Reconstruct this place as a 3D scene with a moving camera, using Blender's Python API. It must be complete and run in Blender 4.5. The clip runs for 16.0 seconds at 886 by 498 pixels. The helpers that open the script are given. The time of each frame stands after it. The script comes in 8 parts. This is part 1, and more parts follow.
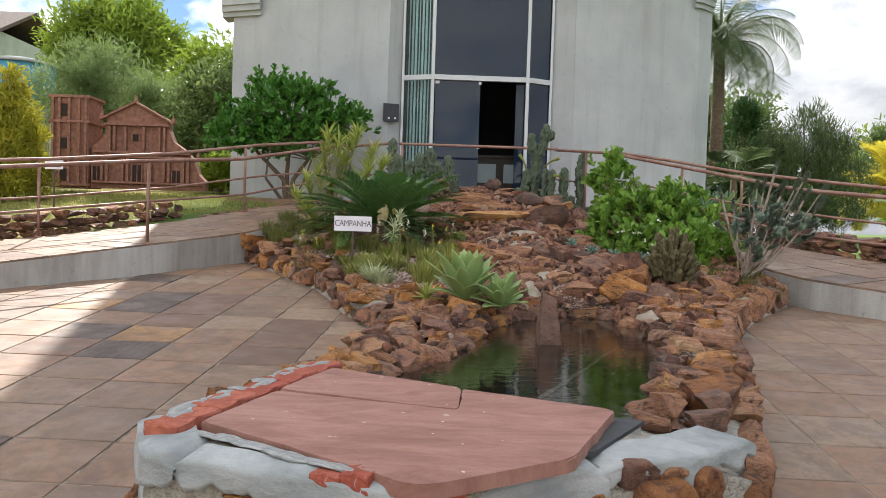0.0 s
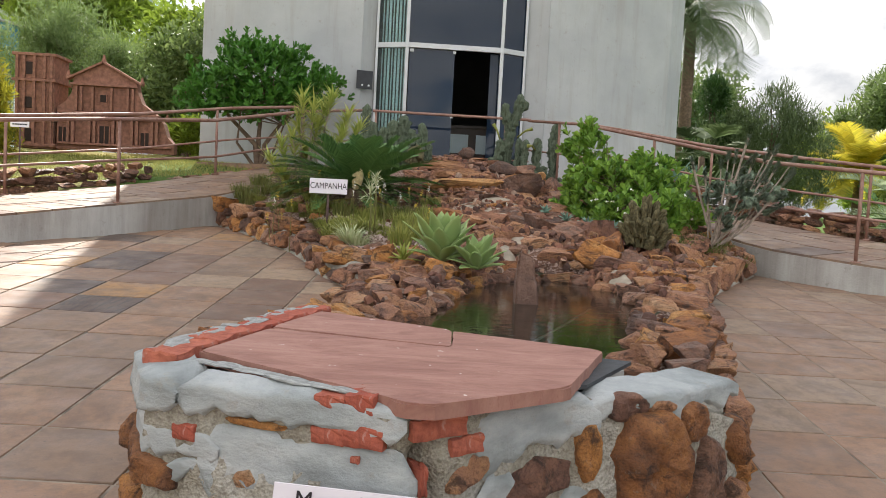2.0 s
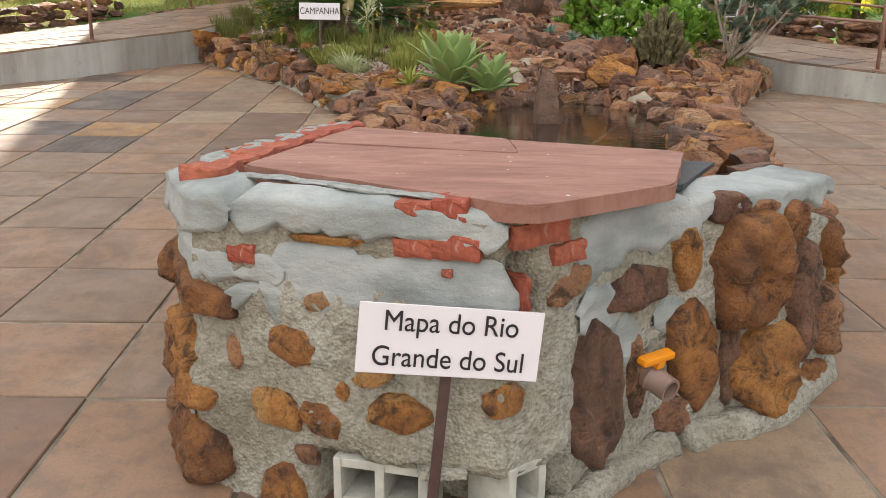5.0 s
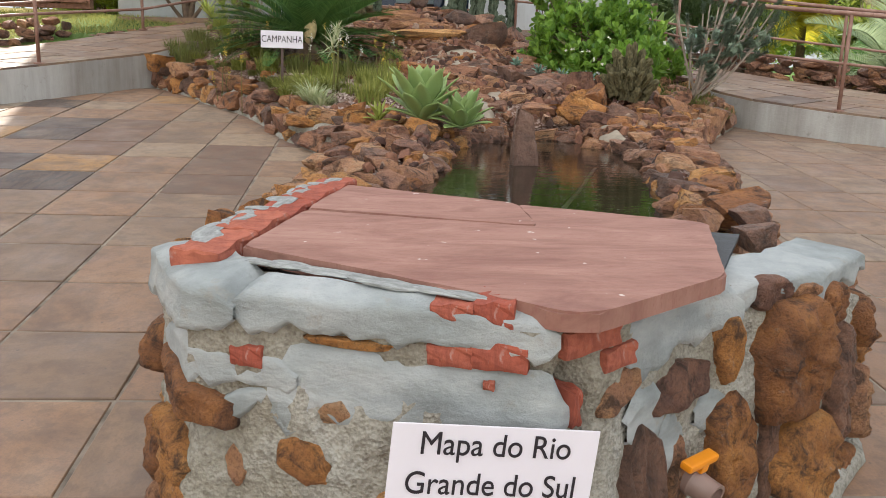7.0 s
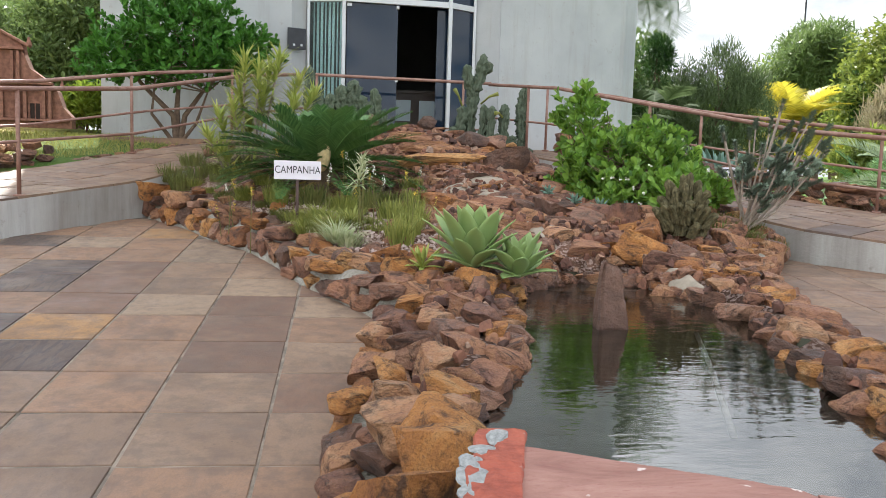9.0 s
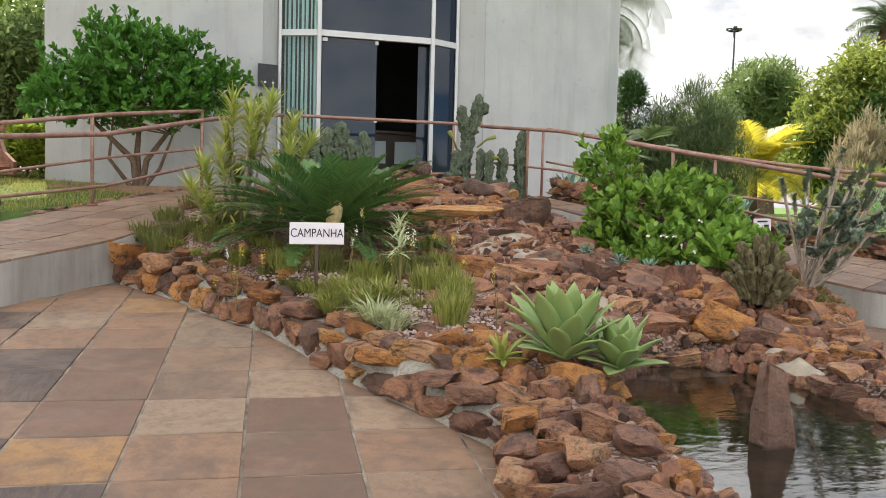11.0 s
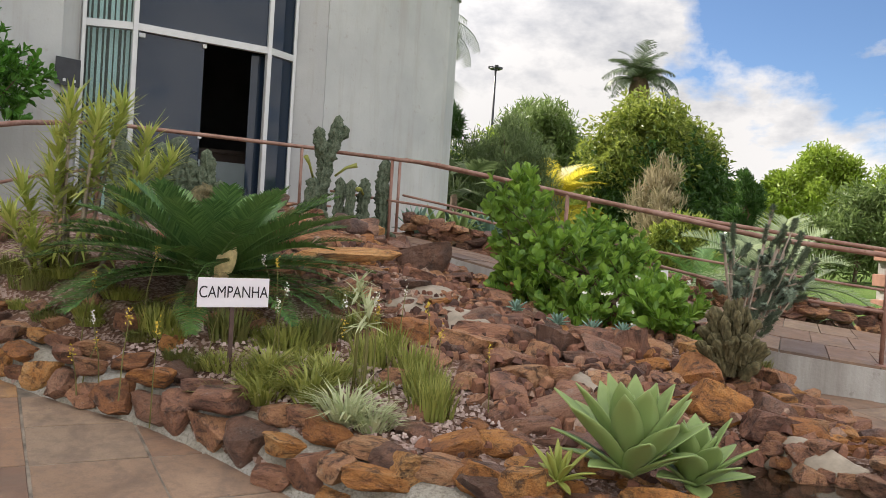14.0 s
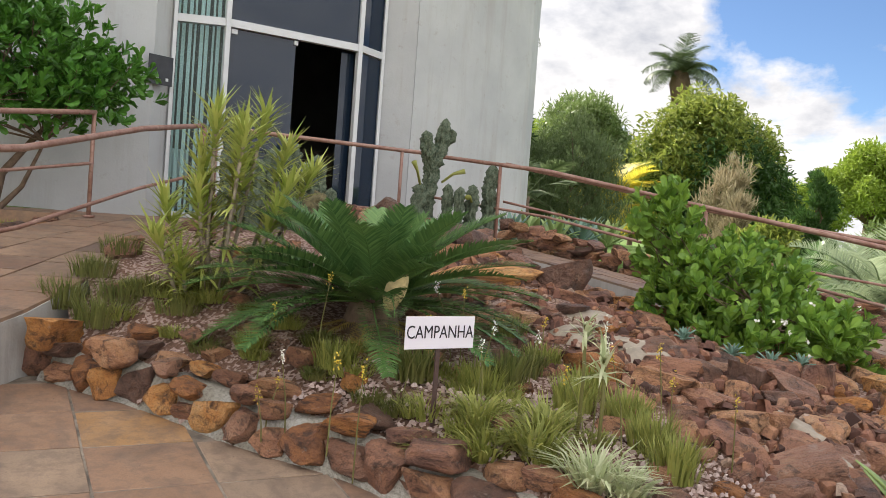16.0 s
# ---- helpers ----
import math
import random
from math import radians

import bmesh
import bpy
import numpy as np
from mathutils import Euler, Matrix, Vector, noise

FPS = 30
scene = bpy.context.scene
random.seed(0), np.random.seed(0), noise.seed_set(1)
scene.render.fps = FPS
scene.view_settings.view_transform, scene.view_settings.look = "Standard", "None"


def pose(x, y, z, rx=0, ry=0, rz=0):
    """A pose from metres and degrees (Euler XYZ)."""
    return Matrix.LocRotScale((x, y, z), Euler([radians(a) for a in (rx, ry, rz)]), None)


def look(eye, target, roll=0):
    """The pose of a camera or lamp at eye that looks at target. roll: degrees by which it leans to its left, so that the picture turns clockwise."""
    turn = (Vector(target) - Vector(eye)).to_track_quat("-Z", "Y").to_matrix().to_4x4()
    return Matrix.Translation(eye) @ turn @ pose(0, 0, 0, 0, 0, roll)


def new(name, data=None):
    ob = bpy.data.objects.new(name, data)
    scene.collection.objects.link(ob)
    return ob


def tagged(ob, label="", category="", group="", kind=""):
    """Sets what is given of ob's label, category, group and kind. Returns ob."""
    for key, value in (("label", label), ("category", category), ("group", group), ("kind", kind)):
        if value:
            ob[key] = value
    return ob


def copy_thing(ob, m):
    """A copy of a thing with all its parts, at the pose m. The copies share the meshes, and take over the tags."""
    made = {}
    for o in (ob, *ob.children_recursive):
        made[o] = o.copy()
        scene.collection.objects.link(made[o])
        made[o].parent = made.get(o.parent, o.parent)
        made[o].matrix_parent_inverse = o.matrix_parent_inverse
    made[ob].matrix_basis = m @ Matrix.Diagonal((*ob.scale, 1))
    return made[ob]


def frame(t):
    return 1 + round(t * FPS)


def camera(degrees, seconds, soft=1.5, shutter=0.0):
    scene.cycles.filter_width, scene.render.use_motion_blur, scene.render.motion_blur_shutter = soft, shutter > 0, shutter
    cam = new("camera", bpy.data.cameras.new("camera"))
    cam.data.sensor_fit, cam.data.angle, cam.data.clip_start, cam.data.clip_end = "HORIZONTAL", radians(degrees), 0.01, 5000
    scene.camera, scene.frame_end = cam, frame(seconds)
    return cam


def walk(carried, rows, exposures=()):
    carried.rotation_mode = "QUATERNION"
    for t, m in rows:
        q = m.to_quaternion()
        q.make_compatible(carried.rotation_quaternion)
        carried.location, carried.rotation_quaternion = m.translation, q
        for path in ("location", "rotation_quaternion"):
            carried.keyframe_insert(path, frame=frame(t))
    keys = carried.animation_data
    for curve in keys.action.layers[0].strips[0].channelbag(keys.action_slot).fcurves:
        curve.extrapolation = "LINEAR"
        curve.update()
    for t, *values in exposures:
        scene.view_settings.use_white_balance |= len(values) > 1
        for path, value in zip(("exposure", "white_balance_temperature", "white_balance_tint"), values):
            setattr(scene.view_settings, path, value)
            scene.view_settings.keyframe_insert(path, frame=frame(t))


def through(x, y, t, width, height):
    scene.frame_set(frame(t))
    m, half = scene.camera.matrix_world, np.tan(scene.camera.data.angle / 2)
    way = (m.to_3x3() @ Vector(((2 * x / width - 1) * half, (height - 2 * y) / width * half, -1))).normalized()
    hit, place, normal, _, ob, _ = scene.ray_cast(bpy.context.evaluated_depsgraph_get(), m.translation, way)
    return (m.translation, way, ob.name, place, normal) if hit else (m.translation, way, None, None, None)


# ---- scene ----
cam = camera(56.3, 16.0, soft=0.7)
METRES, EYE, TILT, LEAN, TURN = 6.1, 1.45, 0.0, 0.0, -1.4
ROWS = [
    (0.0, 0.0, 0.0, 0.0, 0.06, -2.01, -1.85),
    (0.5, -0.0007, -0.0001, -0.0009, 0.31, -2.19, -2.13),
    (1.0, -0.0034, -0.0016, -0.003, -0.27, -2.42, -2.55),
    (1.5, -0.0081, -0.0035, -0.011, -1.47, -2.54, -2.95),
    (2.0, -0.0143, -0.0055, -0.0184, -2.27, -3.58, -3.01),
    (2.5, -0.0257, -0.0084, -0.0281, -2.25, -6.18, -2.89),
    (3.0, -0.0352, -0.006, -0.0334, -2.0, -9.22, -2.5),
    (3.5, -0.0406, 0.0024, -0.0396, -1.74, -11.62, -2.06),
    (4.0, -0.0444, 0.0186, -0.0425, -1.8, -13.31, -1.6),
    (4.5, -0.0454, 0.0322, -0.0433, -2.77, -14.49, -1.02),
    (7.0, -0.0735, 0.0794, -0.0266, -7.44, -13.08, -1.92),
    (7.5, -0.0796, 0.1095, -0.0199, -7.98, -10.66, -2.27),
    (8.0, -0.105, 0.1493, -0.0095, -9.01, -9.15, -2.24),
    (8.5, -0.1249, 0.185, -0.0071, -9.47, -7.62, -1.98),
    (9.0, -0.1416, 0.2356, 0.0029, -9.76, -5.85, -1.78),
    (11.5, -0.2707, 0.4499, 0.0325, -17.21, -3.25, -1.47),
    (12.0, -0.293, 0.4926, 0.033, -20.17, -3.16, -1.5),
    (12.5, -0.3026, 0.5431, 0.0403, -23.7, -3.2, -1.46),
    (13.0, -0.3258, 0.5812, 0.0404, -27.28, -3.2, -1.8),
    (13.5, -0.3508, 0.6178, 0.0477, -30.01, -2.5, -2.41),
    (14.0, -0.3606, 0.6627, 0.0502, -32.22, -1.26, -3.67),
    (14.5, -0.3676, 0.6991, 0.0556, -34.48, 0.15, -5.07),
    (15.0, -0.3948, 0.7282, 0.0622, -35.54, 0.42, -5.58),
    (15.5, -0.4312, 0.7582, 0.0654, -34.15, -0.77, -5.08),
    (16.0, -0.4591, 0.8051, 0.0716, -31.22, -2.03, -4.31),
]
walk(cam, [(t, pose(0, 0, EYE, TILT, LEAN, TURN) @ pose(METRES * x, METRES * y, METRES * z, 90 + pitch, roll, yaw)) for t, x, y, z, yaw, pitch, roll in ROWS],
     [(0.0, 0.84, 6450, 10), (1.5, 0.86, 6500, 10), (3.5, 1.06, 7100, 9), (8.0, 1.08, 6400, 8), (9.0, 1.20, 6250, 8), (12.0, 1.14, 6900, 11), (14.5, 0.78, 6700, 12), (15.5, 0.54, 6500, 12), (16.0, 1.10, 6700, 12)])

# ---- light ----
SUN_EL, SUN_AZ = 43.0, -10.0          # degrees; azimuth from +y towards +x
_e, _a = radians(SUN_EL), radians(SUN_AZ)
SUN_DIR = Vector((math.sin(_a) * math.cos(_e), math.cos(_a) * math.cos(_e), math.sin(_e)))
sun_data = bpy.data.lights.new("sun", "SUN")
sun_data.energy, sun_data.angle, sun_data.color = 5.0, radians(0.6), (1.0, 0.95, 0.86)
sun = new("sun", sun_data)
sun.matrix_world = look(SUN_DIR * 80, (0, 0, 0))

world = bpy.data.worlds.new("sky")
scene.world = world
world.use_nodes = True
wn, wl = world.node_tree.nodes, world.node_tree.links
wn.clear()


def wnode(kind, **kw):
    n = wn.new(kind)
    for k, v in kw.items():
        n.inputs[k.replace("_", " ")].default_value = v
    return n


def wmath(op, a, b=None, c=None, clamp=False):
    n = wn.new("ShaderNodeMath")
    n.operation, n.use_clamp = op, clamp
    for i, v in enumerate((a, b, c)):
        if v is None:
            continue
        if isinstance(v, (int, float)):
            n.inputs[i].default_value = v
        else:
            wl.new(v, n.inputs[i])
    return n.outputs[0]


sky = wn.new("ShaderNodeTexSky")
sky.sky_type, sky.sun_disc = "NISHITA", False
sky.sun_elevation, sky.sun_rotation = radians(SUN_EL), radians(SUN_AZ)
sky.dust_density, sky.ozone_density, sky.air_density = 0.2, 3.0, 0.72
coord = wn.new("ShaderNodeTexCoord")
sep = wn.new("ShaderNodeSeparateXYZ")
wl.new(coord.outputs["Generated"], sep.inputs[0])
azim = wmath("ARCTAN2", sep.outputs[0], sep.outputs[1])      # from +y towards +x
elev = wmath("ARCSINE", sep.outputs[2])
flat = wn.new("ShaderNodeCombineXYZ")
wl.new(azim, flat.inputs[0])
wl.new(wmath("MULTIPLY", elev, 1.7), flat.inputs[1])
big = wnode("ShaderNodeTexNoise", Scale=3.1, Detail=12.0, Roughness=0.58, Distortion=0.25)
fine = wnode("ShaderNodeTexNoise", Scale=9.0, Detail=8.0, Roughness=0.6)
wl.new(flat.outputs[0], big.inputs["Vector"])
wl.new(flat.outputs[0], fine.inputs["Vector"])
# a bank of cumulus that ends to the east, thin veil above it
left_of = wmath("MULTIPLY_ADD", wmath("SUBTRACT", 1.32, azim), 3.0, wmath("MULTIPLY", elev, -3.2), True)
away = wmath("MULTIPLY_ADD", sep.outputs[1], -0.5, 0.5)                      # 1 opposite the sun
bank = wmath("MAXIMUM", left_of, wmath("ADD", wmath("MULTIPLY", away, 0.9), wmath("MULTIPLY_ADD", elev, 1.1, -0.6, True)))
# clear blue opening to the north-west
clear = wmath("MULTIPLY", wmath("MULTIPLY", wmath("SUBTRACT", -0.10, azim), 6.0, None, True), wmath("MULTIPLY", wmath("ADD", azim, 1.1), 4.0, None, True))
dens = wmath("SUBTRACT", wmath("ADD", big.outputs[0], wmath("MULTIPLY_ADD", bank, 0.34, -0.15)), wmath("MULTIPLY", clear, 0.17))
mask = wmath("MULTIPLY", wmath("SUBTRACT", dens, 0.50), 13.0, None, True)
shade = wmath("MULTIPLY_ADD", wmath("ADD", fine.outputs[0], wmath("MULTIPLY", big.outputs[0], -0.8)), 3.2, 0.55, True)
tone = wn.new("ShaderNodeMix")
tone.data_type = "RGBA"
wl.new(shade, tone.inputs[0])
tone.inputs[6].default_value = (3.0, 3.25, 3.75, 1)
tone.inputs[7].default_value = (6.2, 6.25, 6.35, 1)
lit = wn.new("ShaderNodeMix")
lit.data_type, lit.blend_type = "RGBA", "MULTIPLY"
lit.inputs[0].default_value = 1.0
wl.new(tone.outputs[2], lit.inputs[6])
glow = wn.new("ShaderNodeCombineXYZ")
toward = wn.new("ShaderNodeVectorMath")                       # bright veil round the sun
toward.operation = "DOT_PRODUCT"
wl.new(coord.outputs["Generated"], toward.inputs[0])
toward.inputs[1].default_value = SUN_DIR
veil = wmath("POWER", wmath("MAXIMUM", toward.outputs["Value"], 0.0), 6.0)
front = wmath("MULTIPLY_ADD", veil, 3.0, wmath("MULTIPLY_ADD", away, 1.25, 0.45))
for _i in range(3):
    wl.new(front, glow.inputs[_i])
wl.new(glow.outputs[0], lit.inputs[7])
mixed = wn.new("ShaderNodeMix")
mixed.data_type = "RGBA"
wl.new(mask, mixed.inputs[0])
deep = wn.new("ShaderNodeMix")
deep.data_type, deep.blend_type = "RGBA", "MULTIPLY"
deep.inputs[0].default_value = 1.0
deep.inputs[7].default_value = (0.62, 0.68, 0.72, 1)
wl.new(sky.outputs[0], deep.inputs[6])
wl.new(deep.outputs[2], mixed.inputs[6])
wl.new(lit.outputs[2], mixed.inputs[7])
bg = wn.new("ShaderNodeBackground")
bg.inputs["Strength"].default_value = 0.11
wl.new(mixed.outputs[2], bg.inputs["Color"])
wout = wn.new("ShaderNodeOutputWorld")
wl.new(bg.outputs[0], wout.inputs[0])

# ---- materials ----


class Nodes:
    """A node material under construction."""

    def __init__(self, name, rough=0.8, metal=0.0, spec=0.4):
        self.m = bpy.data.materials.new(name)
        self.m.use_nodes = True
        self.t = self.m.node_tree
        self.b = self.t.nodes["Principled BSDF"]
        self.out = self.t.nodes["Material Output"]
        self.b.inputs["Roughness"].default_value = rough
        self.b.inputs["Metallic"].default_value = metal
        self.b.inputs["Specular IOR Level"].default_value = spec
        self.pos = self.add("ShaderNodeTexCoord").outputs["Object"]

    def add(self, kind):
        return self.t.nodes.new(kind)

    def put(self, sock, v):
        if isinstance(v, bpy.types.NodeSocket):
            self.t.links.new(v, sock)
        elif isinstance(v, (tuple, list)) and len(v) == 3 and sock.type == "RGBA":
            sock.default_value = (*v, 1)
        else:
            sock.default_value = v

    def noise(self, scale, detail=4, rough=0.55, stretch=None, shift=None, distort=0.0):
        n = self.add("ShaderNodeTexNoise")
        n.inputs["Scale"].default_value, n.inputs["Detail"].default_value = scale, detail
        n.inputs["Roughness"].default_value, n.inputs["Distortion"].default_value = rough, distort
        v = self.pos
        if stretch or shift is not None:
            mp = self.add("ShaderNodeMapping")
            mp.inputs["Scale"].default_value = stretch or (1, 1, 1)
            self.put(mp.inputs["Vector"], v)
            if shift is not None:
                c = self.add("ShaderNodeCombineXYZ")
                for i in range(3):
                    self.put(c.inputs[i], self.math("MULTIPLY", shift, 37.0 + 11 * i))
                self.put(mp.inputs["Location"], c.outputs[0])
            v = mp.outputs[0]
        self.put(n.inputs["Vector"], v)
        return n.outputs[0]

    def voronoi(self, scale, feature="F1", out="Distance"):
        n = self.add("ShaderNodeTexVoronoi")
        n.feature = feature
        n.inputs["Scale"].default_value = scale
        self.put(n.inputs["Vector"], self.pos)
        return n.outputs[out]

    def math(self, op, a, b=0.0, clamp=False):
        n = self.add("ShaderNodeMath")
        n.operation, n.use_clamp = op, clamp
        self.put(n.inputs[0], a)
        self.put(n.inputs[1], b)
        return n.outputs[0]

    def ramp(self, fac, stops):
        n = self.add("ShaderNodeValToRGB")
        el = n.color_ramp.elements
        while len(el) < len(stops):
            el.new(0.5)
        for e, (p, c) in zip(el, stops):
            e.position, e.color = p, (*c, 1) if not isinstance(c, float) else (c, c, c, 1)
        self.put(n.inputs[0], fac)
        return n.outputs[0]

    def mix(self, fac, a, b, how="MIX"):
        n = self.add("ShaderNodeMix")
        n.data_type, n.blend_type = "RGBA", how
        self.put(n.inputs[0], fac)
        self.put(n.inputs[6], a)
        self.put(n.inputs[7], b)
        return n.outputs[2]

    def rnd(self):
        return self.add("ShaderNodeObjectInfo").outputs["Random"]

    def island(self):
        return self.add("ShaderNodeNewGeometry").outputs["Random Per Island"]

    def bump(self, height, strength=0.4, dist=0.01):
        n = self.add("ShaderNodeBump")
        n.inputs["Strength"].default_value, n.inputs["Distance"].default_value = strength, dist
        self.put(n.inputs["Height"], height)
        self.put(self.b.inputs["Normal"], n.outputs[0])
        return n.outputs[0]

    def color(self, v):
        self.put(self.b.inputs["Base Color"], v)

    def rough(self, v):
        self.put(self.b.inputs["Roughness"], v)


def leaf_material(name, dark, light, tip=None, through=0.3, rough=0.5, patch=1.5):
    n = Nodes(name, rough, 0, 0.35)
    c = n.mix(n.island(), dark, light)
    big_n = n.noise(patch, 2)
    c = n.mix(n.ramp(big_n, [(0.35, 0.0), (0.65, 0.55)]), c, tip or light)
    n.color(c)
    tr = n.add("ShaderNodeBsdfTranslucent")
    n.put(tr.inputs[0], n.mix(0.5, c, light))
    mx = n.add("ShaderNodeMixShader")
    mx.inputs[0].default_value = through
    n.t.links.new(n.b.outputs[0], mx.inputs[1])
    n.t.links.new(tr.outputs[0], mx.inputs[2])
    n.t.links.new(mx.outputs[0], n.out.inputs[0])
    return n.m


def plain(name, col, rough=0.6, metal=0.0, var=0.25, scale=8.0, bump=0.15, spec=0.4):
    n = Nodes(name, rough, metal, spec)
    f = n.noise(scale, 5)
    n.color(n.mix(n.ramp(f, [(0.3, 0.0), (0.7, 1.0)]), tuple(c * (1 - var) for c in col), tuple(min(1, c * (1 + var)) for c in col)))
    if bump:
        n.bump(n.noise(scale * 6, 5), bump, 0.005)
    return n.m


def rock_material(name, stops, wet=0.75):
    n = Nodes(name, wet, 0, 0.35)
    r = n.rnd()
    f = n.noise(1.5, 8, 0.66, None, r, 0.5)
    f = n.math("ADD", n.math("MULTIPLY", f, 0.85), n.math("MULTIPLY", r, 0.36))
    c = n.ramp(n.math("SUBTRACT", f, 0.08), stops)
    g = n.noise(2.6, 9, 0.74, None, r, 0.6)
    c = n.mix(n.ramp(g, [(0.38, 0.85), (0.50, 0.0)]), c, (0.055, 0.034, 0.027))
    c = n.mix(n.ramp(n.noise(26, 7, 0.78, None, r), [(0.38, 0.5), (0.50, 0.0)]), c, (0.085, 0.048, 0.034))
    li = n.noise(3.4, 8, 0.74, None, r)
    c = n.mix(n.ramp(li, [(0.60, 0.0), (0.70, 0.55)]), c, (0.42, 0.36, 0.31))
    n.color(c)
    h = n.math("ADD", n.noise(4.0, 10, 0.62, None, r, 0.3), n.math("MULTIPLY", n.noise(30, 8, 0.72), 0.22))
    n.bump(h, 0.9, 0.09)
    return n.m


M = {}
ROCK = [(0.16, (0.09, 0.052, 0.044)), (0.34, (0.25, 0.125, 0.088)), (0.50, (0.40, 0.195, 0.118)), (0.66, (0.52, 0.265, 0.135)), (0.80, (0.58, 0.35, 0.20)), (0.92, (0.62, 0.45, 0.31))]
M["rock"] = rock_material("rust_brown_rock", ROCK)
M["rock_dark"] = rock_material("wet_dark_rock", [(0.2, (0.085, 0.054, 0.043)), (0.45, (0.199, 0.109, 0.077)), (0.65, (0.355, 0.179, 0.114)), (0.85, (0.469, 0.269, 0.168))], 0.5)
M["rock_rust"] = rock_material("rusty_ironstone", [(0.2, (0.15, 0.072, 0.048)), (0.42, (0.38, 0.158, 0.062)), (0.6, (0.58, 0.255, 0.075)), (0.85, (0.66, 0.40, 0.18))], 0.8)


TILES = {"warm": (0.250, 0.149, 0.094), "greige": (0.222, 0.146, 0.099), "brown": (0.178, 0.104, 0.071), "pale": (0.272, 0.193, 0.133), "dark": (0.094, 0.066, 0.053), "ochre": (0.32, 0.178, 0.076)}


def tile_material(kind="", joined=False):
    n = Nodes("sandstone_tile", 0.7, 0, 0.4)
    r = n.island() if joined else n.rnd()
    if joined:
        k = TILES
        c = n.ramp(r, [(0.0, k["warm"]), (0.25, k["greige"]), (0.45, k["warm"]), (0.6, k["brown"]), (0.75, k["warm"]), (0.86, k["pale"]), (0.95, k["brown"]), (1.0, k["dark"])])
    else:
        b = TILES[kind]
        c = n.mix(r, tuple(v * 0.88 for v in b), (b[0] * 1.10, b[1] * 1.08, b[2] * 1.05))
    f = n.noise(2.2, 7, 0.62, (1, 1.7, 1), r, 0.8)
    c = n.mix(n.ramp(f, [(0.34, 0.6), (0.52, 0.0)]), c, (0.125, 0.085, 0.064))
    c = n.mix(n.ramp(n.noise(1.6, 6, 0.6, None, r, 0.5), [(0.52, 0.0), (0.70, 0.40)]), c, (0.38, 0.26, 0.17))
    c = n.mix(n.ramp(n.noise(13, 7, 0.72, None, r), [(0.40, 0.42), (0.54, 0.0)]), c, (0.115, 0.08, 0.064))
    c = n.mix(n.ramp(n.noise(120, 4, 0.7), [(0.38, 0.25), (0.52, 0.0)]), c, (0.12, 0.09, 0.075))
    c = n.mix(n.ramp(n.noise(46, 2, 0.5, None, r), [(0.24, 0.7), (0.27, 0.0)]), c, (0.10, 0.075, 0.06))
    if kind == "dark":
        c = n.mix(n.ramp(n.noise(3.0, 5, 0.6, (1, 5, 1), r, 2.5), [(0.42, 0.6), (0.5, 0.0)]), c, (0.05, 0.04, 0.04))
    n.color(c)
    n.rough(n.ramp(n.noise(4, 4, 0.5, None, r), [(0.3, 0.5), (0.7, 0.8)]))
    n.bump(n.math("ADD", n.noise(9, 6, 0.6, (1, 1.6, 1), r), n.math("MULTIPLY", n.noise(90, 4), 0.2)), 0.3, 0.012)
    return n.m


for _k in TILES:
    M["tile_" + _k] = tile_material(_k)
M["tile_far"] = tile_material("", True)


def streaked(name, base, light, stain, rough=0.85, bumped=0.35, dirt=(0.45, 0.62)):
    n = Nodes(name, rough, 0, 0.3)
    c = n.mix(n.ramp(n.noise(1.1, 5, 0.55), [(0.35, 0.0), (0.65, 1.0)]), base, light)
    c = n.mix(n.ramp(n.noise(2.1, 7, 0.68, (2.2, 2.2, 0.22)), [(dirt[0], 0.0), (dirt[1] + 0.16, 0.55)]), c, stain)
    c = n.mix(n.ramp(n.noise(9, 6, 0.7), [(0.60, 0.0), (0.72, 0.4)]), c, stain)
    n.color(c)
    n.bump(n.math("ADD", n.noise(5, 5), n.math("MULTIPLY", n.noise(45, 6), 0.3)), bumped, 0.012)
    return n.m


M["render"] = streaked("white_lime_render", (0.355, 0.365, 0.37), (0.43, 0.44, 0.44), (0.25, 0.215, 0.165), 0.9, 0.4, (0.50, 0.70))
M["cement"] = streaked("cement_render", (0.30, 0.285, 0.265), (0.44, 0.425, 0.40), (0.14, 0.115, 0.095), 0.9, 1.0, (0.42, 0.56))


def mortar_material():
    n = Nodes("rough_mortar", 0.92, 0, 0.25)
    c = n.ramp(n.noise(4.2, 6, 0.6), [(0.25, (0.20, 0.175, 0.135)), (0.42, (0.30, 0.275, 0.225)), (0.58, (0.38, 0.36, 0.315)), (0.8, (0.36, 0.36, 0.345))])
    c = n.mix(n.ramp(n.noise(60, 5, 0.7), [(0.40, 0.5), (0.54, 0.0)]), c, (0.13, 0.11, 0.085))
    n.color(c)
    n.bump(n.math("ADD", n.noise(16, 8, 0.65), n.math("MULTIPLY", n.voronoi(120), 0.35)), 0.8, 0.02)
    return n.m


M["mortar"] = mortar_material()


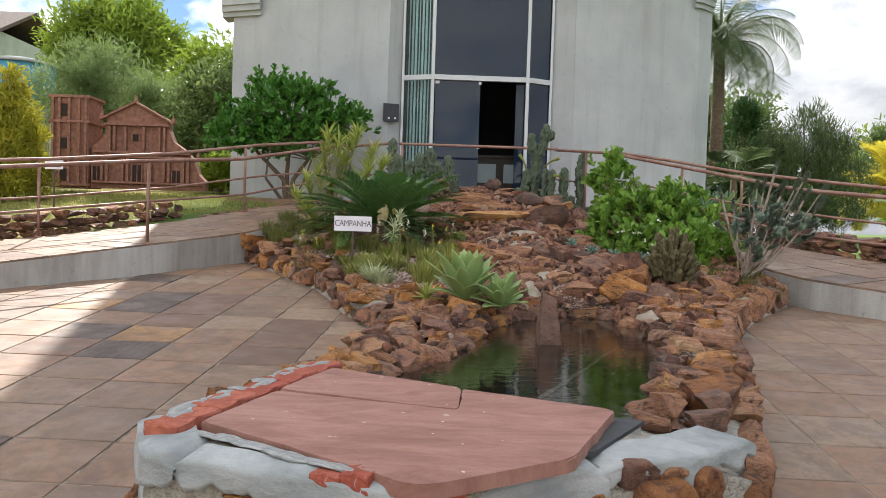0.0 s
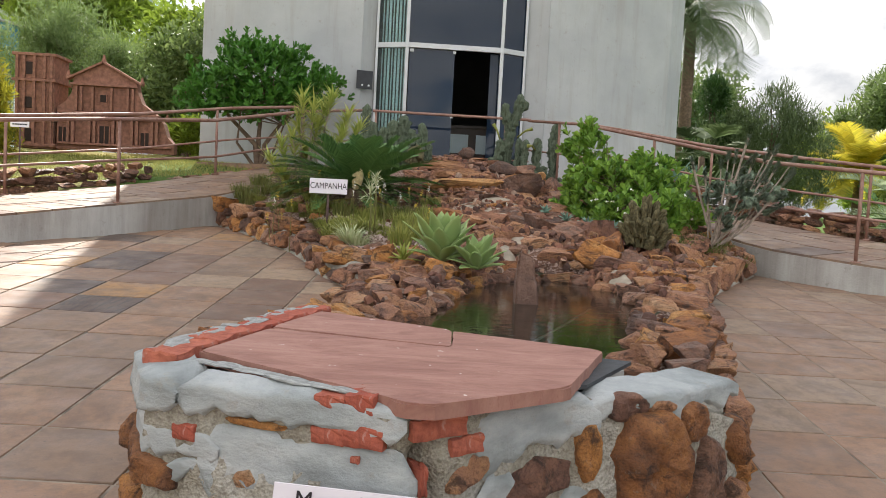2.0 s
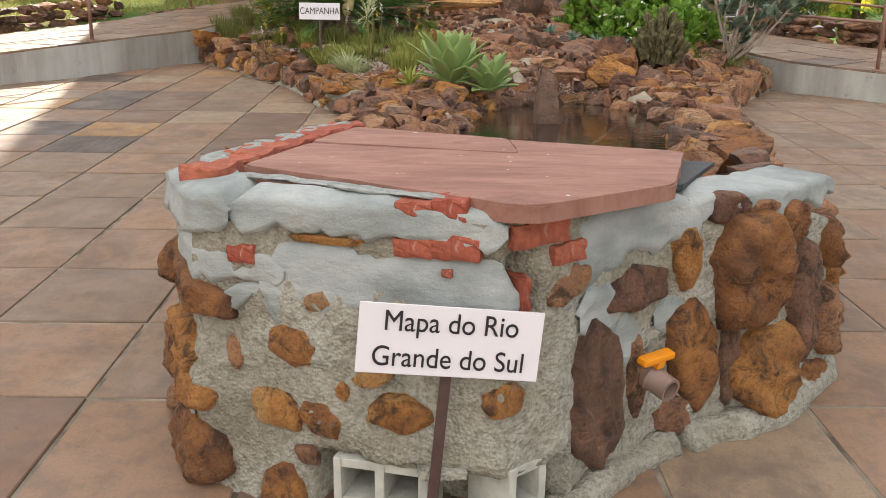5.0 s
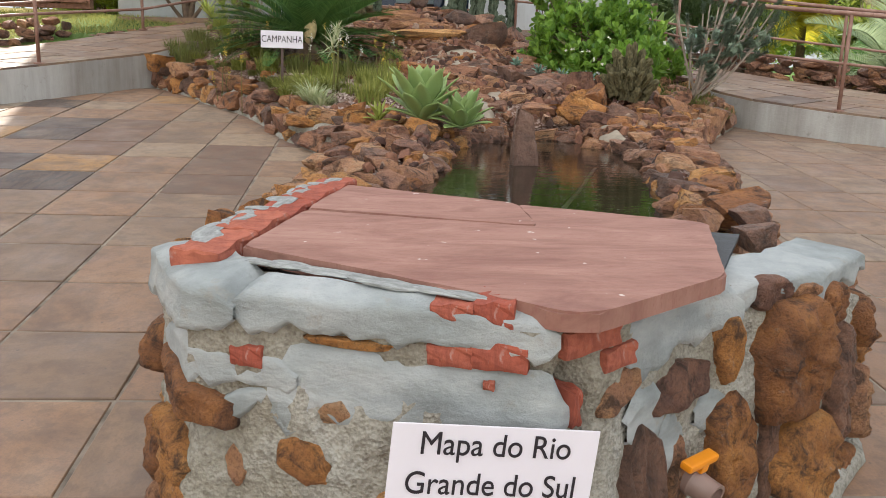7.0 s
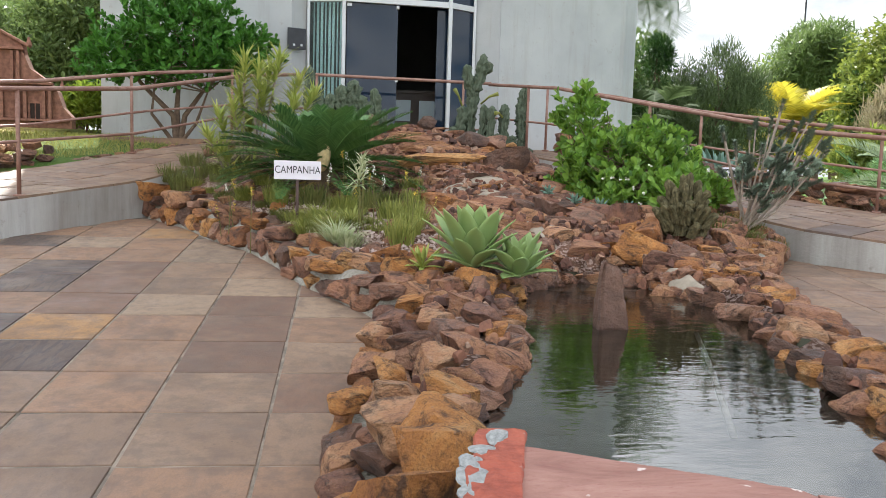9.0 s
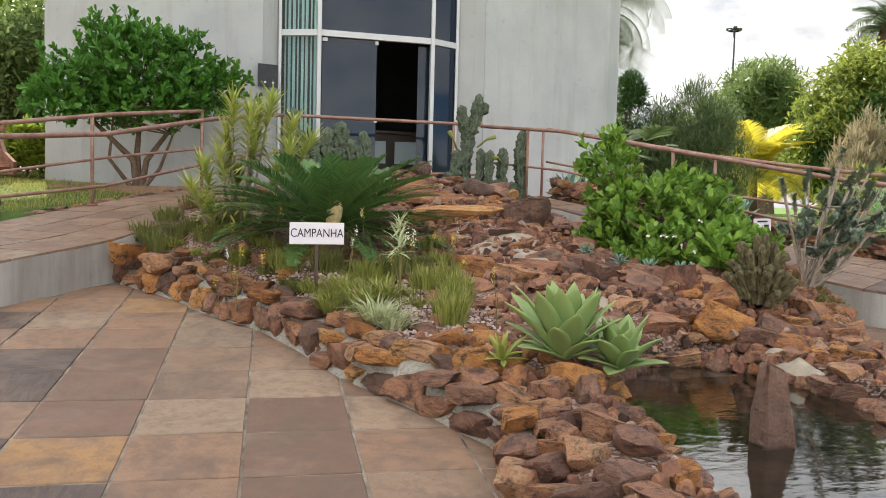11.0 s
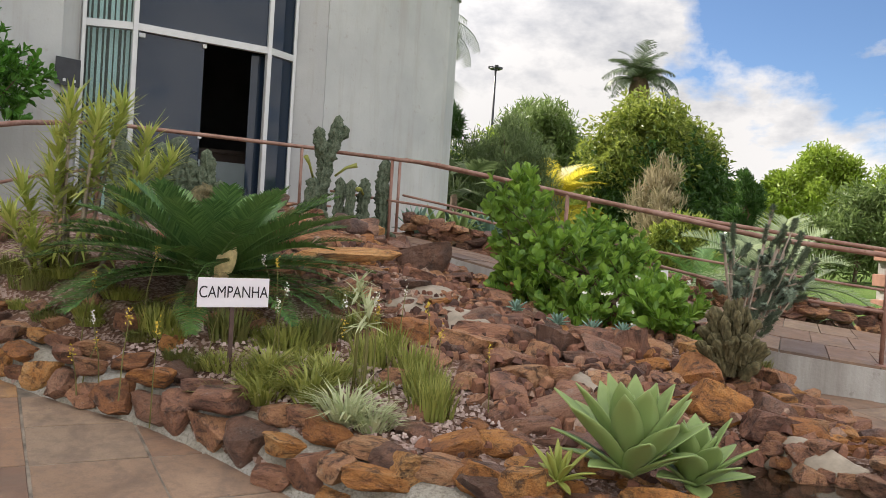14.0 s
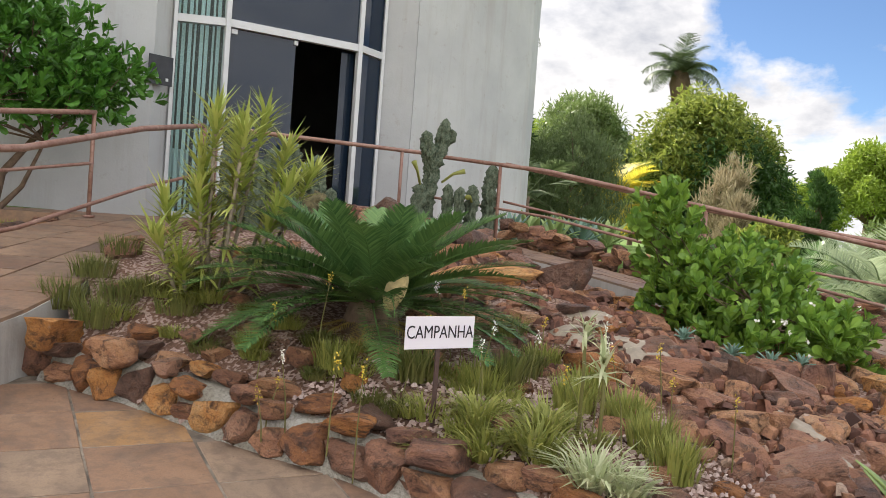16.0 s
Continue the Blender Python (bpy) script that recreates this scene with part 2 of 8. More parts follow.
def smooth_mortar():
    n = Nodes("trowelled_cement_plaster", 0.8, 0, 0.35)
    c = n.ramp(n.noise(5, 6, 0.6, (1, 1, 2.2)), [(0.25, (0.17, 0.18, 0.175)), (0.45, (0.27, 0.29, 0.29)), (0.6, (0.36, 0.375, 0.375)), (0.78, (0.47, 0.47, 0.465))])
    c = n.mix(n.ramp(n.noise(18, 6, 0.65), [(0.6, 0.0), (0.7, 0.45)]), c, (0.28, 0.25, 0.21))
    n.color(c)
    n.bump(n.math("ADD", n.noise(9, 9, 0.6, (1, 1, 1.6)), n.math("MULTIPLY", n.noise(70, 5, 0.7), 0.2)), 0.8, 0.022)
    return n.m


M["plaster"] = smooth_mortar()


def brick_material():
    n = Nodes("red_clay_brick", 0.88, 0, 0.3)
    c = n.mix(n.rnd(), (0.33, 0.08, 0.05), (0.42, 0.13, 0.08))
    c = n.mix(n.ramp(n.noise(22, 6, 0.65), [(0.4, 0.6), (0.58, 0.0)]), c, (0.19, 0.05, 0.035))
    c = n.mix(n.ramp(n.noise(9, 5, 0.6), [(0.62, 0.0), (0.70, 0.55)]), c, (0.45, 0.42, 0.39))
    n.color(c)
    n.bump(n.noise(40, 6, 0.65), 0.6, 0.01)
    return n.m


M["brick"] = brick_material()


def slab_material():
    n = Nodes("pink_sandstone_slab", 0.75, 0, 0.4)
    c = n.ramp(n.noise(3.5, 9, 0.7, (1, 2.5, 1), None, 0.6), [(0.3, (0.20, 0.088, 0.068)), (0.45, (0.28, 0.138, 0.106)), (0.58, (0.34, 0.178, 0.138)), (0.75, (0.42, 0.25, 0.195))])
    c = n.mix(n.ramp(n.noise(30, 6, 0.75, (1, 3.2, 1)), [(0.54, 0.0), (0.66, 0.6)]), c, (0.24, 0.09, 0.075))
    c = n.mix(n.ramp(n.noise(24, 3, 0.5), [(0.71, 0.0), (0.74, 0.8)]), c, (0.66, 0.58, 0.53))
    n.color(c)
    n.bump(n.math("ADD", n.noise(9, 6, 0.55, (1, 2.5, 1)), n.math("MULTIPLY", n.noise(80, 4), 0.25)), 0.35, 0.01)
    return n.m


M["slab"] = slab_material()
M["block"] = plain("weathered_concrete_block", (0.44, 0.43, 0.39), 0.92, 0, 0.25, 14, 0.5, 0.25)
# Pipe colour is darkened to stand in for the water's reflection over it
M["pipe_dull"] = plain("dulled_plastic_pipe", (0.27, 0.27, 0.22), 0.7, 0, 0.25, 10, 0.1)
M["smear"] = plain("pale_dried_mortar", (0.30, 0.305, 0.295), 0.9, 0, 0.35, 4, 0.6)
M["black_mat"] = plain("black_bitumen_sheet", (0.035, 0.037, 0.042), 0.6, 0, 0.3, 20, 0.3)


def rail_material():
    n = Nodes("rusty_painted_steel", 0.55, 0.15, 0.45)
    c = n.mix(n.ramp(n.noise(6, 6, 0.65), [(0.4, 0.0), (0.6, 1.0)]), (0.22, 0.11, 0.08), (0.31, 0.185, 0.145))
    c = n.mix(n.ramp(n.noise(30, 5, 0.7), [(0.55, 0.0), (0.68, 0.7)]), c, (0.15, 0.06, 0.035))
    n.color(c)
    n.bump(n.noise(70, 4), 0.25, 0.003)
    return n.m


M["rail"] = rail_material()
M["white_frame"] = plain("white_painted_aluminium", (0.50, 0.51, 0.52), 0.4, 0.1, 0.06, 5, 0.05)
M["pvc"] = plain("brown_pvc_pipe", (0.235, 0.155, 0.13), 0.42, 0, 0.12, 14, 0.05, 0.5)
M["orange"] = plain("orange_plastic", (0.80, 0.27, 0.01), 0.38, 0, 0.06, 10, 0.03, 0.5)
M["sign_white"] = plain("white_enamel_sign", (0.72, 0.68, 0.74), 0.4, 0, 0.03, 6, 0.02)
M["ink"] = plain("black_lettering", (0.02, 0.016, 0.022), 0.5, 0, 0.1, 20, 0.0)
M["dark_metal"] = plain("dark_brown_steel_stake", (0.085, 0.05, 0.045), 0.5, 0.2, 0.2, 30, 0.15)
M["plate_dark"] = plain("dark_bronze_plate", (0.025, 0.026, 0.03), 0.35, 0.3, 0.2, 12, 0.1)
# Dimness of the hall is put into these dark wall and floor colours
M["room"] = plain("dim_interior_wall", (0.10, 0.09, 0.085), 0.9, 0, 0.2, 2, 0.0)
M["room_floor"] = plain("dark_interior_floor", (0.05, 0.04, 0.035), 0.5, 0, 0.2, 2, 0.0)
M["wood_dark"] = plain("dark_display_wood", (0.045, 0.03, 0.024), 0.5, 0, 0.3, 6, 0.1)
M["blind"] = plain("pale_vertical_blind", (0.44, 0.51, 0.54), 0.75, 0, 0.05, 5, 0.05)


def glass_material(name, tint, rough=0.02, clear=0.6):
    n = Nodes(name, rough, 0, 0.5)
    n.color(tint)
    n.b.inputs["IOR"].default_value = 1.5
    tr = n.add("ShaderNodeBsdfTransparent")
    n.put(tr.inputs[0], tuple(min(1, c * 2.2 + 0.12) for c in tint))
    mx = n.add("ShaderNodeMixShader")
    mx.inputs[0].default_value = clear
    n.t.links.new(n.b.outputs[0], mx.inputs[1])
    n.t.links.new(tr.outputs[0], mx.inputs[2])
    n.t.links.new(mx.outputs[0], n.out.inputs[0])
    return n.m


M["glass_dark"] = glass_material("smoked_tinted_glass", (0.016, 0.03, 0.055), 0.03, 0.35)
M["glass_side"] = glass_material("clear_greenish_glass", (0.36, 0.40, 0.39), 0.02, 0.92)


def water_material():
    n = Nodes("still_pond_water", 0.03, 0, 1.0)
    n.color((0.80, 0.80, 0.72))
    n.b.inputs["Transmission Weight"].default_value = 1.0
    n.b.inputs["IOR"].default_value = 2.3
    h = n.math("ADD", n.noise(4.5, 3, 0.5, (1, 2.3, 1), None, 0.6), n.math("MULTIPLY", n.noise(15, 2, 0.5, (1, 2.6, 1), None, 0.4), 0.22))
    n.bump(h, 0.075, 0.03)
    return n.m


M["water"] = water_material()
M["foam"] = plain("pale_silty_cement_run", (0.30, 0.25, 0.19), 0.6, 0, 0.25, 14, 0.6, 0.5)


def soil_material():
    n = Nodes("red_soil_and_chips", 0.95, 0, 0.25)
    c = n.ramp(n.noise(3.5, 6), [(0.3, (0.09, 0.05, 0.035)), (0.6, (0.17, 0.095, 0.065)), (0.8, (0.22, 0.14, 0.10))])
    v = n.voronoi(58, "F1", "Color")
    c = n.mix(n.ramp(v, [(0.55, 0.0), (0.62, 0.75)]), c, (0.42, 0.31, 0.27))
    n.color(c)
    n.bump(n.math("ADD", n.voronoi(58), n.noise(20, 6)), 0.7, 0.02)
    return n.m


M["soil"] = soil_material()
# Mortar colour, deepened to include the shadow in the cross joints
M["joint"] = plain("sandy_mortar_joint", (0.20, 0.165, 0.13), 0.95, 0, 0.6, 7, 0.4)


def pond_bottom():
    n = Nodes("silty_pond_bottom", 0.9, 0, 0.2)
    n.color(n.ramp(n.noise(3.0, 6, 0.65, None, None, 0.5), [(0.3, (0.022, 0.024, 0.015)), (0.5, (0.05, 0.05, 0.03)), (0.7, (0.10, 0.085, 0.055))]))
    n.bump(n.noise(12, 6), 0.6, 0.03)
    return n.m


M["pond_bottom"] = pond_bottom()


def grass_ground():
    n = Nodes("mown_lawn", 0.95, 0, 0.2)
    c = n.ramp(n.noise(0.7, 7, 0.65), [(0.25, (0.10, 0.16, 0.03)), (0.40, (0.22, 0.23, 0.06)), (0.52, (0.36, 0.30, 0.10)), (0.8, (0.44, 0.34, 0.14))])
    # Building's shade on the lawn is put into the colour, darker green towards +x
    sp = n.add("ShaderNodeSeparateXYZ")
    n.put(sp.inputs[0], n.pos)
    shade_green = n.math("ADD", n.math("MULTIPLY", n.math("ADD", sp.outputs[0], 4.2), 0.9), n.math("MULTIPLY", n.noise(1.5, 4), 1.2))
    c = n.mix(n.ramp(n.math("SUBTRACT", shade_green, 0.5), [(0.0, 0.0), (0.9, 0.85)]), c, (0.075, 0.165, 0.028))
    c = n.mix(n.ramp(n.noise(60, 5, 0.7), [(0.35, 0.6), (0.6, 0.0)]), c, (0.03, 0.05, 0.012))
    n.color(c)
    n.bump(n.noise(90, 6, 0.7), 0.9, 0.03)
    return n.m


M["lawn"] = grass_ground()
M["grass_blade"] = leaf_material("lawn_grass_blades", (0.12, 0.17, 0.03), (0.32, 0.33, 0.09), (0.40, 0.33, 0.11), 0.3, 0.6, 0.5)

# ---- mesh helpers ----


def fast_mesh(name, V, F, smooth=False):
    V, F = np.asarray(V, float), np.asarray(F, np.int32)
    me = bpy.data.meshes.new(name)
    k = F.shape[1]
    me.vertices.add(len(V))
    me.vertices.foreach_set("co", V.ravel())
    me.loops.add(F.size)
    me.loops.foreach_set("vertex_index", F.ravel())
    me.polygons.add(len(F))
    me.polygons.foreach_set("loop_start", np.arange(len(F), dtype=np.int32) * k)
    me.polygons.foreach_set("use_smooth", np.full(len(F), smooth))
    me.update(calc_edges=True)
    me.validate()
    return me


def ob_of(name, me, mat, parent=None, label="", kind=""):
    ob = new(name, me)
    if mat and not me.materials:
        me.materials.append(mat)
    if parent:
        ob.parent = parent
    return tagged(ob, label, "", "", kind)


def part(name, bm, mat, parent=None, label="", smooth=False):
    me = bpy.data.meshes.new(name)
    bmesh.ops.recalc_face_normals(bm, faces=bm.faces)
    for f in bm.faces:
        f.smooth = smooth
    bm.to_mesh(me)
    bm.free()
    return ob_of(name, me, mat, parent, label)


def empty(name, place, label, category, group=""):
    e = new(name)
    e.empty_display_size = 0.1
    e.matrix_basis = place if isinstance(place, Matrix) else Matrix.Translation(place)
    return tagged(e, label, category, group)


def add_box(bm, c, s, rz=0.0, bevel=0.0, m=None):
    mm = Matrix.LocRotScale(c, Euler((0, 0, rz)), None)
    if m is not None:
        mm = m @ mm
    r = bmesh.ops.create_cube(bm, size=1.0, matrix=mm @ Matrix.Diagonal((*s, 1)))
    if bevel:
        es = {e for v in r["verts"] for e in v.link_edges}
        bmesh.ops.bevel(bm, geom=list(es), offset=bevel, segments=2, affect="EDGES", profile=0.6)
    return r["verts"]


def box(name, c, s, mat, parent=None, rz=0.0, bevel=0.004, label=""):
    bm = bmesh.new()
    add_box(bm, c, s, rz, bevel)
    return part(name, bm, mat, parent, label)


def rough_up(bm, amp, scale, seed=0.0):
    for v in bm.verts:
        n = noise.noise_vector(v.co * scale + Vector((seed, seed * 0.7, 0)))
        v.co += n * amp


def extrude_poly(bm, outline, z0, z1, inset=0.0):
    """A prism over an outline; z0 and z1 are numbers or functions of x, y."""
    f0 = z0 if callable(z0) else (lambda x, y: z0)
    f1 = z1 if callable(z1) else (lambda x, y: z1)
    cx, cy = sum(p[0] for p in outline) / len(outline), sum(p[1] for p in outline) / len(outline)
    lo = [bm.verts.new((x, y, f0(x, y))) for x, y in outline]
    hi = []
    for x, y in outline:
        d = math.hypot(x - cx, y - cy)
        k = 1 - inset / d if d else 1
        hi.append(bm.verts.new((cx + (x - cx) * k, cy + (y - cy) * k, f1(x, y))))
    n = len(outline)
    for i in range(n):
        bm.faces.new((lo[i], lo[(i + 1) % n], hi[(i + 1) % n], hi[i]))
    bm.faces.new(hi)
    bm.faces.new(lo[::-1])


def tube_arrays(pts, radii, sides=8, cap=True):
    pts = np.asarray(pts, float)
    n = len(pts)
    radii = np.full(n, radii) if np.isscalar(radii) else np.asarray(radii, float)
    t = np.gradient(pts, axis=0)
    t /= np.linalg.norm(t, axis=1)[:, None] + 1e-12
    ref = np.array([0.0, 0.0, 1.0]) if abs(t[0][2]) < 0.9 else np.array([1.0, 0.0, 0.0])
    V = []
    for i in range(n):
        a = np.cross(t[i], ref)
        a /= np.linalg.norm(a) + 1e-12
        b = np.cross(t[i], a)
        ang = np.arange(sides) * 2 * np.pi / sides
        V.append(pts[i] + radii[i] * (np.cos(ang)[:, None] * a + np.sin(ang)[:, None] * b))
    V = np.concatenate(V)
    F = []
    for i in range(n - 1):
        for j in range(sides):
            k = (j + 1) % sides
            F.append((i * sides + j, i * sides + k, (i + 1) * sides + k, (i + 1) * sides + j))
    if cap:
        for e in (0, n - 1):
            c = len(V)
            V = np.vstack([V, pts[e]])
            for j in range(sides):
                k = (j + 1) % sides
                F.append((c, e * sides + j, e * sides + k, e * sides + k) if e else (c, k, j, j))
    return V, F


def merge(parts):
    V, F, o = [], [], 0
    for v, f in parts:
        V.append(v)
        F.extend(tuple(i + o for i in q) for q in f)
        o += len(v)
    return np.concatenate(V), F


def mixed_mesh(name, V, F, smooth=True):
    me = bpy.data.meshes.new(name)
    clean = []
    for q in F:
        r = []
        for i in q:
            if i not in r:
                r.append(int(i))
        clean.append(r)
    me.from_pydata(np.asarray(V).tolist(), [], clean)
    me.polygons.foreach_set("use_smooth", [smooth] * len(me.polygons))
    return me


def tube(name, pts, r, mat, parent=None, sides=10, label=""):
    V, F = tube_arrays(pts, r, sides)
    return ob_of(name, mixed_mesh(name, V, F), mat, parent, label)


LEAF = (np.array([(0, 0, 0), (0.5, 0.42, 0.07), (0, 0.5, -0.05), (-0.5, 0.42, 0.07), (0.33, 0.8, 0.02), (-0.33, 0.8, 0.02), (0, 1, -0.12)], float),
        np.array([(0, 1, 2), (0, 2, 3), (1, 4, 2), (2, 5, 3), (4, 6, 2), (2, 6, 5)]))
PADDLE = (np.array([(0, 0, 0), (0.22, 0.3, 0.03), (-0.22, 0.3, 0.03), (0.5, 0.72, 0.06), (0, 0.65, -0.04), (-0.5, 0.72, 0.06), (0.28, 0.97, 0.02), (-0.28, 0.97, 0.02), (0, 0.3, -0.02), (0, 1.0, 0)], float),
          np.array([(0, 1, 8), (0, 8, 2), (1, 3, 4), (1, 4, 8), (8, 4, 5), (8, 5, 2), (3, 6, 4), (6, 9, 4), (9, 7, 4), (7, 5, 4)]))
BLADE = (np.array([(-0.5, 0, 0), (0.5, 0, 0), (0.42, 0.5, 0), (-0.42, 0.5, 0), (0, 1, -0.1)], float), np.array([(0, 1, 2), (0, 2, 3), (3, 2, 4)]))


def unit(a):
    return a / (np.linalg.norm(a, axis=-1, keepdims=True) + 1e-12)


def scatter(template, o, d, up, length, width):
    """Copies of a leaf at o, along d, facing up; one array of vertices and one of faces."""
    T, F = template
    o, d, up = np.asarray(o, float), unit(np.asarray(d, float)), np.asarray(up, float)
    side = unit(np.cross(d, up))
    nor = np.cross(side, d)
    L, W = np.broadcast_to(length, len(o)), np.broadcast_to(width, len(o))
    V = o[:, None, :] + T[None, :, 0, None] * side[:, None, :] * W[:, None, None] + T[None, :, 1, None] * d[:, None, :] * L[:, None, None] \
        + T[None, :, 2, None] * nor[:, None, :] * L[:, None, None]
    n, p = len(o), len(T)
    return V.reshape(-1, 3), (F[None] + (np.arange(n) * p)[:, None, None]).reshape(-1, F.shape[1])


def join_arrays(parts):
    V, F, o = [], [], 0
    for v, f in parts:
        V.append(v)
        F.append(np.asarray(f) + o)
        o += len(v)
    return np.concatenate(V), np.concatenate(F)


def inside(poly, x, y):
    x, y = np.asarray(x, float), np.asarray(y, float)
    r = np.zeros(x.shape, bool)
    n = len(poly)
    for i in range(n):
        (x0, y0), (x1, y1) = poly[i], poly[(i + 1) % n]
        c = (y0 > y) != (y1 > y)
        with np.errstate(divide="ignore", invalid="ignore"):
            r ^= c & (x < (x1 - x0) * (y - y0) / (y1 - y0 + 1e-15) + x0)
    return r


def dist_line(line, x, y):
    x, y = np.asarray(x, float), np.asarray(y, float)
    best = np.full(x.shape, 1e9)
    for (x0, y0), (x1, y1) in zip(line, line[1:]):
        dx, dy = x1 - x0, y1 - y0
        t = np.clip(((x - x0) * dx + (y - y0) * dy) / (dx * dx + dy * dy), 0, 1)
        best = np.minimum(best, np.hypot(x - x0 - t * dx, y - y0 - t * dy))
    return best


def along(line, step):
    """Points every step along a line of 2D or 3D points."""
    P = np.asarray(line, float)
    s = np.concatenate([[0], np.cumsum(np.linalg.norm(np.diff(P, axis=0), axis=1))])
    q = np.arange(0, s[-1] + 1e-6, step)
    return np.stack([np.interp(q, s, P[:, i]) for i in range(P.shape[1])], 1)

# ---- the lie of the land ----


def plaza_z(x, y):
    return 0.03 + 0.0835 * y


RAMP_IN_L = [(-5.2, 6.3, 0.70), (-3.9, 7.75, 0.93), (-3.0, 8.75, 1.08), (-2.15, 9.95, 1.22), (-1.25, 11.2, 1.50), (-0.40, 12.5, 1.70)]
RAMP_OUT_L = [(-6.8, 7.6, 0.80), (-5.4, 8.6, 0.98), (-4.3, 9.6, 1.12), (-3.3, 10.7, 1.30), (-2.35, 11.6, 1.52), (-1.40, 12.6, 1.70)]
RAMP_IN_R = [(6.6, 5.6, 0.60), (5.2, 6.7, 0.83), (4.15, 7.6, 0.94), (3.65, 8.1, 1.00), (3.05, 9.7, 1.29), (2.42, 11.2, 1.57), (1.9, 12.5, 1.70)]
RAMP_OUT_R = [(8.2, 7.2, 0.74), (6.9, 8.2, 0.92), (5.6, 9.2, 1.08), (4.9, 9.8, 1.18), (4.1, 10.7, 1.33), (3.4, 11.5, 1.52), (2.75, 12.4, 1.70)]
BORDER_L = [(-0.76, 2.4), (-0.72, 3.5), (-0.66, 4.28), (-0.58, 4.6), (-0.43, 5.15), (-0.24, 5.6), (-0.16, 5.95), (-0.32, 6.33), (-0.48, 6.67), (-0.68, 7.1), (-0.88, 7.75), (-1.05, 8.2), (-1.32, 8.6), (-1.7, 9.35), (-2.12, 9.95)]
BORDER_R = [(1.12, 2.6), (1.5, 3.5), (1.72, 4.1), (1.95, 4.75), (2.22, 5.7), (2.40, 6.25), (2.75, 6.9), (3.1, 7.4), (3.65, 8.1)]
POND = [(-0.30, 3.3), (-0.28, 3.7), (-0.18, 4.2), (0.1, 4.7), (0.28, 5.4), (0.45, 6.0), (0.70, 6.55), (1.15, 6.93), (1.6, 6.86), (1.72, 6.2), (1.74, 5.7), (1.55, 4.95), (1.3, 4.25), (1.12, 3.7), (0.9, 3.2), (0.62, 2.85), (0.2, 2.9), (-0.2, 3.1)]
WATER_Z = 0.67
TERRACE_Z = 1.70
GARDEN = [p for p in BORDER_L] + [(-1.25, 11.2), (-0.40, 12.55), (2.0, 12.55), (2.42, 11.2), (3.05, 9.7)] + BORDER_R[::-1]
POND_LOOP = POND + POND[:1]


def stream_x(y):
    return np.interp(y, [6.5, 7.2, 8.0, 9.0, 10.0, 12.5], [1.15, 1.1, 1.0, 1.05, 0.95, 0.85])


def bed_z(x, y):
    """Height of the planted bed, the rim of the pond and its bottom."""
    x, y = np.asarray(x, float), np.asarray(y, float)
    h = np.interp(y, [2.0, 3.0, 4.5, 5.6, 6.4, 7.2, 8.0, 9.0, 10.0, 11.0, 12.0, 12.6], [0.66, 0.70, 0.72, 0.74, 0.76, 0.88, 1.02, 1.18, 1.36, 1.56, 1.72, 1.70]) - 0.14 * np.clip((x - 1.9) / 0.4, 0, 1) * np.clip((y - 9.0) / 1.0, 0, 1)
    run = np.exp(-((x - stream_x(y)) / 0.55) ** 2) * np.interp(y, [6.6, 8.0, 9.0, 11.5, 12.4, 12.6], [0.0, 0.06, 0.14, 0.2, 0.16, 0.0])
    h = h + run
    edge = np.minimum(dist_line(BORDER_L, x, y), dist_line(BORDER_R, x, y))
    low = plaza_z(x, y) + 0.02 + 0.9 * np.clip(edge, 0, 0.2) + 0.55 * np.clip(edge - 0.2, 0, 2)
    h = np.minimum(h, np.maximum(low, plaza_z(x, y)))
    wet = inside(POND, x, y)
    d = dist_line(POND_LOOP, x, y)
    h = np.where(wet, np.maximum(0.575, WATER_Z - 0.03 - 0.9 * d), np.minimum(h, WATER_Z + 0.01 + 0.8 * d + 0.0))
    return h


def slab_strip(bm, a, b, thick):
    """A ribbon between two lines of points, with thickness."""
    n = len(a)
    top = [(bm.verts.new(p), bm.verts.new(q)) for p, q in zip(a, b)]
    low = [(bm.verts.new((p[0], p[1], p[2] - thick)), bm.verts.new((q[0], q[1], q[2] - thick))) for p, q in zip(a, b)]
    for i in range(n - 1):
        bm.faces.new((top[i][0], top[i][1], top[i + 1][1], top[i + 1][0]))
        bm.faces.new((low[i][0], low[i + 1][0], low[i + 1][1], low[i][1]))
        bm.faces.new((top[i][0], top[i + 1][0], low[i + 1][0], low[i][0]))
        bm.faces.new((top[i][1], low[i][1], low[i + 1][1], top[i + 1][1]))
    bm.faces.new((top[0][0], low[0][0], low[0][1], top[0][1]))
    bm.faces.new((top[-1][0], top[-1][1], low[-1][1], low[-1][0]))


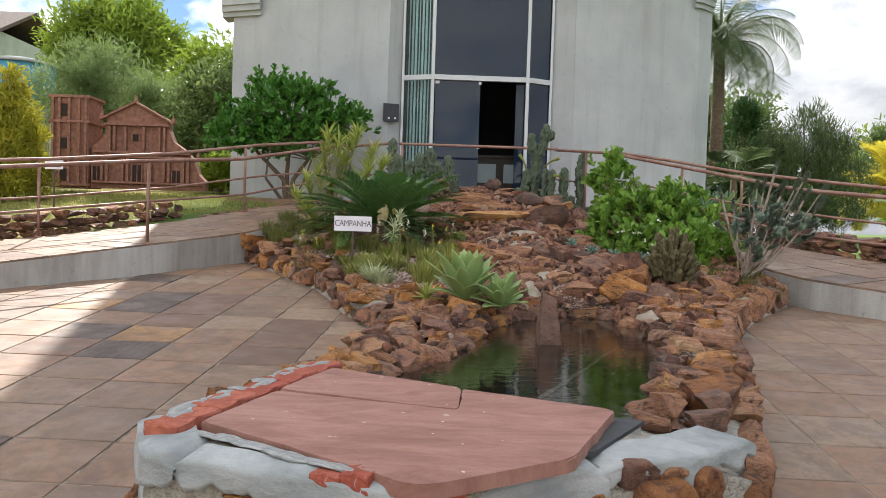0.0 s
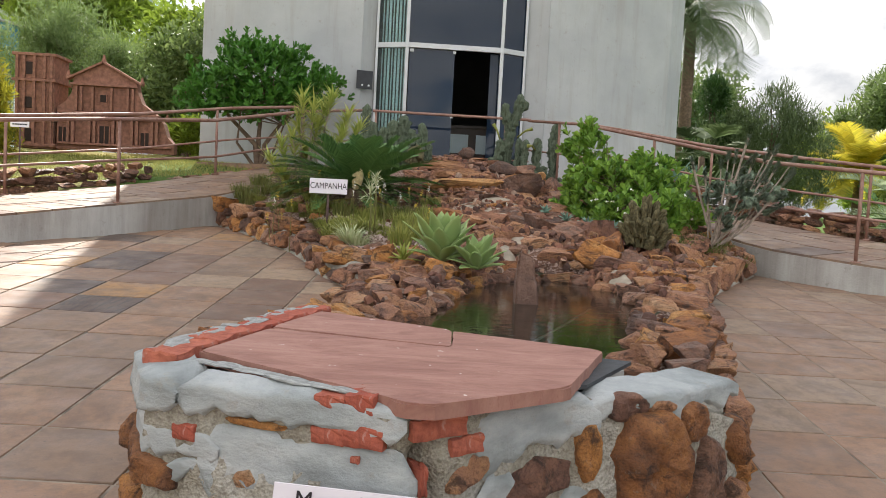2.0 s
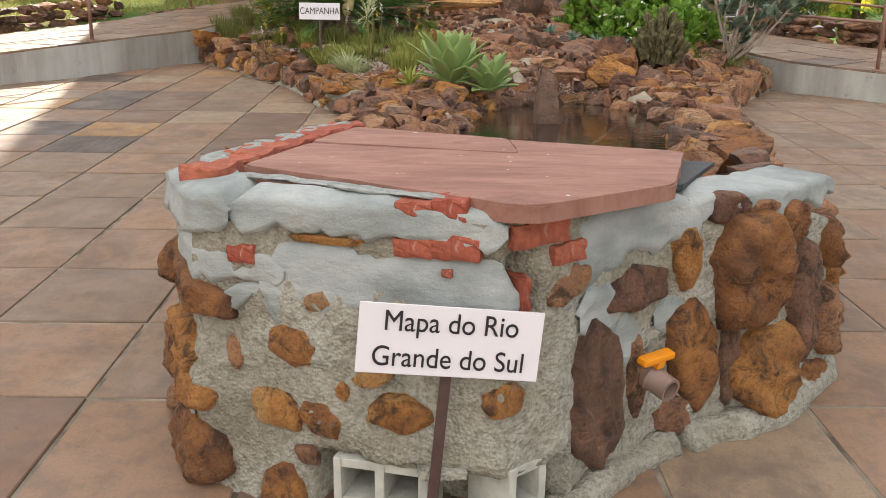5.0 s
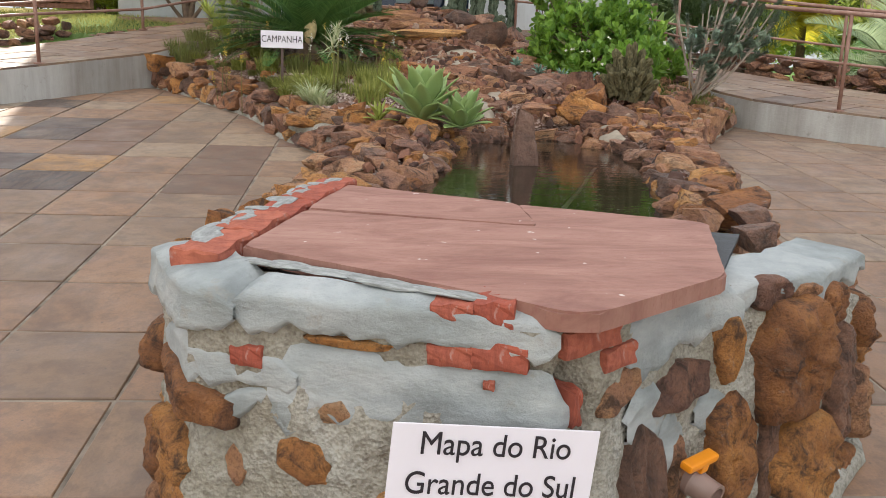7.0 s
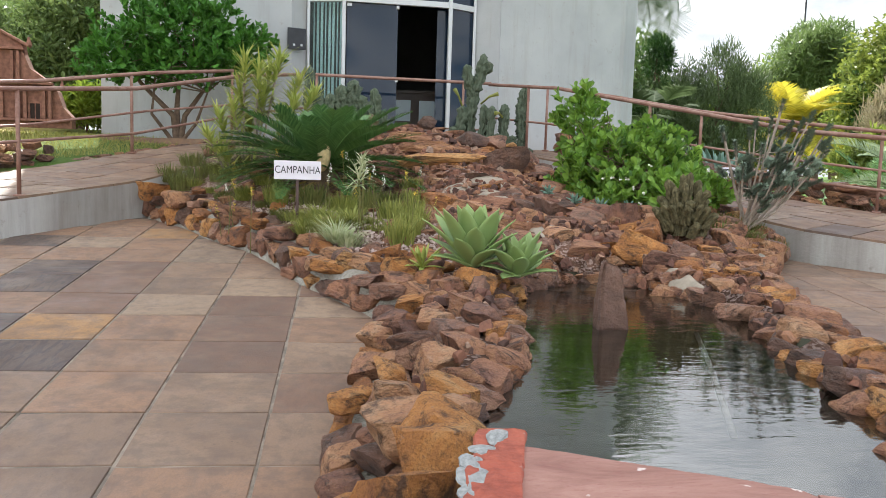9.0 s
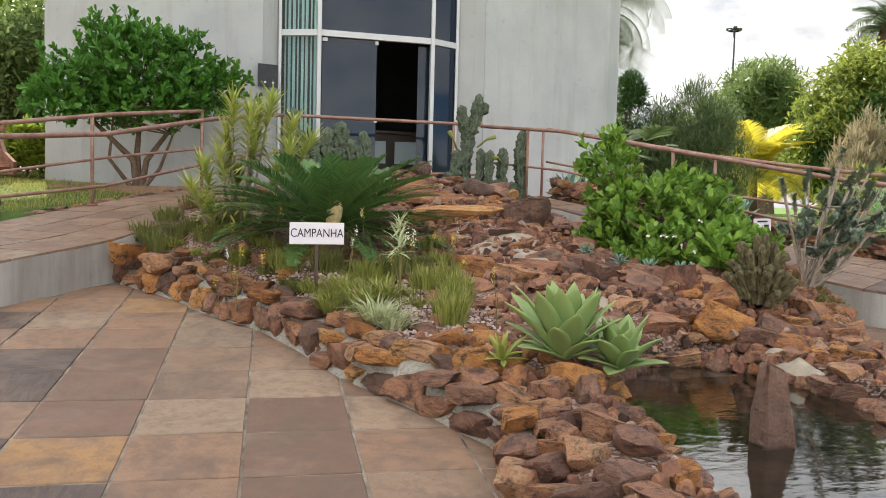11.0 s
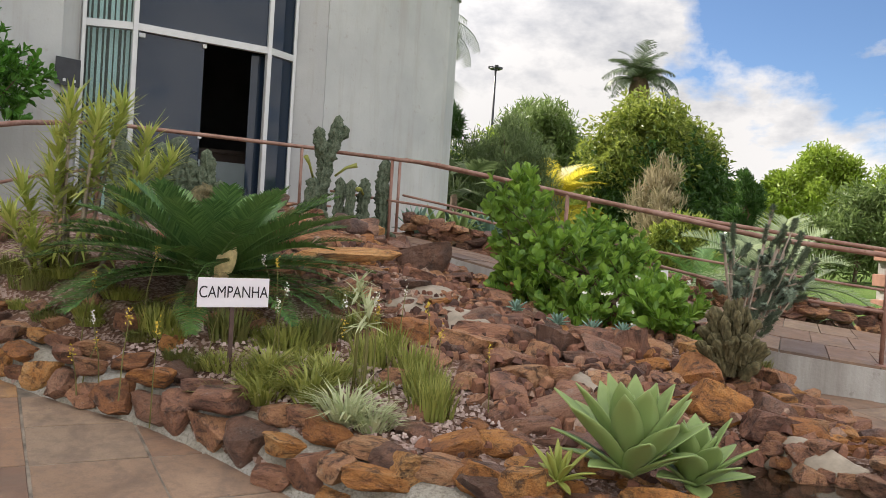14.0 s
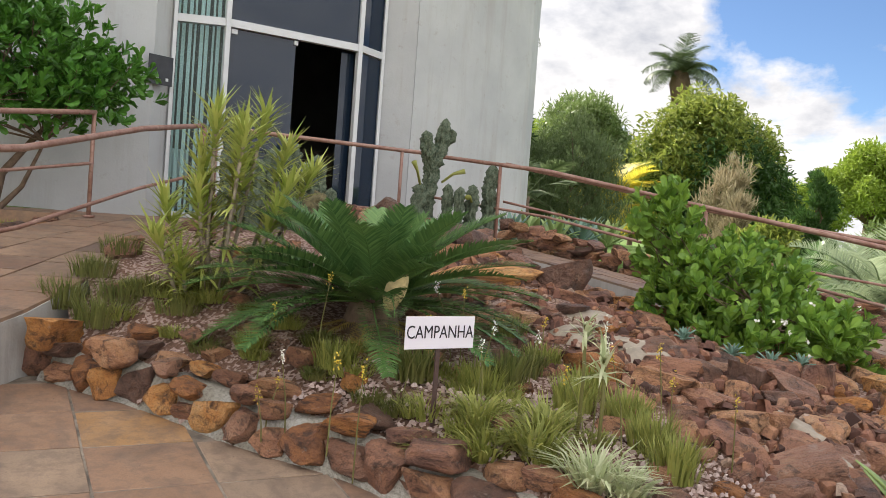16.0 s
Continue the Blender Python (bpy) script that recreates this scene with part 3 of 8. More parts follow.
# ---- structure ----
def ground_z(x, y):
    """The lawn and the land around, one sheet to the horizon."""
    x, y = np.asarray(x, float), np.asarray(y, float)
    lawn = np.interp(y, [-40, 0, 6, 9, 11, 13, 16, 30, 200], [-2.5, -0.3, 0.45, 0.95, 1.35, 1.62, 1.85, 2.2, 3.0])
    right = np.interp(y, [-40, 0, 6, 9, 12, 16, 30, 200], [-2.5, -0.3, 0.4, 0.8, 1.15, 1.3, 1.2, 0.5])
    k = np.clip((x - 3.0) / 3.0, 0, 1)
    h = lawn * (1 - k) + right * k
    far = np.clip((np.hypot(x, y - 8) - 14) / 30, 0, 1)
    h = h + far * 0.35 * (np.sin(x * 0.07) + np.cos(y * 0.06))
    core = inside([(-5.2, 6.3)] + [(p[0], p[1]) for p in RAMP_IN_L[1:]] + [(p[0], p[1]) for p in RAMP_IN_R[::-1]] + [(9, -12), (-9, -12)], x, y)
    plaza = (np.abs(x) < 11) & (y < 6.6) & (y > -13)
    under = np.minimum(h, plaza_z(x, y) - 0.25)
    h = np.where(core | plaza, under, h)
    ramp = np.minimum(dist_line([p[:2] for p in RAMP_IN_L], x, y), dist_line([p[:2] for p in RAMP_IN_R], x, y))
    h = np.where((ramp < 1.0) & (y < 12.8), np.minimum(h, plaza_z(x, y) - 0.1), h)
    return h


def ground_line(lo, hi, fine_lo, fine_hi, step):
    a = [lo, lo * 0.6, lo * 0.35, lo * 0.2 if abs(lo) > 100 else lo * 0.25]
    mid = np.arange(fine_lo, fine_hi + 1e-6, step)
    b = [hi * 0.2, hi * 0.35, hi * 0.6, hi]
    return np.array(sorted({round(float(v), 3) for v in list(a) + list(mid) + list(b)}))


gx, gy = ground_line(-900, 900, -40, 40, 0.5), ground_line(-900, 900, -40, 60, 0.5)
GX, GY = np.meshgrid(gx, gy, indexing="ij")
GV = np.stack([GX.ravel(), GY.ravel(), ground_z(GX.ravel(), GY.ravel())], 1)
ii, jj = np.meshgrid(np.arange(len(gx) - 1), np.arange(len(gy) - 1), indexing="ij")
q = (ii * len(gy) + jj).ravel()
GF = np.stack([q, q + len(gy), q + len(gy) + 1, q + 1], 1)
tagged(ob_of("ground", fast_mesh("ground", GV, GF, True), M["lawn"]), "sunlit mown lawn with dry yellowish patches", "lawn", "", "structure")

# plaza bed under its tiles
bm = bmesh.new()
outline = [(-9, -11)] + [(9, -11), (9, 5.0)] + [(p[0], p[1]) for p in RAMP_IN_R[:4]] + [(2.6, 10.2), (-1.2, 10.6)] + [(p[0], p[1]) for p in RAMP_IN_L[:4][::-1]] + [(-9, 5.2)]
extrude_poly(bm, outline, lambda x, y: plaza_z(x, y) - 0.3, lambda x, y: plaza_z(x, y) - 0.0045)
plaza = part("pavement", bm, M["joint"])
tagged(plaza, "sandstone paved courtyard with pale mortar joints, gently sloping", "pavement", "", "structure")

for side, ri, ro in (("left", RAMP_IN_L, RAMP_OUT_L), ("right", RAMP_IN_R, RAMP_OUT_R)):
    bm = bmesh.new()
    n = max(len(ri), len(ro))
    def even(line):
        P = np.asarray(line, float)
        s = np.concatenate([[0], np.cumsum(np.linalg.norm(np.diff(P[:, :2], axis=0), axis=1))])
        return [tuple(np.interp(k * s[-1] / 23, s, P[:, i]) for i in range(3)) for k in range(24)]
    a, b = even(ri), even(ro)
    drop = 0.02
    slab_strip(bm, [(p[0], p[1], p[2] - drop) for p in a], [(p[0], p[1], p[2] - drop) for p in b], 0.75)
    rough_up(bm, 0.008, 2.0)
    ramp = part("ramp", bm, M["cement"])
    tagged(ramp, "curved concrete ramp edge wall with cracked grey render", "ramp", "", "structure")
    # paving of the ramp
    bm = bmesh.new()
    P, Q = np.array(a), np.array(b)
    for k in range(23):
        cells = 3
        for c in range(cells):
            u0, u1 = c / cells + 0.006, (c + 1) / cells - 0.006
            sh = 0.3 if c % 2 else 0.0
            k0, k1 = k + sh + 0.012, min(k + 1 + sh - 0.012, 23)
            def at(kk, u):
                i = min(int(kk), 22)
                f = kk - i
                A, B = P[i] * (1 - f) + P[i + 1] * f, Q[i] * (1 - f) + Q[i + 1] * f
                return A * (1 - u) + B * u
            quad = [at(k0, u0), at(k1, u0), at(k1, u1), at(k0, u1)]
            lo = [bm.verts.new((v[0], v[1], v[2] - 0.03)) for v in quad]
            hi = [bm.verts.new((v[0], v[1], v[2] + random.uniform(-0.002, 0.004))) for v in quad]
            bm.faces.new(hi)
            for i in range(4):
                bm.faces.new((lo[i], lo[(i + 1) % 4], hi[(i + 1) % 4], hi[i]))
    pav = part("ramp_paving", bm, M["tile_far"])
    tagged(pav, "pinkish sandstone paving slabs laid along a ramp", "paving", "", "structure")

bm = bmesh.new()
extrude_poly(bm, [(-1.75, 12.62), (-0.40, 12.52), (2.0, 12.52), (3.3, 12.55), (4.9, 13.3), (4.9, 15.5), (-3.2, 15.5), (-3.2, 13.5)], 0.9, TERRACE_Z - 0.004)
terr = part("terrace", bm, M["tile_warm"])
tagged(terr, "paved landing in front of the glazed entrance", "terrace", "", "structure")

# ---- the white building ----
WX, WY = 0.83, 13.85                 # middle of the glazing
TOP = 6.7


def wall_piece(name, pts, z0, z1, thick, mat, label):
    """An upright wall along a line of points, thickness behind it, slightly battered at the foot."""
    bm = bmesh.new()
    P = [Vector((x, y, 0)) for x, y in pts]
    rows = []
    zs = [z0 + (z1 - z0) * k / 14 for k in range(15)]
    for i, p in enumerate(P):
        t = (P[min(i + 1, len(P) - 1)] - P[max(i - 1, 0)]).normalized()
        nrm = Vector((t.y, -t.x, 0))          # outwards when the line runs to the right
        rows.append((p, nrm))
    front = [[bm.verts.new((p.x + 0.012 * noise.noise((p.x, p.y, z)), p.y + 0.012 * noise.noise((p.x, z, p.y)) , z)) for z in zs] for p, nr in rows]
    back = [[bm.verts.new((p.x - nr.x * thick, p.y - nr.y * thick, z)) for z in zs] for p, nr in rows]
    for i in range(len(P) - 1):
        for k in range(len(zs) - 1):
            bm.faces.new((front[i][k], front[i + 1][k], front[i + 1][k + 1], front[i][k + 1]))
            bm.faces.new((back[i][k], back[i][k + 1], back[i + 1][k + 1], back[i + 1][k]))
        bm.faces.new((front[i][-1], front[i + 1][-1], back[i + 1][-1], back[i][-1]))
        bm.faces.new((front[i][0], back[i][0], back[i + 1][0], front[i + 1][0]))
    for e in (0, -1):
        for k in range(len(zs) - 1):
            bm.faces.new((front[e][k], front[e][k + 1], back[e][k + 1], back[e][k]))
    ob = part(name, bm, mat)
    return tagged(ob, label, "wall", "", "structure")


def arc_wall(x0, x1, n):
    """Points on the front of the round building."""
    out = []
    for k in range(n + 1):
        x = x0 + (x1 - x0) * k / n
        out.append((x, 13.72 + 0.052 * (x - WX) ** 2))
    return out


wall_piece("wall_left", arc_wall(-3.42, -0.66, 10), 1.4, TOP, 0.35, M["render"], "tall curved white rendered wall with rust stains")
wall_piece("wall_right", arc_wall(2.44, 4.72, 8) + [(5.02, 14.75), (5.1, 15.4)], 1.4, TOP, 0.35, M["render"], "tall curved white rendered wall, weathered")
wall_piece("wall_reveal_left", [(-0.66, 13.845), (-0.42, 14.10)], 1.4, TOP, 0.3, M["render"], "white splayed reveal beside the glazing")
wall_piece("wall_reveal_right", [(2.10, 14.10), (2.44, 13.87)], 1.4, TOP, 0.3, M["render"], "white splayed reveal beside the glazing")
wall_piece("wall_back", [(5.1, 15.4), (5.0, 20.0), (0.8, 22.0), (-3.3, 20.0), (-3.45, 14.8)], 1.2, TOP, 0.3, M["render"], "white rendered back wall of the round building")
wall_piece("wall_side", [(-3.45, 14.8), (-3.42, 14.66)], 1.2, TOP, 0.3, M["render"], "white rendered corner of the round building")
bm = bmesh.new()
extrude_poly(bm, [(-3.4, 14.7), (0.8, 13.8), (4.9, 14.8), (5.1, 15.4), (5.0, 20.0), (0.8, 22.0), (-3.3, 20.0)], TOP - 0.25, TOP)
tagged(part("roof", bm, M["cement"]), "flat concrete roof of the round building", "roof", "", "structure")
# Storey out of view, added and outlined to cast the courtyard's shadow
bm = bmesh.new()
extrude_poly(bm, [(-3.5, 15.4), (0.83, 14.2), (4.4, 15.2), (4.7, 17.5), (0.83, 20.5), (-4.6, 17.5)], TOP, 14.5)
tagged(part("upper_drum", bm, M["render"]), "unseen white upper storey added to cast the building's shadow on the courtyard", "wall", "", "structure")
# cornice that corbels out high on the wall
for nm, line in (("left", arc_wall(-3.62, -2.9, 4)), ("right", arc_wall(4.6, 4.75, 3) + [(5.05, 14.8), (5.15, 15.4)])):
    bm = bmesh.new()
    up = 0.0 if nm == "left" else 0.42
    for z0, z1, o in ((4.86 + up, 4.94 + up, 0.06), (4.94 + up, 5.04 + up, 0.12), (5.04 + up, 5.6 + up, 0.16)):
        pts = [(x, y - o) for x, y in line]
        slab_strip(bm, [(x, y, z1) for x, y in pts], [(x, y + 0.4, z1) for x, y in pts], z1 - z0)
    tagged(part("cornice", bm, M["render"]), "stepped white cornice with crumbling stained edge", "cornice", "", "structure")

# glazing: a bay of three facets
GL = [(-0.42, 14.08), (0.08, 13.86), (1.66, 13.86), (2.08, 14.08)]
Z_DOOR, Z_TR, Z_TOP = TERRACE_Z, 3.82, 6.45
win = tagged(new("window_1"), "tall white-framed smoked glass shopfront above an open sliding door", "window", "", "structure")
win.matrix_basis = Matrix.Translation((WX, WY, TERRACE_Z))


def on(ob, parent):
    ob.parent = parent
    ob.matrix_parent_inverse = parent.matrix_basis.inverted()
    return ob


def bar(a, b, z0, z1, w, d, name="window_frame", mat=None):
    """A bar from a to b in plan, between two heights."""
    A, B = Vector((*a, 0)), Vector((*b, 0))
    L = (B - A).length
    ang = math.atan2(B.y - A.y, B.x - A.x)
    ob = box(name, ((A.x + B.x) / 2, (A.y + B.y) / 2, (z0 + z1) / 2), (L + w, d, z1 - z0), mat or M["white_frame"], None, ang, 0.004)
    return on(ob, win)


for i, (a, b) in enumerate(zip(GL, GL[1:])):
    bar(a, b, Z_TR - 0.042, Z_TR + 0.042, 0.0, 0.07)
    bar(a, b, Z_TOP, Z_TOP + 0.08, 0.0, 0.07)
    if i != 1:
        bar(a, b, Z_DOOR, Z_DOOR + 0.06, 0.0, 0.07)
for i, p in enumerate(GL):
    w = 0.042 if i in (0, 3) else 0.055
    ob = on(box("mullion", (p[0], p[1] - 0.004, (Z_DOOR + Z_TOP) / 2), (w, 0.085, Z_TOP - Z_DOOR), M["white_frame"], None, 0, 0.006), win)


def pane(a, b, z0, z1, mat, name="pane", back=0.0, thick=0.008):
    A, B = Vector((*a, 0)), Vector((*b, 0))
    ang = math.atan2(B.y - A.y, B.x - A.x)
    ob = box(name, ((A.x + B.x) / 2, (A.y + B.y) / 2 + back, (z0 + z1) / 2), ((B - A).length - 0.05, thick, z1 - z0), mat, None, ang, 0.0)
    return on(ob, win)


pane(GL[1], GL[2], Z_TR + 0.05, Z_TOP, M["glass_dark"])
pane(GL[0], GL[1], Z_TR + 0.05, Z_TOP, M["glass_side"])
pane(GL[2], GL[3], Z_TR + 0.05, Z_TOP, M["glass_dark"])
pane(GL[0], GL[1], Z_DOOR + 0.06, Z_TR - 0.05, M["glass_side"])
pane(GL[2], GL[3], Z_DOOR + 0.06, Z_TR - 0.05, M["glass_dark"])
pane((0.10, 13.88), (0.90, 13.88), Z_DOOR + 0.01, Z_TR - 0.05, M["glass_dark"], "sliding_pane")
pane((1.46, 13.95), (1.68, 13.95), Z_DOOR + 0.01, Z_TR - 0.05, M["glass_dark"], "sliding_pane", 0.02)
for x, z in ((0.16, Z_TR - 0.08), (0.87, Z_TR - 0.08), (0.87, Z_DOOR + 0.98)):
    on(box("clamp", (x, 13.865, z), (0.07 if x < 0.5 else 0.045, 0.03, 0.05), M["white_frame"], None, 0, 0.004), win)

# inside the entrance
room = tagged(new("interior_room"), "dim hall behind the glazed entrance", "room", "", "structure")
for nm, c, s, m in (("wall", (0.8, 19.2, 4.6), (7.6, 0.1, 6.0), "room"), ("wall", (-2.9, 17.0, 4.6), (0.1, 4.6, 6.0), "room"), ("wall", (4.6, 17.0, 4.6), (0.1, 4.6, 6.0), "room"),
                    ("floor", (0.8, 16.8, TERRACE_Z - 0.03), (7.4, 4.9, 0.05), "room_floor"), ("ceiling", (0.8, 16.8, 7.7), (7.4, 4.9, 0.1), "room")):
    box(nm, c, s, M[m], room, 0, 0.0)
cab = empty("display_counter", (0.75, 15.3, TERRACE_Z), "dark wooden display counter with pale panels, inside the entrance", "counter")
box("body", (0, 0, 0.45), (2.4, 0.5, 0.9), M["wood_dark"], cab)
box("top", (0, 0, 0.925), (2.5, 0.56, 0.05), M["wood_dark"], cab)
for k in range(4):
    box("panel", (-0.9 + 0.6 * k, -0.256, 0.62), (0.46, 0.012, 0.34), M["blind"], cab)
blinds = empty("vertical_blind", (-0.15, 14.25, TERRACE_Z), "pale grey-green vertical blinds drawn behind the glass", "blind")
for k in range(8):
    bm = bmesh.new()
    add_box(bm, (-0.18 + 0.056 * k, 0.03 * (k % 2) - 0.025 * k, 3.1), (0.038 if k % 3 else 0.022, 0.006, 6.1), radians(-35 + 8 * (k % 3)), 0.0)
    part("slat", bm, M["blind"], blinds)
plate = empty("wall_plaque", Matrix.LocRotScale((-0.60, 13.84, 3.20), Euler((0, 0, radians(16))), None), "small dark metal plaque screwed to the white reveal", "plaque")
box("plate", (0, -0.02, 0.0), (0.27, 0.015, 0.30), M["plate_dark"], plate)
for x in (-0.04, 0.07):
    box("screw_cover", (x, -0.031, -0.09), (0.03, 0.008, 0.03), M["white_frame"], plate, 0, 0.002)

# ---- railings ----


def railing(line, heights, posts, label, r=0.018, thick=0.021):
    e = empty("railing", line[0], label, "railing", "ramp railings")
    inv = Vector(line[0])
    P = np.asarray(line, float)
    for k, h in enumerate(heights):
        pts = along(P + np.array([0, 0, h]), 0.12)
        V, F = tube_arrays(pts - np.array(inv), thick if k == 0 else r * 0.75, 8)
        ob_of("top_rail" if k == 0 else "lower_rail", mixed_mesh("rail", V, F), M["rail"], e)
    s = np.concatenate([[0], np.cumsum(np.linalg.norm(np.diff(P, axis=0), axis=1))])
    for f in posts:
        p = np.array([np.interp(f * s[-1], s, P[:, i]) for i in range(3)])
        V, F = tube_arrays(np.array([p + (0, 0, -0.05), p + (0, 0, heights[0] * 0.5), p + (0, 0, heights[0])]) - np.array(inv), r, 8)
        ob_of("post", mixed_mesh("post", V, F), M["rail"], e)
        V, F = tube_arrays(np.array([p + (0, 0, -0.01), p + (0, 0, 0.012)]) - np.array(inv), 0.05, 10)
        ob_of("base_plate", mixed_mesh("base_plate", V, F), M["rail"], e)
    return e


def shifted(line, d):
    """The line moved sideways by d in plan."""
    P = np.asarray(line, float)
    t = np.gradient(P[:, :2], axis=0)
    t /= np.linalg.norm(t, axis=1)[:, None]
    P = P.copy()
    P[:, 0] -= t[:, 1] * d
    P[:, 1] += t[:, 0] * d
    return [tuple(p) for p in P]


railing(shifted(RAMP_IN_L, 0.06), (0.88, 0.45), (0.06, 0.44, 0.99), "rusty painted steel tube railing on the inner edge of a ramp")
railing(shifted(RAMP_OUT_L[1:], -0.05), (0.88, 0.45), (0.24, 0.72, 0.985), "rusty painted steel tube railing on the lawn side of a ramp")
railing([(-0.40, 12.58, TERRACE_Z), (2.0, 12.58, TERRACE_Z)], (0.88, 0.25), (0.02, 0.84), "rusty steel railing across the front of the landing")
railing(shifted(RAMP_IN_R, -0.06), (0.86, 0.42), (0.345, 0.66, 0.90), "rusty painted steel tube railing on the inner edge of a ramp")
railing(shifted(RAMP_OUT_R, 0.05), (0.86, 0.45), (0.2, 0.45, 0.705, 0.995), "rusty painted steel tube railing on the garden side of a ramp")

# ---- the map pedestal ----
OUT = [(-0.70, 3.3), (-0.76, 2.3), (-0.66, 2.02), (-0.35, 1.88), (-0.03, 1.76), (0.12, 1.86), (0.38, 2.08), (0.74, 2.2), (1.0, 2.42), (1.12, 2.7), (1.25, 3.1)]
_P = np.array(OUT)
_S = np.concatenate([[0], np.cumsum(np.linalg.norm(np.diff(_P, axis=0), axis=1))])


def face_at(s):
    """A place on the foot of the pedestal, and the way out of it."""
    a = np.array([np.interp(s, _S, _P[:, i]) for i in (0, 1)])
    b0 = np.array([np.interp(s - 0.06, _S, _P[:, i]) for i in (0, 1)])
    b1 = np.array([np.interp(s + 0.06, _S, _P[:, i]) for i in (0, 1)])
    t = unit(b1 - b0)
    return a, np.array([t[1], -t[0]]), t


def rock_mesh(name, seed, sub=2, facets=9, rough=0.10, flat=1.0):
    rng = random.Random(seed)
    bm = bmesh.new()
    bmesh.ops.create_icosphere(bm, subdivisions=sub, radius=1.0)
    planes = []
    for k in range(facets):
        n = Vector((rng.gauss(0, 1), rng.gauss(0, 1), rng.gauss(0, 1) * flat)).normalized()
        if k < 5 and facets > 5:      # a broken block has roughly squared sides
            n = (Vector(((1, 0, 0), (-1, 0, 0), (0, 1, 0), (0, -1, 0), (0, 0, 1))[k]) + n * 0.38).normalized()
        planes.append((n, rng.uniform(0.40, 0.66) if k < 5 and facets > 5 else rng.uniform(0.56, 0.80)))
    off = Vector((rng.uniform(0, 90), rng.uniform(0, 90), rng.uniform(0, 90)))
    for v in bm.verts:
        for n, d in planes:
            k = v.co.dot(n) - d
            if k > 0:
                v.co -= n * k * 0.985
        v.co += v.co.normalized() * (noise.fractal(v.co * 1.7 + off, 1.0, 2.0, 4) * rough)
    lo = Vector([min(v.co[i] for v in bm.verts) for i in range(3)])
    hi = Vector([max(v.co[i] for v in bm.verts) for i in range(3)])
    for v in bm.verts:
        v.co = Vector([(v.co[i] - (lo[i] + hi[i]) / 2) / (hi[i] - lo[i]) for i in range(3)])
    me = bpy.data.meshes.new(name)
    for f in bm.faces:
        f.smooth = True
    bm.to_mesh(me)
    bm.free()
    me.set_sharp_from_angle(angle=radians(33))
    return me


ROCKS = {k: [rock_mesh("rock", 100 * i + j, sub, 11 if i < 2 else 9, 0.085) for j in range(12)] for i, (k, sub) in enumerate((("big", 3), ("mid", 3), ("small", 2)))}
ROCKS["set"] = [rock_mesh("rock", 900 + j, 3, 5, 0.16) for j in range(10)]
ROCK_OBJ = {}


def rock(name, place, size, rot, mat, parent, rng, kind="mid"):
    src = rng.choice(ROCKS[kind])
    key = (src.name, mat)
    if key not in ROCK_OBJ:
        me = src.copy()
        me.materials.append(M[mat])
        ROCK_OBJ[key] = me
    ob = new(name, ROCK_OBJ[key])
    ob.parent = parent
    base = parent.matrix_basis.translation if parent else Vector((0, 0, 0))
    ob.matrix_basis = Matrix.LocRotScale(Vector(place) - base, Euler(rot), Vector(size))
    return ob


ped = empty("map_pedestal", (0.1, 2.4, plaza_z(0, 2.4)), "rough rubble and mortar pedestal topped with a cracked pink stone slab", "pedestal")
base_v = ped.matrix_basis.translation
svals = np.arange(0.0, _S[-1] + 1e-6, 0.02)
zrel = list(range(34))
bm = bmesh.new()
grid = []
for s in svals:
    a, nrm, t = face_at(s)
    col = []
    z0 = plaza_z(*a)
    top = np.interp(s, [0, 0.5, 0.9], [0.66, 0.74, 0.845]) if s < 2.05 else np.interp(s, [2.05, 2.5, 3.0, 3.5], [0.84, 0.83, 0.77, 0.62])
    for k, zz in enumerate(zrel):
        z = z0 - 0.05 + (top - z0 + 0.05) * k / (len(zrel) - 1)
        inn = 0.06 * (z - z0) - 0.03
        if 1.58 < s < 2.16 and z < 0.31:
            inn += 0.15
        w = 0.022 * noise.noise((a[0] * 7, a[1] * 7, z * 7)) + 0.012 * noise.noise((a[0] * 21, a[1] * 21, z * 21)) + 0.010 * noise.noise((a[0] * 55, a[1] * 55, z * 55))
        w += 0.10 * math.exp(-((s - 2.045 - 0.015 * math.sin(z * 40)) / 0.022) ** 2) * min(1.0, max(0.0, (z - 0.50) / 0.06)) * min(1.0, max(0.0, (0.80 - z) / 0.04))
        col.append(bm.verts.new((a[0] - nrm[0] * (inn + w) - base_v.x, a[1] - nrm[1] * (inn + w) - base_v.y, z - base_v.z)))
    grid.append(col)
for a, b in zip(grid, grid[1:]):
    for k in range(len(zrel) - 1):
        bm.faces.new((a[k], b[k], b[k + 1], a[k + 1]))
mid = [bm.verts.new((x - base_v.x, y - base_v.y, z - base_v.z)) for x, y, z in ((-0.36, 3.2, 0.70), (-0.28, 2.9, 0.82), (0.0, 2.3, 0.845), (0.25, 2.55, 0.83), (0.62, 2.8, 0.76), (0.9, 3.2, 0.66))]
tops = [c[-1] for c in grid]
cuts = [0, int(len(tops) * 0.2), int(len(tops) * 0.5), int(len(tops) * 0.68), int(len(tops) * 0.88), len(tops) - 1]
for i, m in enumerate(mid):
    lo, hi = cuts[max(i - 1, 0)] if i else 0, cuts[i]
    for k in range(lo, hi):
        bm.faces.new((tops[k], tops[k + 1], m))
    if i:
        bm.faces.new((tops[cuts[i - 1]], mid[i], mid[i - 1])) if cuts[i - 1] != hi or True else None
body = part("body", bm, M["mortar"], ped, "", True)
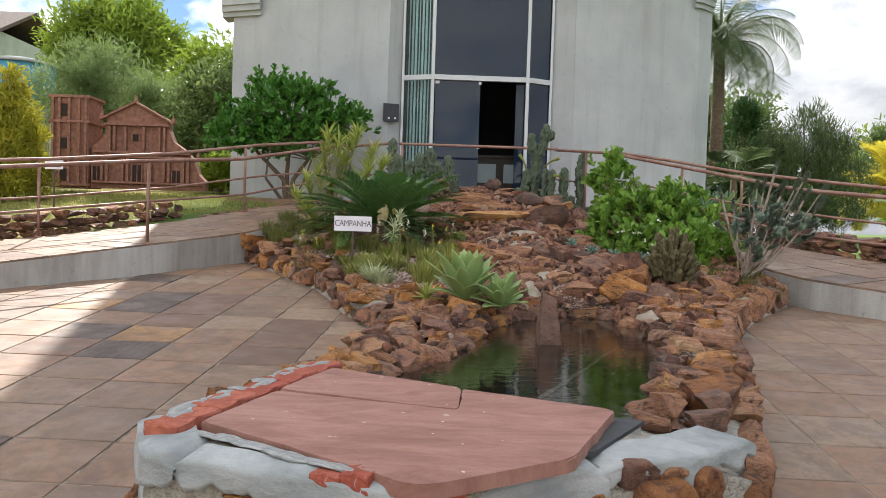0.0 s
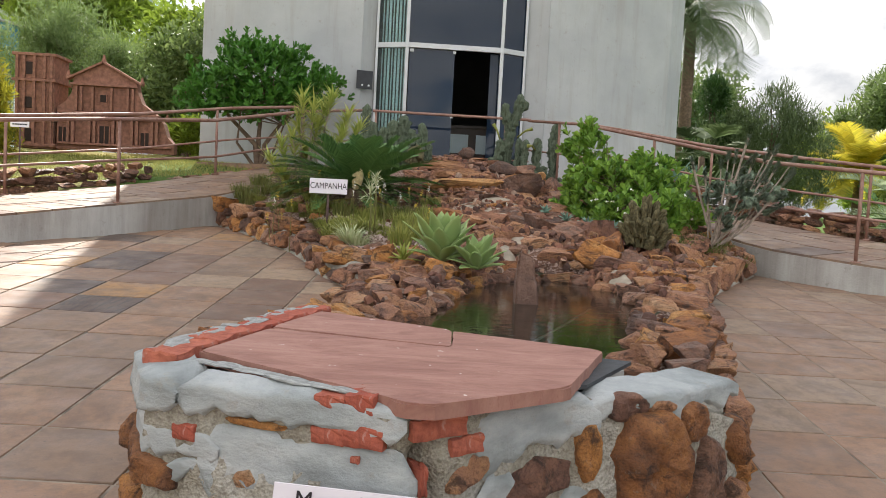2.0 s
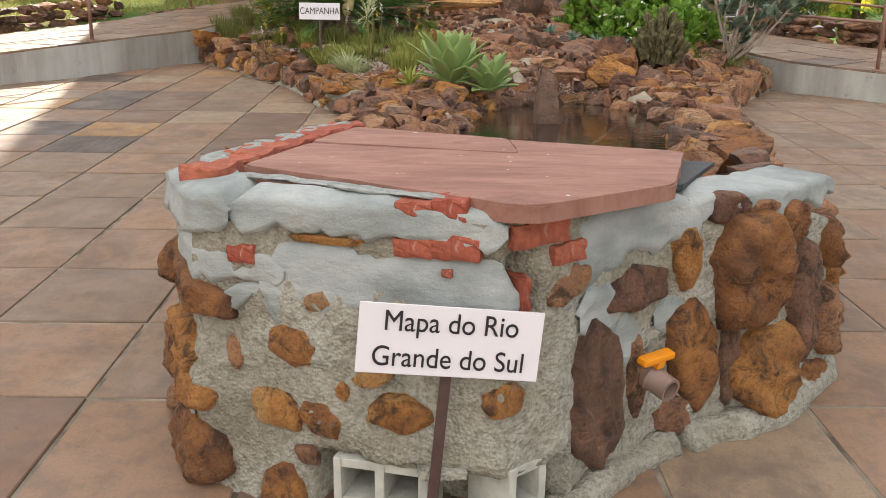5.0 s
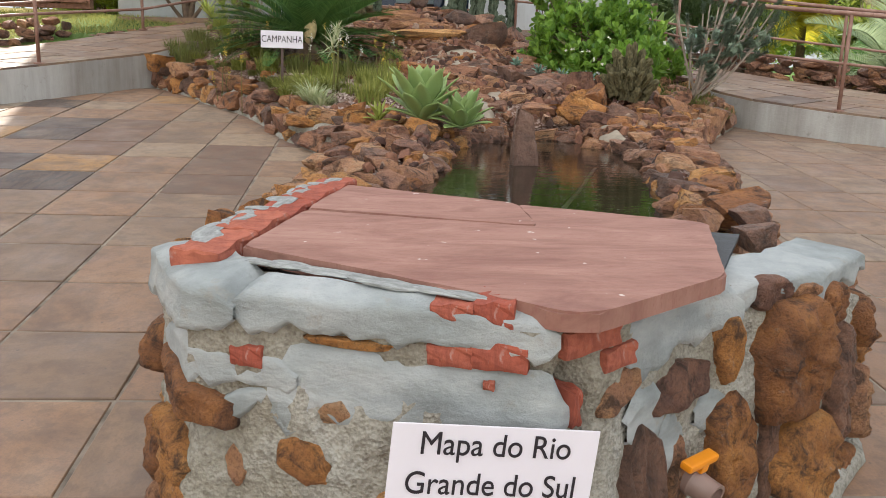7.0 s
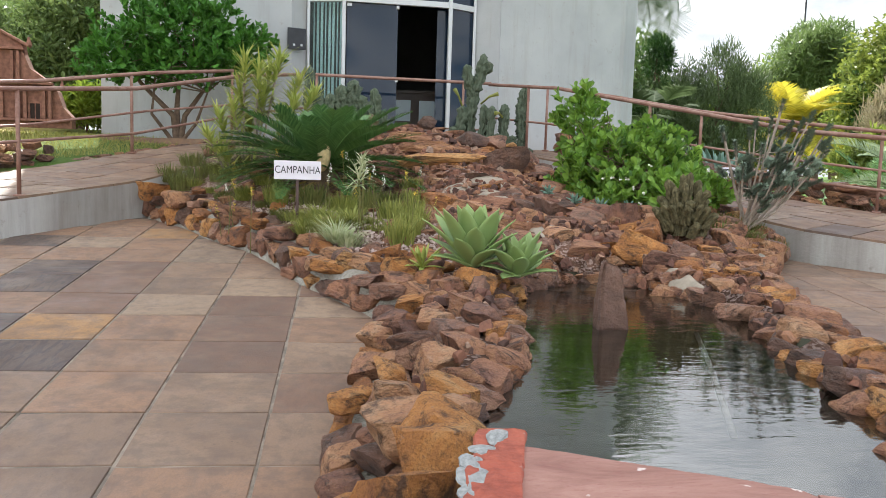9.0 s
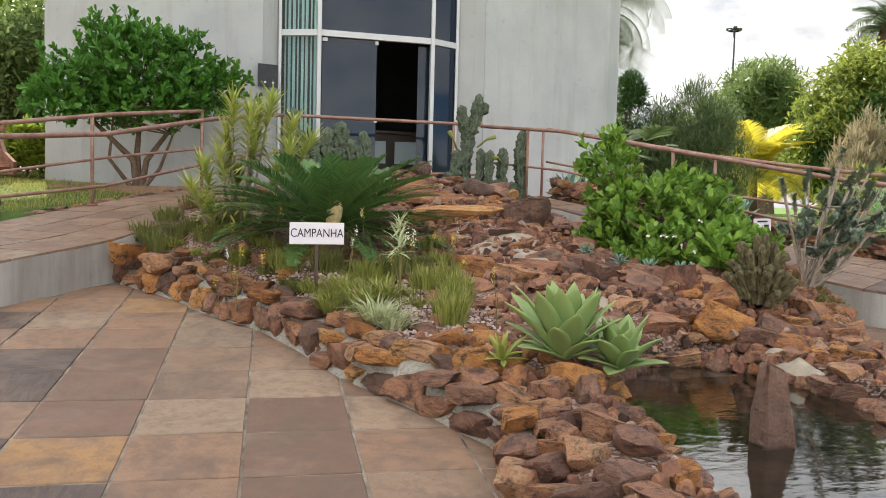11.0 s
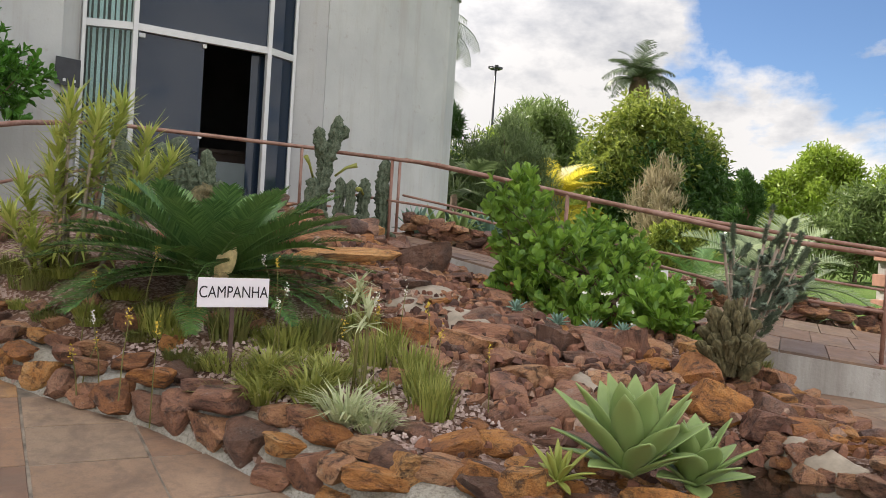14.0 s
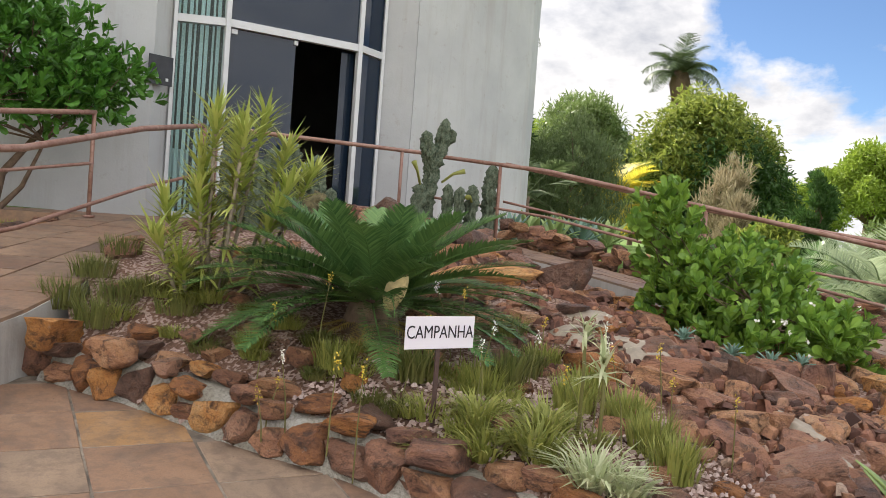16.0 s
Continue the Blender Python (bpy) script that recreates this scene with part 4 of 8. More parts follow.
# inner wall of the pedestal towards the pond
bm = bmesh.new()
inner = [(-0.36, 3.16), (-0.2, 3.05), (0.2, 2.85), (0.62, 2.8), (0.80, 3.0)]
slab_strip(bm, [(x - base_v.x, y - base_v.y, 0.74 - base_v.z) for x, y in inner], [(x - base_v.x, y - base_v.y - 0.08, 0.74 - base_v.z) for x, y in inner], 0.5)
part("back_wall", bm, M["cement"], ped)


def shell(s0, s1, zlo, zhi, out, mat, name, seed, over=0.0):
    """A skin of plaster on the face, with a ragged edge."""
    bm = bmesh.new()
    cols = []
    for s in np.arange(s0, s1 + 1e-6, 0.02):
        a, nrm, t = face_at(s)
        rag = 0.055 * noise.noise((s * 6, seed, 0)) + 0.035 * noise.noise((s * 19, seed, 3)) + 0.016 * noise.noise((s * 60, seed, 5))
        rag2 = 0.012 * noise.noise((s * 9, seed, 7))
        ends = min(1.0, (s - s0) / 0.06 + 0.25, (s1 - s) / 0.06 + 0.25)
        mid_z = (zlo + zhi) / 2
        lo, hi = mid_z - (mid_z - zlo - rag) * ends, mid_z + (zhi - mid_z + rag2) * ends
        col = []
        for k in range(9):
            z = lo + (hi - lo) * k / 8
            z0 = plaza_z(*a)
            inn = 0.06 * (z - z0) - 0.03
            w = (out if 0 < k < 8 else -0.006) + 0.008 * noise.noise((s * 14, z * 16, seed)) - inn
            col.append(bm.verts.new((a[0] + nrm[0] * w - base_v.x, a[1] + nrm[1] * w - base_v.y, z - base_v.z)))
        if over:
            z = hi + 0.012
            col.append(bm.verts.new((a[0] - nrm[0] * over - base_v.x, a[1] - nrm[1] * over - base_v.y, z - base_v.z)))
        cols.append(col)
    for a, b in zip(cols, cols[1:]):
        for k in range(len(a) - 1):
            bm.faces.new((a[k], b[k], b[k + 1], a[k + 1]))
    return part(name, bm, M[mat], ped, "pale grey trowelled plaster" if mat == "plaster" else "", True)


shell(0.90, 1.40, 0.775, 0.874, 0.026, "plaster", "plaster_patch", 1.0, 0.13)
shell(1.385, 1.99, 0.795, 0.872, 0.018, "plaster", "plaster_patch", 2.0, 0.07)
shell(1.46, 2.02, 0.60, 0.775, 0.007, "plaster", "plaster_patch", 5.0)
shell(1.10, 1.52, 0.655, 0.755, 0.010, "plaster", "plaster_patch", 6.4)
shell(1.36, 1.55, 0.60, 0.68, 0.007, "plaster", "plaster_patch", 7.2)
shell(2.17, 2.64, 0.70, 0.835, 0.010, "plaster", "plaster_patch", 8.0, 0.13)
shell(2.20, 2.36, 0.52, 0.68, 0.008, "plaster", "plaster_patch", 9.0)
shell(2.34, 2.44, 0.44, 0.60, 0.006, "plaster", "plaster_patch", 9.6)
shell(2.50, 2.62, 0.48, 0.60, 0.006, "plaster", "plaster_patch", 10.2)
shell(2.60, 3.25, 0.765, 0.83, 0.010, "plaster", "plaster_patch", 11.0, 0.16)
shell(1.20, 1.30, 0.34, 0.40, 0.008, "plaster", "plaster_patch", 12.0)


def set_stone(s, z, w, h, turn, proud, mat, seed):
    """A broken stone bedded in the face: angular outline, rough front, edges sunk into the mortar."""
    rs = random.Random(seed)
    sides, unit_m = 34, 0.2
    ct, st = math.cos(turn), math.sin(turn)
    n = rs.randint(6, 8)
    cuts = [(2 * math.pi * (k + rs.uniform(-.3, .3)) / n, rs.uniform(0.82, 1.02)) for k in range(n)]
    tilt = (rs.uniform(-.6, .6), rs.uniform(-.6, .6))
    a, nrm, t = face_at(s)
    mid_p = Vector((a[0], a[1], z))
    bm = bmesh.new()

    def spot(u, v, out):
        ss, zz = s + u * ct - v * st, z + u * st + v * ct
        p, nr, _ = face_at(ss)
        k = out - (0.06 * (zz - plaza_z(*p)) - 0.03)
        return bm.verts.new((Vector((p[0] + nr[0] * k, p[1] + nr[1] * k, zz)) - mid_p) / unit_m)

    rings = []
    for r, lift in ((1.04, -0.6), (1.0, 0.25), (0.94, 0.72), (0.82, 0.92), (0.64, 1.0), (0.44, 1.0), (0.24, 1.0), (0.08, 1.0)):
        ring = []
        for k in range(sides):
            g = 2 * math.pi * k / sides
            edge = min(d / max(0.15, math.cos(g - q)) for q, d in cuts)
            edge *= 1 + 0.07 * noise.noise((math.cos(g) * 5 + seed, math.sin(g) * 5, 0))
            u, v = math.cos(g) * r * edge * w / 2, math.sin(g) * r * edge * h / 2
            rough = 0.5 * noise.noise((u * 16 + seed, v * 16, 1.0)) + 0.35 * noise.noise((u * 45 + seed, v * 45, 4.0))
            slope = 1 + 0.6 * (tilt[0] * 2 * u / w + tilt[1] * 2 * v / h)
            ring.append(spot(u, v, proud * 0.62 * lift * (max(0.25, slope + rough) if lift > 0 else 1)))
        rings.append(ring)
    for p, q in zip(rings, rings[1:]):
        for k in range(sides):
            bm.faces.new((p[k], p[(k + 1) % sides], q[(k + 1) % sides], q[k]))
    bm.faces.new(rings[-1])
    ob = part("stone", bm, M[mat], ped, "", True)
    ob.matrix_basis = Matrix.LocRotScale(mid_p - base_v, None, Vector((unit_m,) * 3))
    return ob


# stones set into the face: place along the foot, height, width, height of stone, turn
STONES = [(1.27, .645, .30, .080, -.22, .05, "rock_rust"), (1.20, .50, .20, .12, -.3, .05, "rock_rust"), (1.395, .523, .045, .07, .2, .02, "rock"), (1.54, .556, .125, .085, -.25, .03, "rock_rust"),
          (1.24, .42, .24, .090, -.2, .05, "rock_rust"), (1.49, .41, .125, .085, -.25, .03, "rock_rust"), (1.27, .275, .26, .17, -.1, .05, "rock_rust"), (1.60, .40, .11, .085, -.5, .02, "rock_rust"),
          (1.65, .47, .03, .042, .3, .015, "rock_rust"), (1.715, .505, .09, .04, .25, .02, "rock_rust"), (1.775, .433, .15, .085, .05, .03, "rock_rust"), (1.51, .215, .12, .145, -.1, .03, "rock_rust"), (1.57, .315, .06, .042, -.4, .02, "rock"),
          (1.592, .655, .065, .05, .5, .015, "rock"), (1.61, .787, .19, .022, .0, .016, "rock_rust"), (1.99, .487, .10, .08, .0, .025, "rock_rust"),
          (2.16, .695, .15, .065, .4, .03, "rock"), (2.42, .636, .25, .105, .03, .035, "rock"), (2.595, .68, .085, .16, .05, .04, "rock_rust"), (2.72, .795, .13, .085, .0, .035, "rock"), (2.83, .79, .08, .045, .0, .03, "rock"),
          (2.81, .635, .27, .30, .0, .10, "rock_rust"), (2.63, .43, .15, .29, .05, .05, "rock_rust"), (2.26, .42, .20, .37, .04, .05, "rock_dark"), (2.42, .42, .07, .22, .1, .03, "rock"), (2.87, .36, .26, .27, .2, .08, "rock_rust"),
          (2.745, .42, .06, .26, -.05, .03, "rock_dark"), (3.05, .50, .17, .36, .0, .07, "rock_dark"), (2.96, .735, .15, .13, -.3, .06, "rock_rust"), (2.57, .29, .11, .11, .1, .03, "rock"), (2.37, .745, .06, .04, .1, .015, "rock"),
          (3.2, .42, .12, .22, .0, .08, "rock"), (3.25, .64, .17, .16, .0, .07, "rock_rust"), (3.40, .50, .20, .24, .1, .07, "rock_rust"), (3.56, .62, .18, .18, .0, .07, "rock"), (3.12, .26, .2, .12, .1, .05, "rock_rust"),
          (0.90, .62, .22, .14, .1, .06, "rock_rust"), (0.72, .45, .24, .2, .0, .06, "rock_rust"), (0.97, .40, .2, .18, .2, .05, "rock_rust"), (0.48, .6, .24, .18, .0, .06, "rock_rust"), (0.3, .42, .24, .2, .0, .06, "rock_rust"), (0.9, .26, .2, .1, .0, .05, "rock")]
rng = random.Random(5)
for k, (s, z, w, h, turn, proud, m) in enumerate(STONES):
    set_stone(s, z, w, h, turn, proud, m, k * 1.7 + 3)

# bricks in the face and along the rim
BRICK = bpy.data.meshes.new("brick")
bm = bmesh.new()
add_box(bm, (0, 0, 0), (0.22, 0.10, 0.055), 0, 0.007)
bmesh.ops.subdivide_edges(bm, edges=[e for e in bm.edges if e.calc_length() > 0.04], cuts=3, use_grid_fill=True)
rough_up(bm, 0.008, 34)
rough_up(bm, 0.004, 90)
bm.to_mesh(BRICK)
bm.free()
BRICK.materials.append(M["brick"])


def brick(p, ang, scale=(1, 1, 1), tilt=0.0):
    ob = new("brick", BRICK)
    ob.parent = ped
    ob.matrix_basis = Matrix.LocRotScale(Vector(p) - base_v, Euler((tilt, 0, ang)), Vector(scale))


for k in range(5):
    f = k / 4.6
    brick((-0.635 + 0.30 * f, 2.25 + 0.93 * f, 0.868 + 0.004 * (k % 2)), math.atan2(0.93, 0.30) + 0.02 * (k % 2), (0.95, 1.05, 1.1))
for k in range(13):               # mortar smeared over the rim bricks
    f = (k + 0.5) / 13.5
    rock("mortar_smear", (-0.665 + 0.30 * f + rng.uniform(-.03, .02), 2.24 + 0.93 * f, 0.8965), (rng.uniform(.03, .08), rng.uniform(.05, .20), 0.009), (0, 0, -0.3 + rng.uniform(-.3, .3)), "smear", ped, rng, "set")
for k in range(7):               # mortar left along the front lip of the slab
    f = (k + 0.5) / 7
    rock("mortar_smear", (-0.56 + 0.42 * f, 2.125 - 0.29 * f + rng.uniform(-.01, .01), 0.884), (rng.uniform(.09, .16), rng.uniform(.03, .06), 0.012), (0, 0, -0.62), "smear", ped, rng, "set")
for s, z, w, h in ((1.80, .862, .075, .034), (1.872, .866, .07, .045), (1.885, .793, .10, .05), (1.80, .788, .08, .042), (2.075, .818, .155, .055), (2.155, .766, .10, .045), (1.42, .742, .065, .04), (1.87, .742, .02, .016), (2.03, .70, .02, .07)):
    a, nrm, t = face_at(s)
    inn = 0.06 * (z - plaza_z(*a)) - 0.03
    brick((a[0] - nrm[0] * (inn + 0.033), a[1] - nrm[1] * (inn + 0.033), z), math.atan2(t[1], t[0]), (w / 0.22, 1.0, h / 0.055))


def stone_slab(outline, z, thick, tilt, seed, name="slab"):
    P = along([(x, y) for x, y in outline] + [outline[0]], 0.03)[:-1]
    bm = bmesh.new()
    tops, lows = [], []
    for i, (x, y) in enumerate(P):
        j = 0.006 * noise.noise((x * 17, y * 17, seed)) + 0.003 * noise.noise((x * 60, y * 60, seed))
        zz = z + tilt[0] * x + tilt[1] * (y - 2.4)
        tops.append(bm.verts.new((x + j - base_v.x, y + j - base_v.y, zz - base_v.z)))
        lows.append(bm.verts.new((x + j * 1.6 - base_v.x, y + j * 1.2 - base_v.y, zz - thick - base_v.z)))
    n = len(P)
    f = bm.faces.new(tops)
    bm.faces.new(lows[::-1])
    for i in range(n):
        bm.faces.new((lows[i], lows[(i + 1) % n], tops[(i + 1) % n], tops[i]))
    bmesh.ops.bevel(bm, geom=list(f.edges), offset=0.005, segments=2, affect="EDGES")
    bmesh.ops.triangulate(bm, faces=[q for q in bm.faces if len(q.verts) > 4])
    return part(name, bm, M["slab"], ped, "cracked pink sandstone slab")


stone_slab([(-0.575, 2.21), (-0.08, 1.80), (-0.04, 1.745), (0.03, 1.735), (0.385, 1.985), (0.40, 2.03), (0.615, 2.54), (0.15, 2.775), (0.125, 2.45), (-0.45, 2.63)], 0.886, 0.036, (-0.012, -0.004), 1.0)
stone_slab([(-0.445, 2.645), (0.1205, 2.4555), (0.1455, 2.7785), (-0.335, 3.07)], 0.889, 0.036, (-0.012, -0.004), 2.0)
bm = bmesh.new()
extrude_poly(bm, [(0.36 - base_v.x, 2.12 - base_v.y), (0.47 - base_v.x, 2.16 - base_v.y), (0.70 - base_v.x, 2.52 - base_v.y), (0.5 - base_v.x, 2.6 - base_v.y)], 0.838 - base_v.z, 0.850 - base_v.z)
part("bitumen_sheet", bm, M["black_mat"], ped, "black bitumen sheet under the slab")

# hollow concrete blocks in the mouth of the pedestal


def hollow_block(s, z, cols, label):
    a, nrm, t = face_at(s)
    w, h, d, wall = 0.105 * cols, 0.2, 0.13, 0.02
    m = Matrix.LocRotScale((a[0] - nrm[0] * 0.035, a[1] - nrm[1] * 0.035, z), Euler((0, 0, math.atan2(t[1], t[0]))), None)
    e = empty("hollow_block", m, label, "concrete block", "vent blocks")
    xs = [(-w / 2) + i * (w - wall) / cols + wall / 2 for i in range(cols + 1)]
    for x in xs:
        bm = bmesh.new()
        add_box(bm, (x, 0, h / 2), (wall, d, h), 0, 0.003)
        rough_up(bm, 0.003, 40)
        part("web", bm, M["block"], e)
    for k in range(3):
        for i in range(cols):
            x0, x1 = xs[i] + wall / 2, xs[i + 1] - wall / 2
            bm = bmesh.new()
            add_box(bm, ((x0 + x1) / 2, 0.001, wall / 2 + k * (h - wall) / 2), (x1 - x0 + 0.002, d - 0.004, wall), 0, 0.002)
            rough_up(bm, 0.003, 40)
            part("shelf", bm, M["block"], e)


a0, _, _ = face_at(1.8)
hollow_block(1.735, plaza_z(*a0) - 0.06, 2, "weathered hollow concrete vent block with four openings")
hollow_block(2.04, plaza_z(*a0) - 0.045, 1, "broken hollow concrete vent block set at an angle")
box("lintel", (0, 0, 0), (0.1, 0.1, 0.02), M["mortar"], ped).location = Vector((*face_at(1.86)[0], 0.325)) - base_v

# valve and pipe stub
a, nrm, t = face_at(2.45)
vm = look((a[0] + 0.0, a[1] + 0.02, 0.43), (a[0] + 0.62, a[1] - 1.0, 0.16))
val = empty("drain_valve", vm, "short brown plastic drain pipe with an orange valve lever", "valve")
V, F = merge([tube_arrays([(0, 0, 0.04), (0, 0, -0.07)], 0.034, 18, False), tube_arrays([(0, 0, -0.07), (0, 0, -0.073), (0, 0, -0.125)], [0.034, 0.03, 0.03], 18, False),
              tube_arrays([(0, 0, -0.125), (0, 0, -0.125 + 0.0005)], [0.03, 0.023], 18, False), tube_arrays([(0, 0, -0.1245), (0, 0, -0.02)], 0.023, 18, False), tube_arrays([(0, 0, -0.02), (0, 0, -0.0195)], [0.023, 0.001], 18, False)])
ob_of("pipe", mixed_mesh("pipe", V, F), M["pvc"], val)
bm = bmesh.new()
add_box(bm, (0.0, 0.045, -0.07), (0.026, 0.022, 0.026), 0, 0.004)
add_box(bm, (0.012, 0.062, -0.07), (0.105, 0.018, 0.03), 0, 0.006)
part("lever", bm, M["orange"], val, "orange plastic lever")

# mortar fillet round the foot
for s0, s1, r in ((2.12, 2.60, 0.05), (2.6, 3.62, 0.06)):
    pts, rad = [], []
    for s in np.arange(s0, s1, 0.03):
        a, nrm, t = face_at(s)
        k = 0.03 + 0.03 * noise.noise((s * 5, 1, 0))
        pts.append((a[0] + nrm[0] * k - base_v.x, a[1] + nrm[1] * k - base_v.y, plaza_z(*a) + 0.005 - base_v.z))
        rad.append(r * (0.9 + 0.5 * noise.noise((s * 8, 4, 2))))
    V, F = tube_arrays(pts, rad, 10)
    for v in V:
        v += np.array(noise.noise_vector(Vector(v) * 14)) * 0.012
    ob_of("mortar_fillet", mixed_mesh("mortar_fillet", V, F), M["mortar"], ped)

# ---- garden bed and pond ----
bx, by = np.arange(-2.3, 3.9, 0.07), np.arange(2.3, 12.8, 0.07)
BX, BY = np.meshgrid(bx, by, indexing="ij")
ok = inside(GARDEN, BX, BY)
wet = inside(POND, BX, BY)
BZ = bed_z(BX, BY)
nz = np.array([noise.fractal(Vector((x * 1.5, y * 1.5, 0)), 1, 2, 4) for x, y in zip(BX.ravel(), BY.ravel())]).reshape(BX.shape)
BZ = BZ + np.where(wet, 0.02, 0.035) * nz


def grid_mesh(name, cell_ok):
    idx = -np.ones(BX.shape, int)
    use = np.zeros(BX.shape, bool)
    c = cell_ok[:-1, :-1] & cell_ok[1:, :-1] & cell_ok[:-1, 1:] & cell_ok[1:, 1:]
    for dx in (0, 1):
        for dy in (0, 1):
            use[dx:dx + c.shape[0], dy:dy + c.shape[1]] |= c
    idx[use] = np.arange(use.sum())
    V = np.stack([BX[use], BY[use], BZ[use]], 1)
    i, j = np.nonzero(c)
    F = np.stack([idx[i, j], idx[i + 1, j], idx[i + 1, j + 1], idx[i, j + 1]], 1)
    return fast_mesh(name, V, F, True)


near_pond = dist_line(POND_LOOP, BX, BY) < 0.02
in_pond = wet | near_pond
tagged(ob_of("garden_bed", grid_mesh("garden_bed", ok & ~wet), M["soil"]), "red soil and pale chippings of a raised garden bed", "garden bed", "", "structure")
tagged(ob_of("pond_floor", grid_mesh("pond_floor", ok & (wet | (dist_line(POND_LOOP, BX, BY) < 0.16))), M["pond_bottom"]), "silty greenish bottom of a shallow pond", "pond bottom", "", "structure")
bm = bmesh.new()
P = along(POND_LOOP, 0.12)[:-1]
cx, cy = P.mean(0)
vs = [bm.verts.new((cx + (x - cx) * 1.10, cy + (y - cy) * 1.04, WATER_Z)) for x, y in P]
bm.faces.new(vs)
bm.normal_update()
for f in bm.faces:
    if f.normal.z < 0:
        f.normal_flip()
water = part("water", bm, M["water"])
water.visible_shadow = False
tagged(water, "still pond water reflecting the sky", "water", "", "structure")
tube("sunken_pipe", [(1.25, 5.25, 0.60), (0.92, 4.5, 0.598), (0.55, 3.7, 0.595)], 0.012, M["pipe_dull"], None)
tagged(bpy.data.objects["sunken_pipe"], "white plastic pipe lying just under the pond water", "pipe")

ston = empty("standing_stone", (0.85, 5.38, 0.45), "upright brown stone standing in the pond", "stone")
bm = bmesh.new()
bmesh.ops.create_cube(bm, size=1.0)
bmesh.ops.subdivide_edges(bm, edges=list(bm.edges), cuts=7, use_grid_fill=True)
for v in bm.verts:
    h = v.co.z + 0.5
    k = 1.0 - 0.45 * h ** 2.2
    v.co = Vector((v.co.x * 0.165 * k - 0.02 * h, v.co.y * 0.12 * k, h * 0.56 - (0.05 * (v.co.x + 0.5) if h > 0.7 else 0)))
    v.co += noise.noise_vector(v.co * 9) * 0.013
for f in bm.faces:
    f.smooth = True
bmesh.ops.bevel(bm, geom=[e for e in bm.edges if e.is_manifold and e.calc_face_angle(0) > 0.9], offset=0.01, segments=2, affect="EDGES")
part("stone", bm, M["rock_dark"], ston, "", True)

# ---- stones of the borders, the rim and the cascade ----
rng = random.Random(11)
border_l = empty("stone_border", (-0.7, 6.0, plaza_z(0, 6.0)), "low border of rust-brown stones set in mortar along the paving", "stone border")
border_r = empty("stone_border", (2.2, 5.5, plaza_z(0, 5.5)), "low border of rust-brown stones set in mortar round the pond", "stone border")
cascade = empty("rock_cascade", (1.0, 9.0, 1.1), "dry stepped cascade of reddish brown rocks running down to the pond", "rock cascade")
slope_r = empty("rock_slope", (2.3, 7.6, 0.9), "loose brown rocks heaped on a garden slope", "rocks")
counts = {}


def put_rock(parent, x, y, z, w, d, h, rz, mat, kind="mid", lean=0.25):
    rock("stone", (x, y, z), (w, d, h), (rng.uniform(-lean, lean), rng.uniform(-lean, lean), rz), mat, parent, rng, kind)
    counts[parent.name] = counts.get(parent.name, 0) + 1


def pick(*w):
    return rng.choices(("rock", "rock_rust", "rock_dark"), w)[0]


def offset_pt(line, s, inward):
    P = np.asarray(line, float)
    S = np.concatenate([[0], np.cumsum(np.linalg.norm(np.diff(P, axis=0), axis=1))])
    a = np.array([np.interp(s, S, P[:, i]) for i in (0, 1)])
    b = np.array([np.interp(min(s + 0.1, S[-1]), S, P[:, i]) for i in (0, 1)])
    c = np.array([np.interp(max(s - 0.1, 0), S, P[:, i]) for i in (0, 1)])
    t = unit(b - c)
    return a + np.array([t[1], -t[0]]) * inward, math.atan2(t[1], t[0]), S[-1]


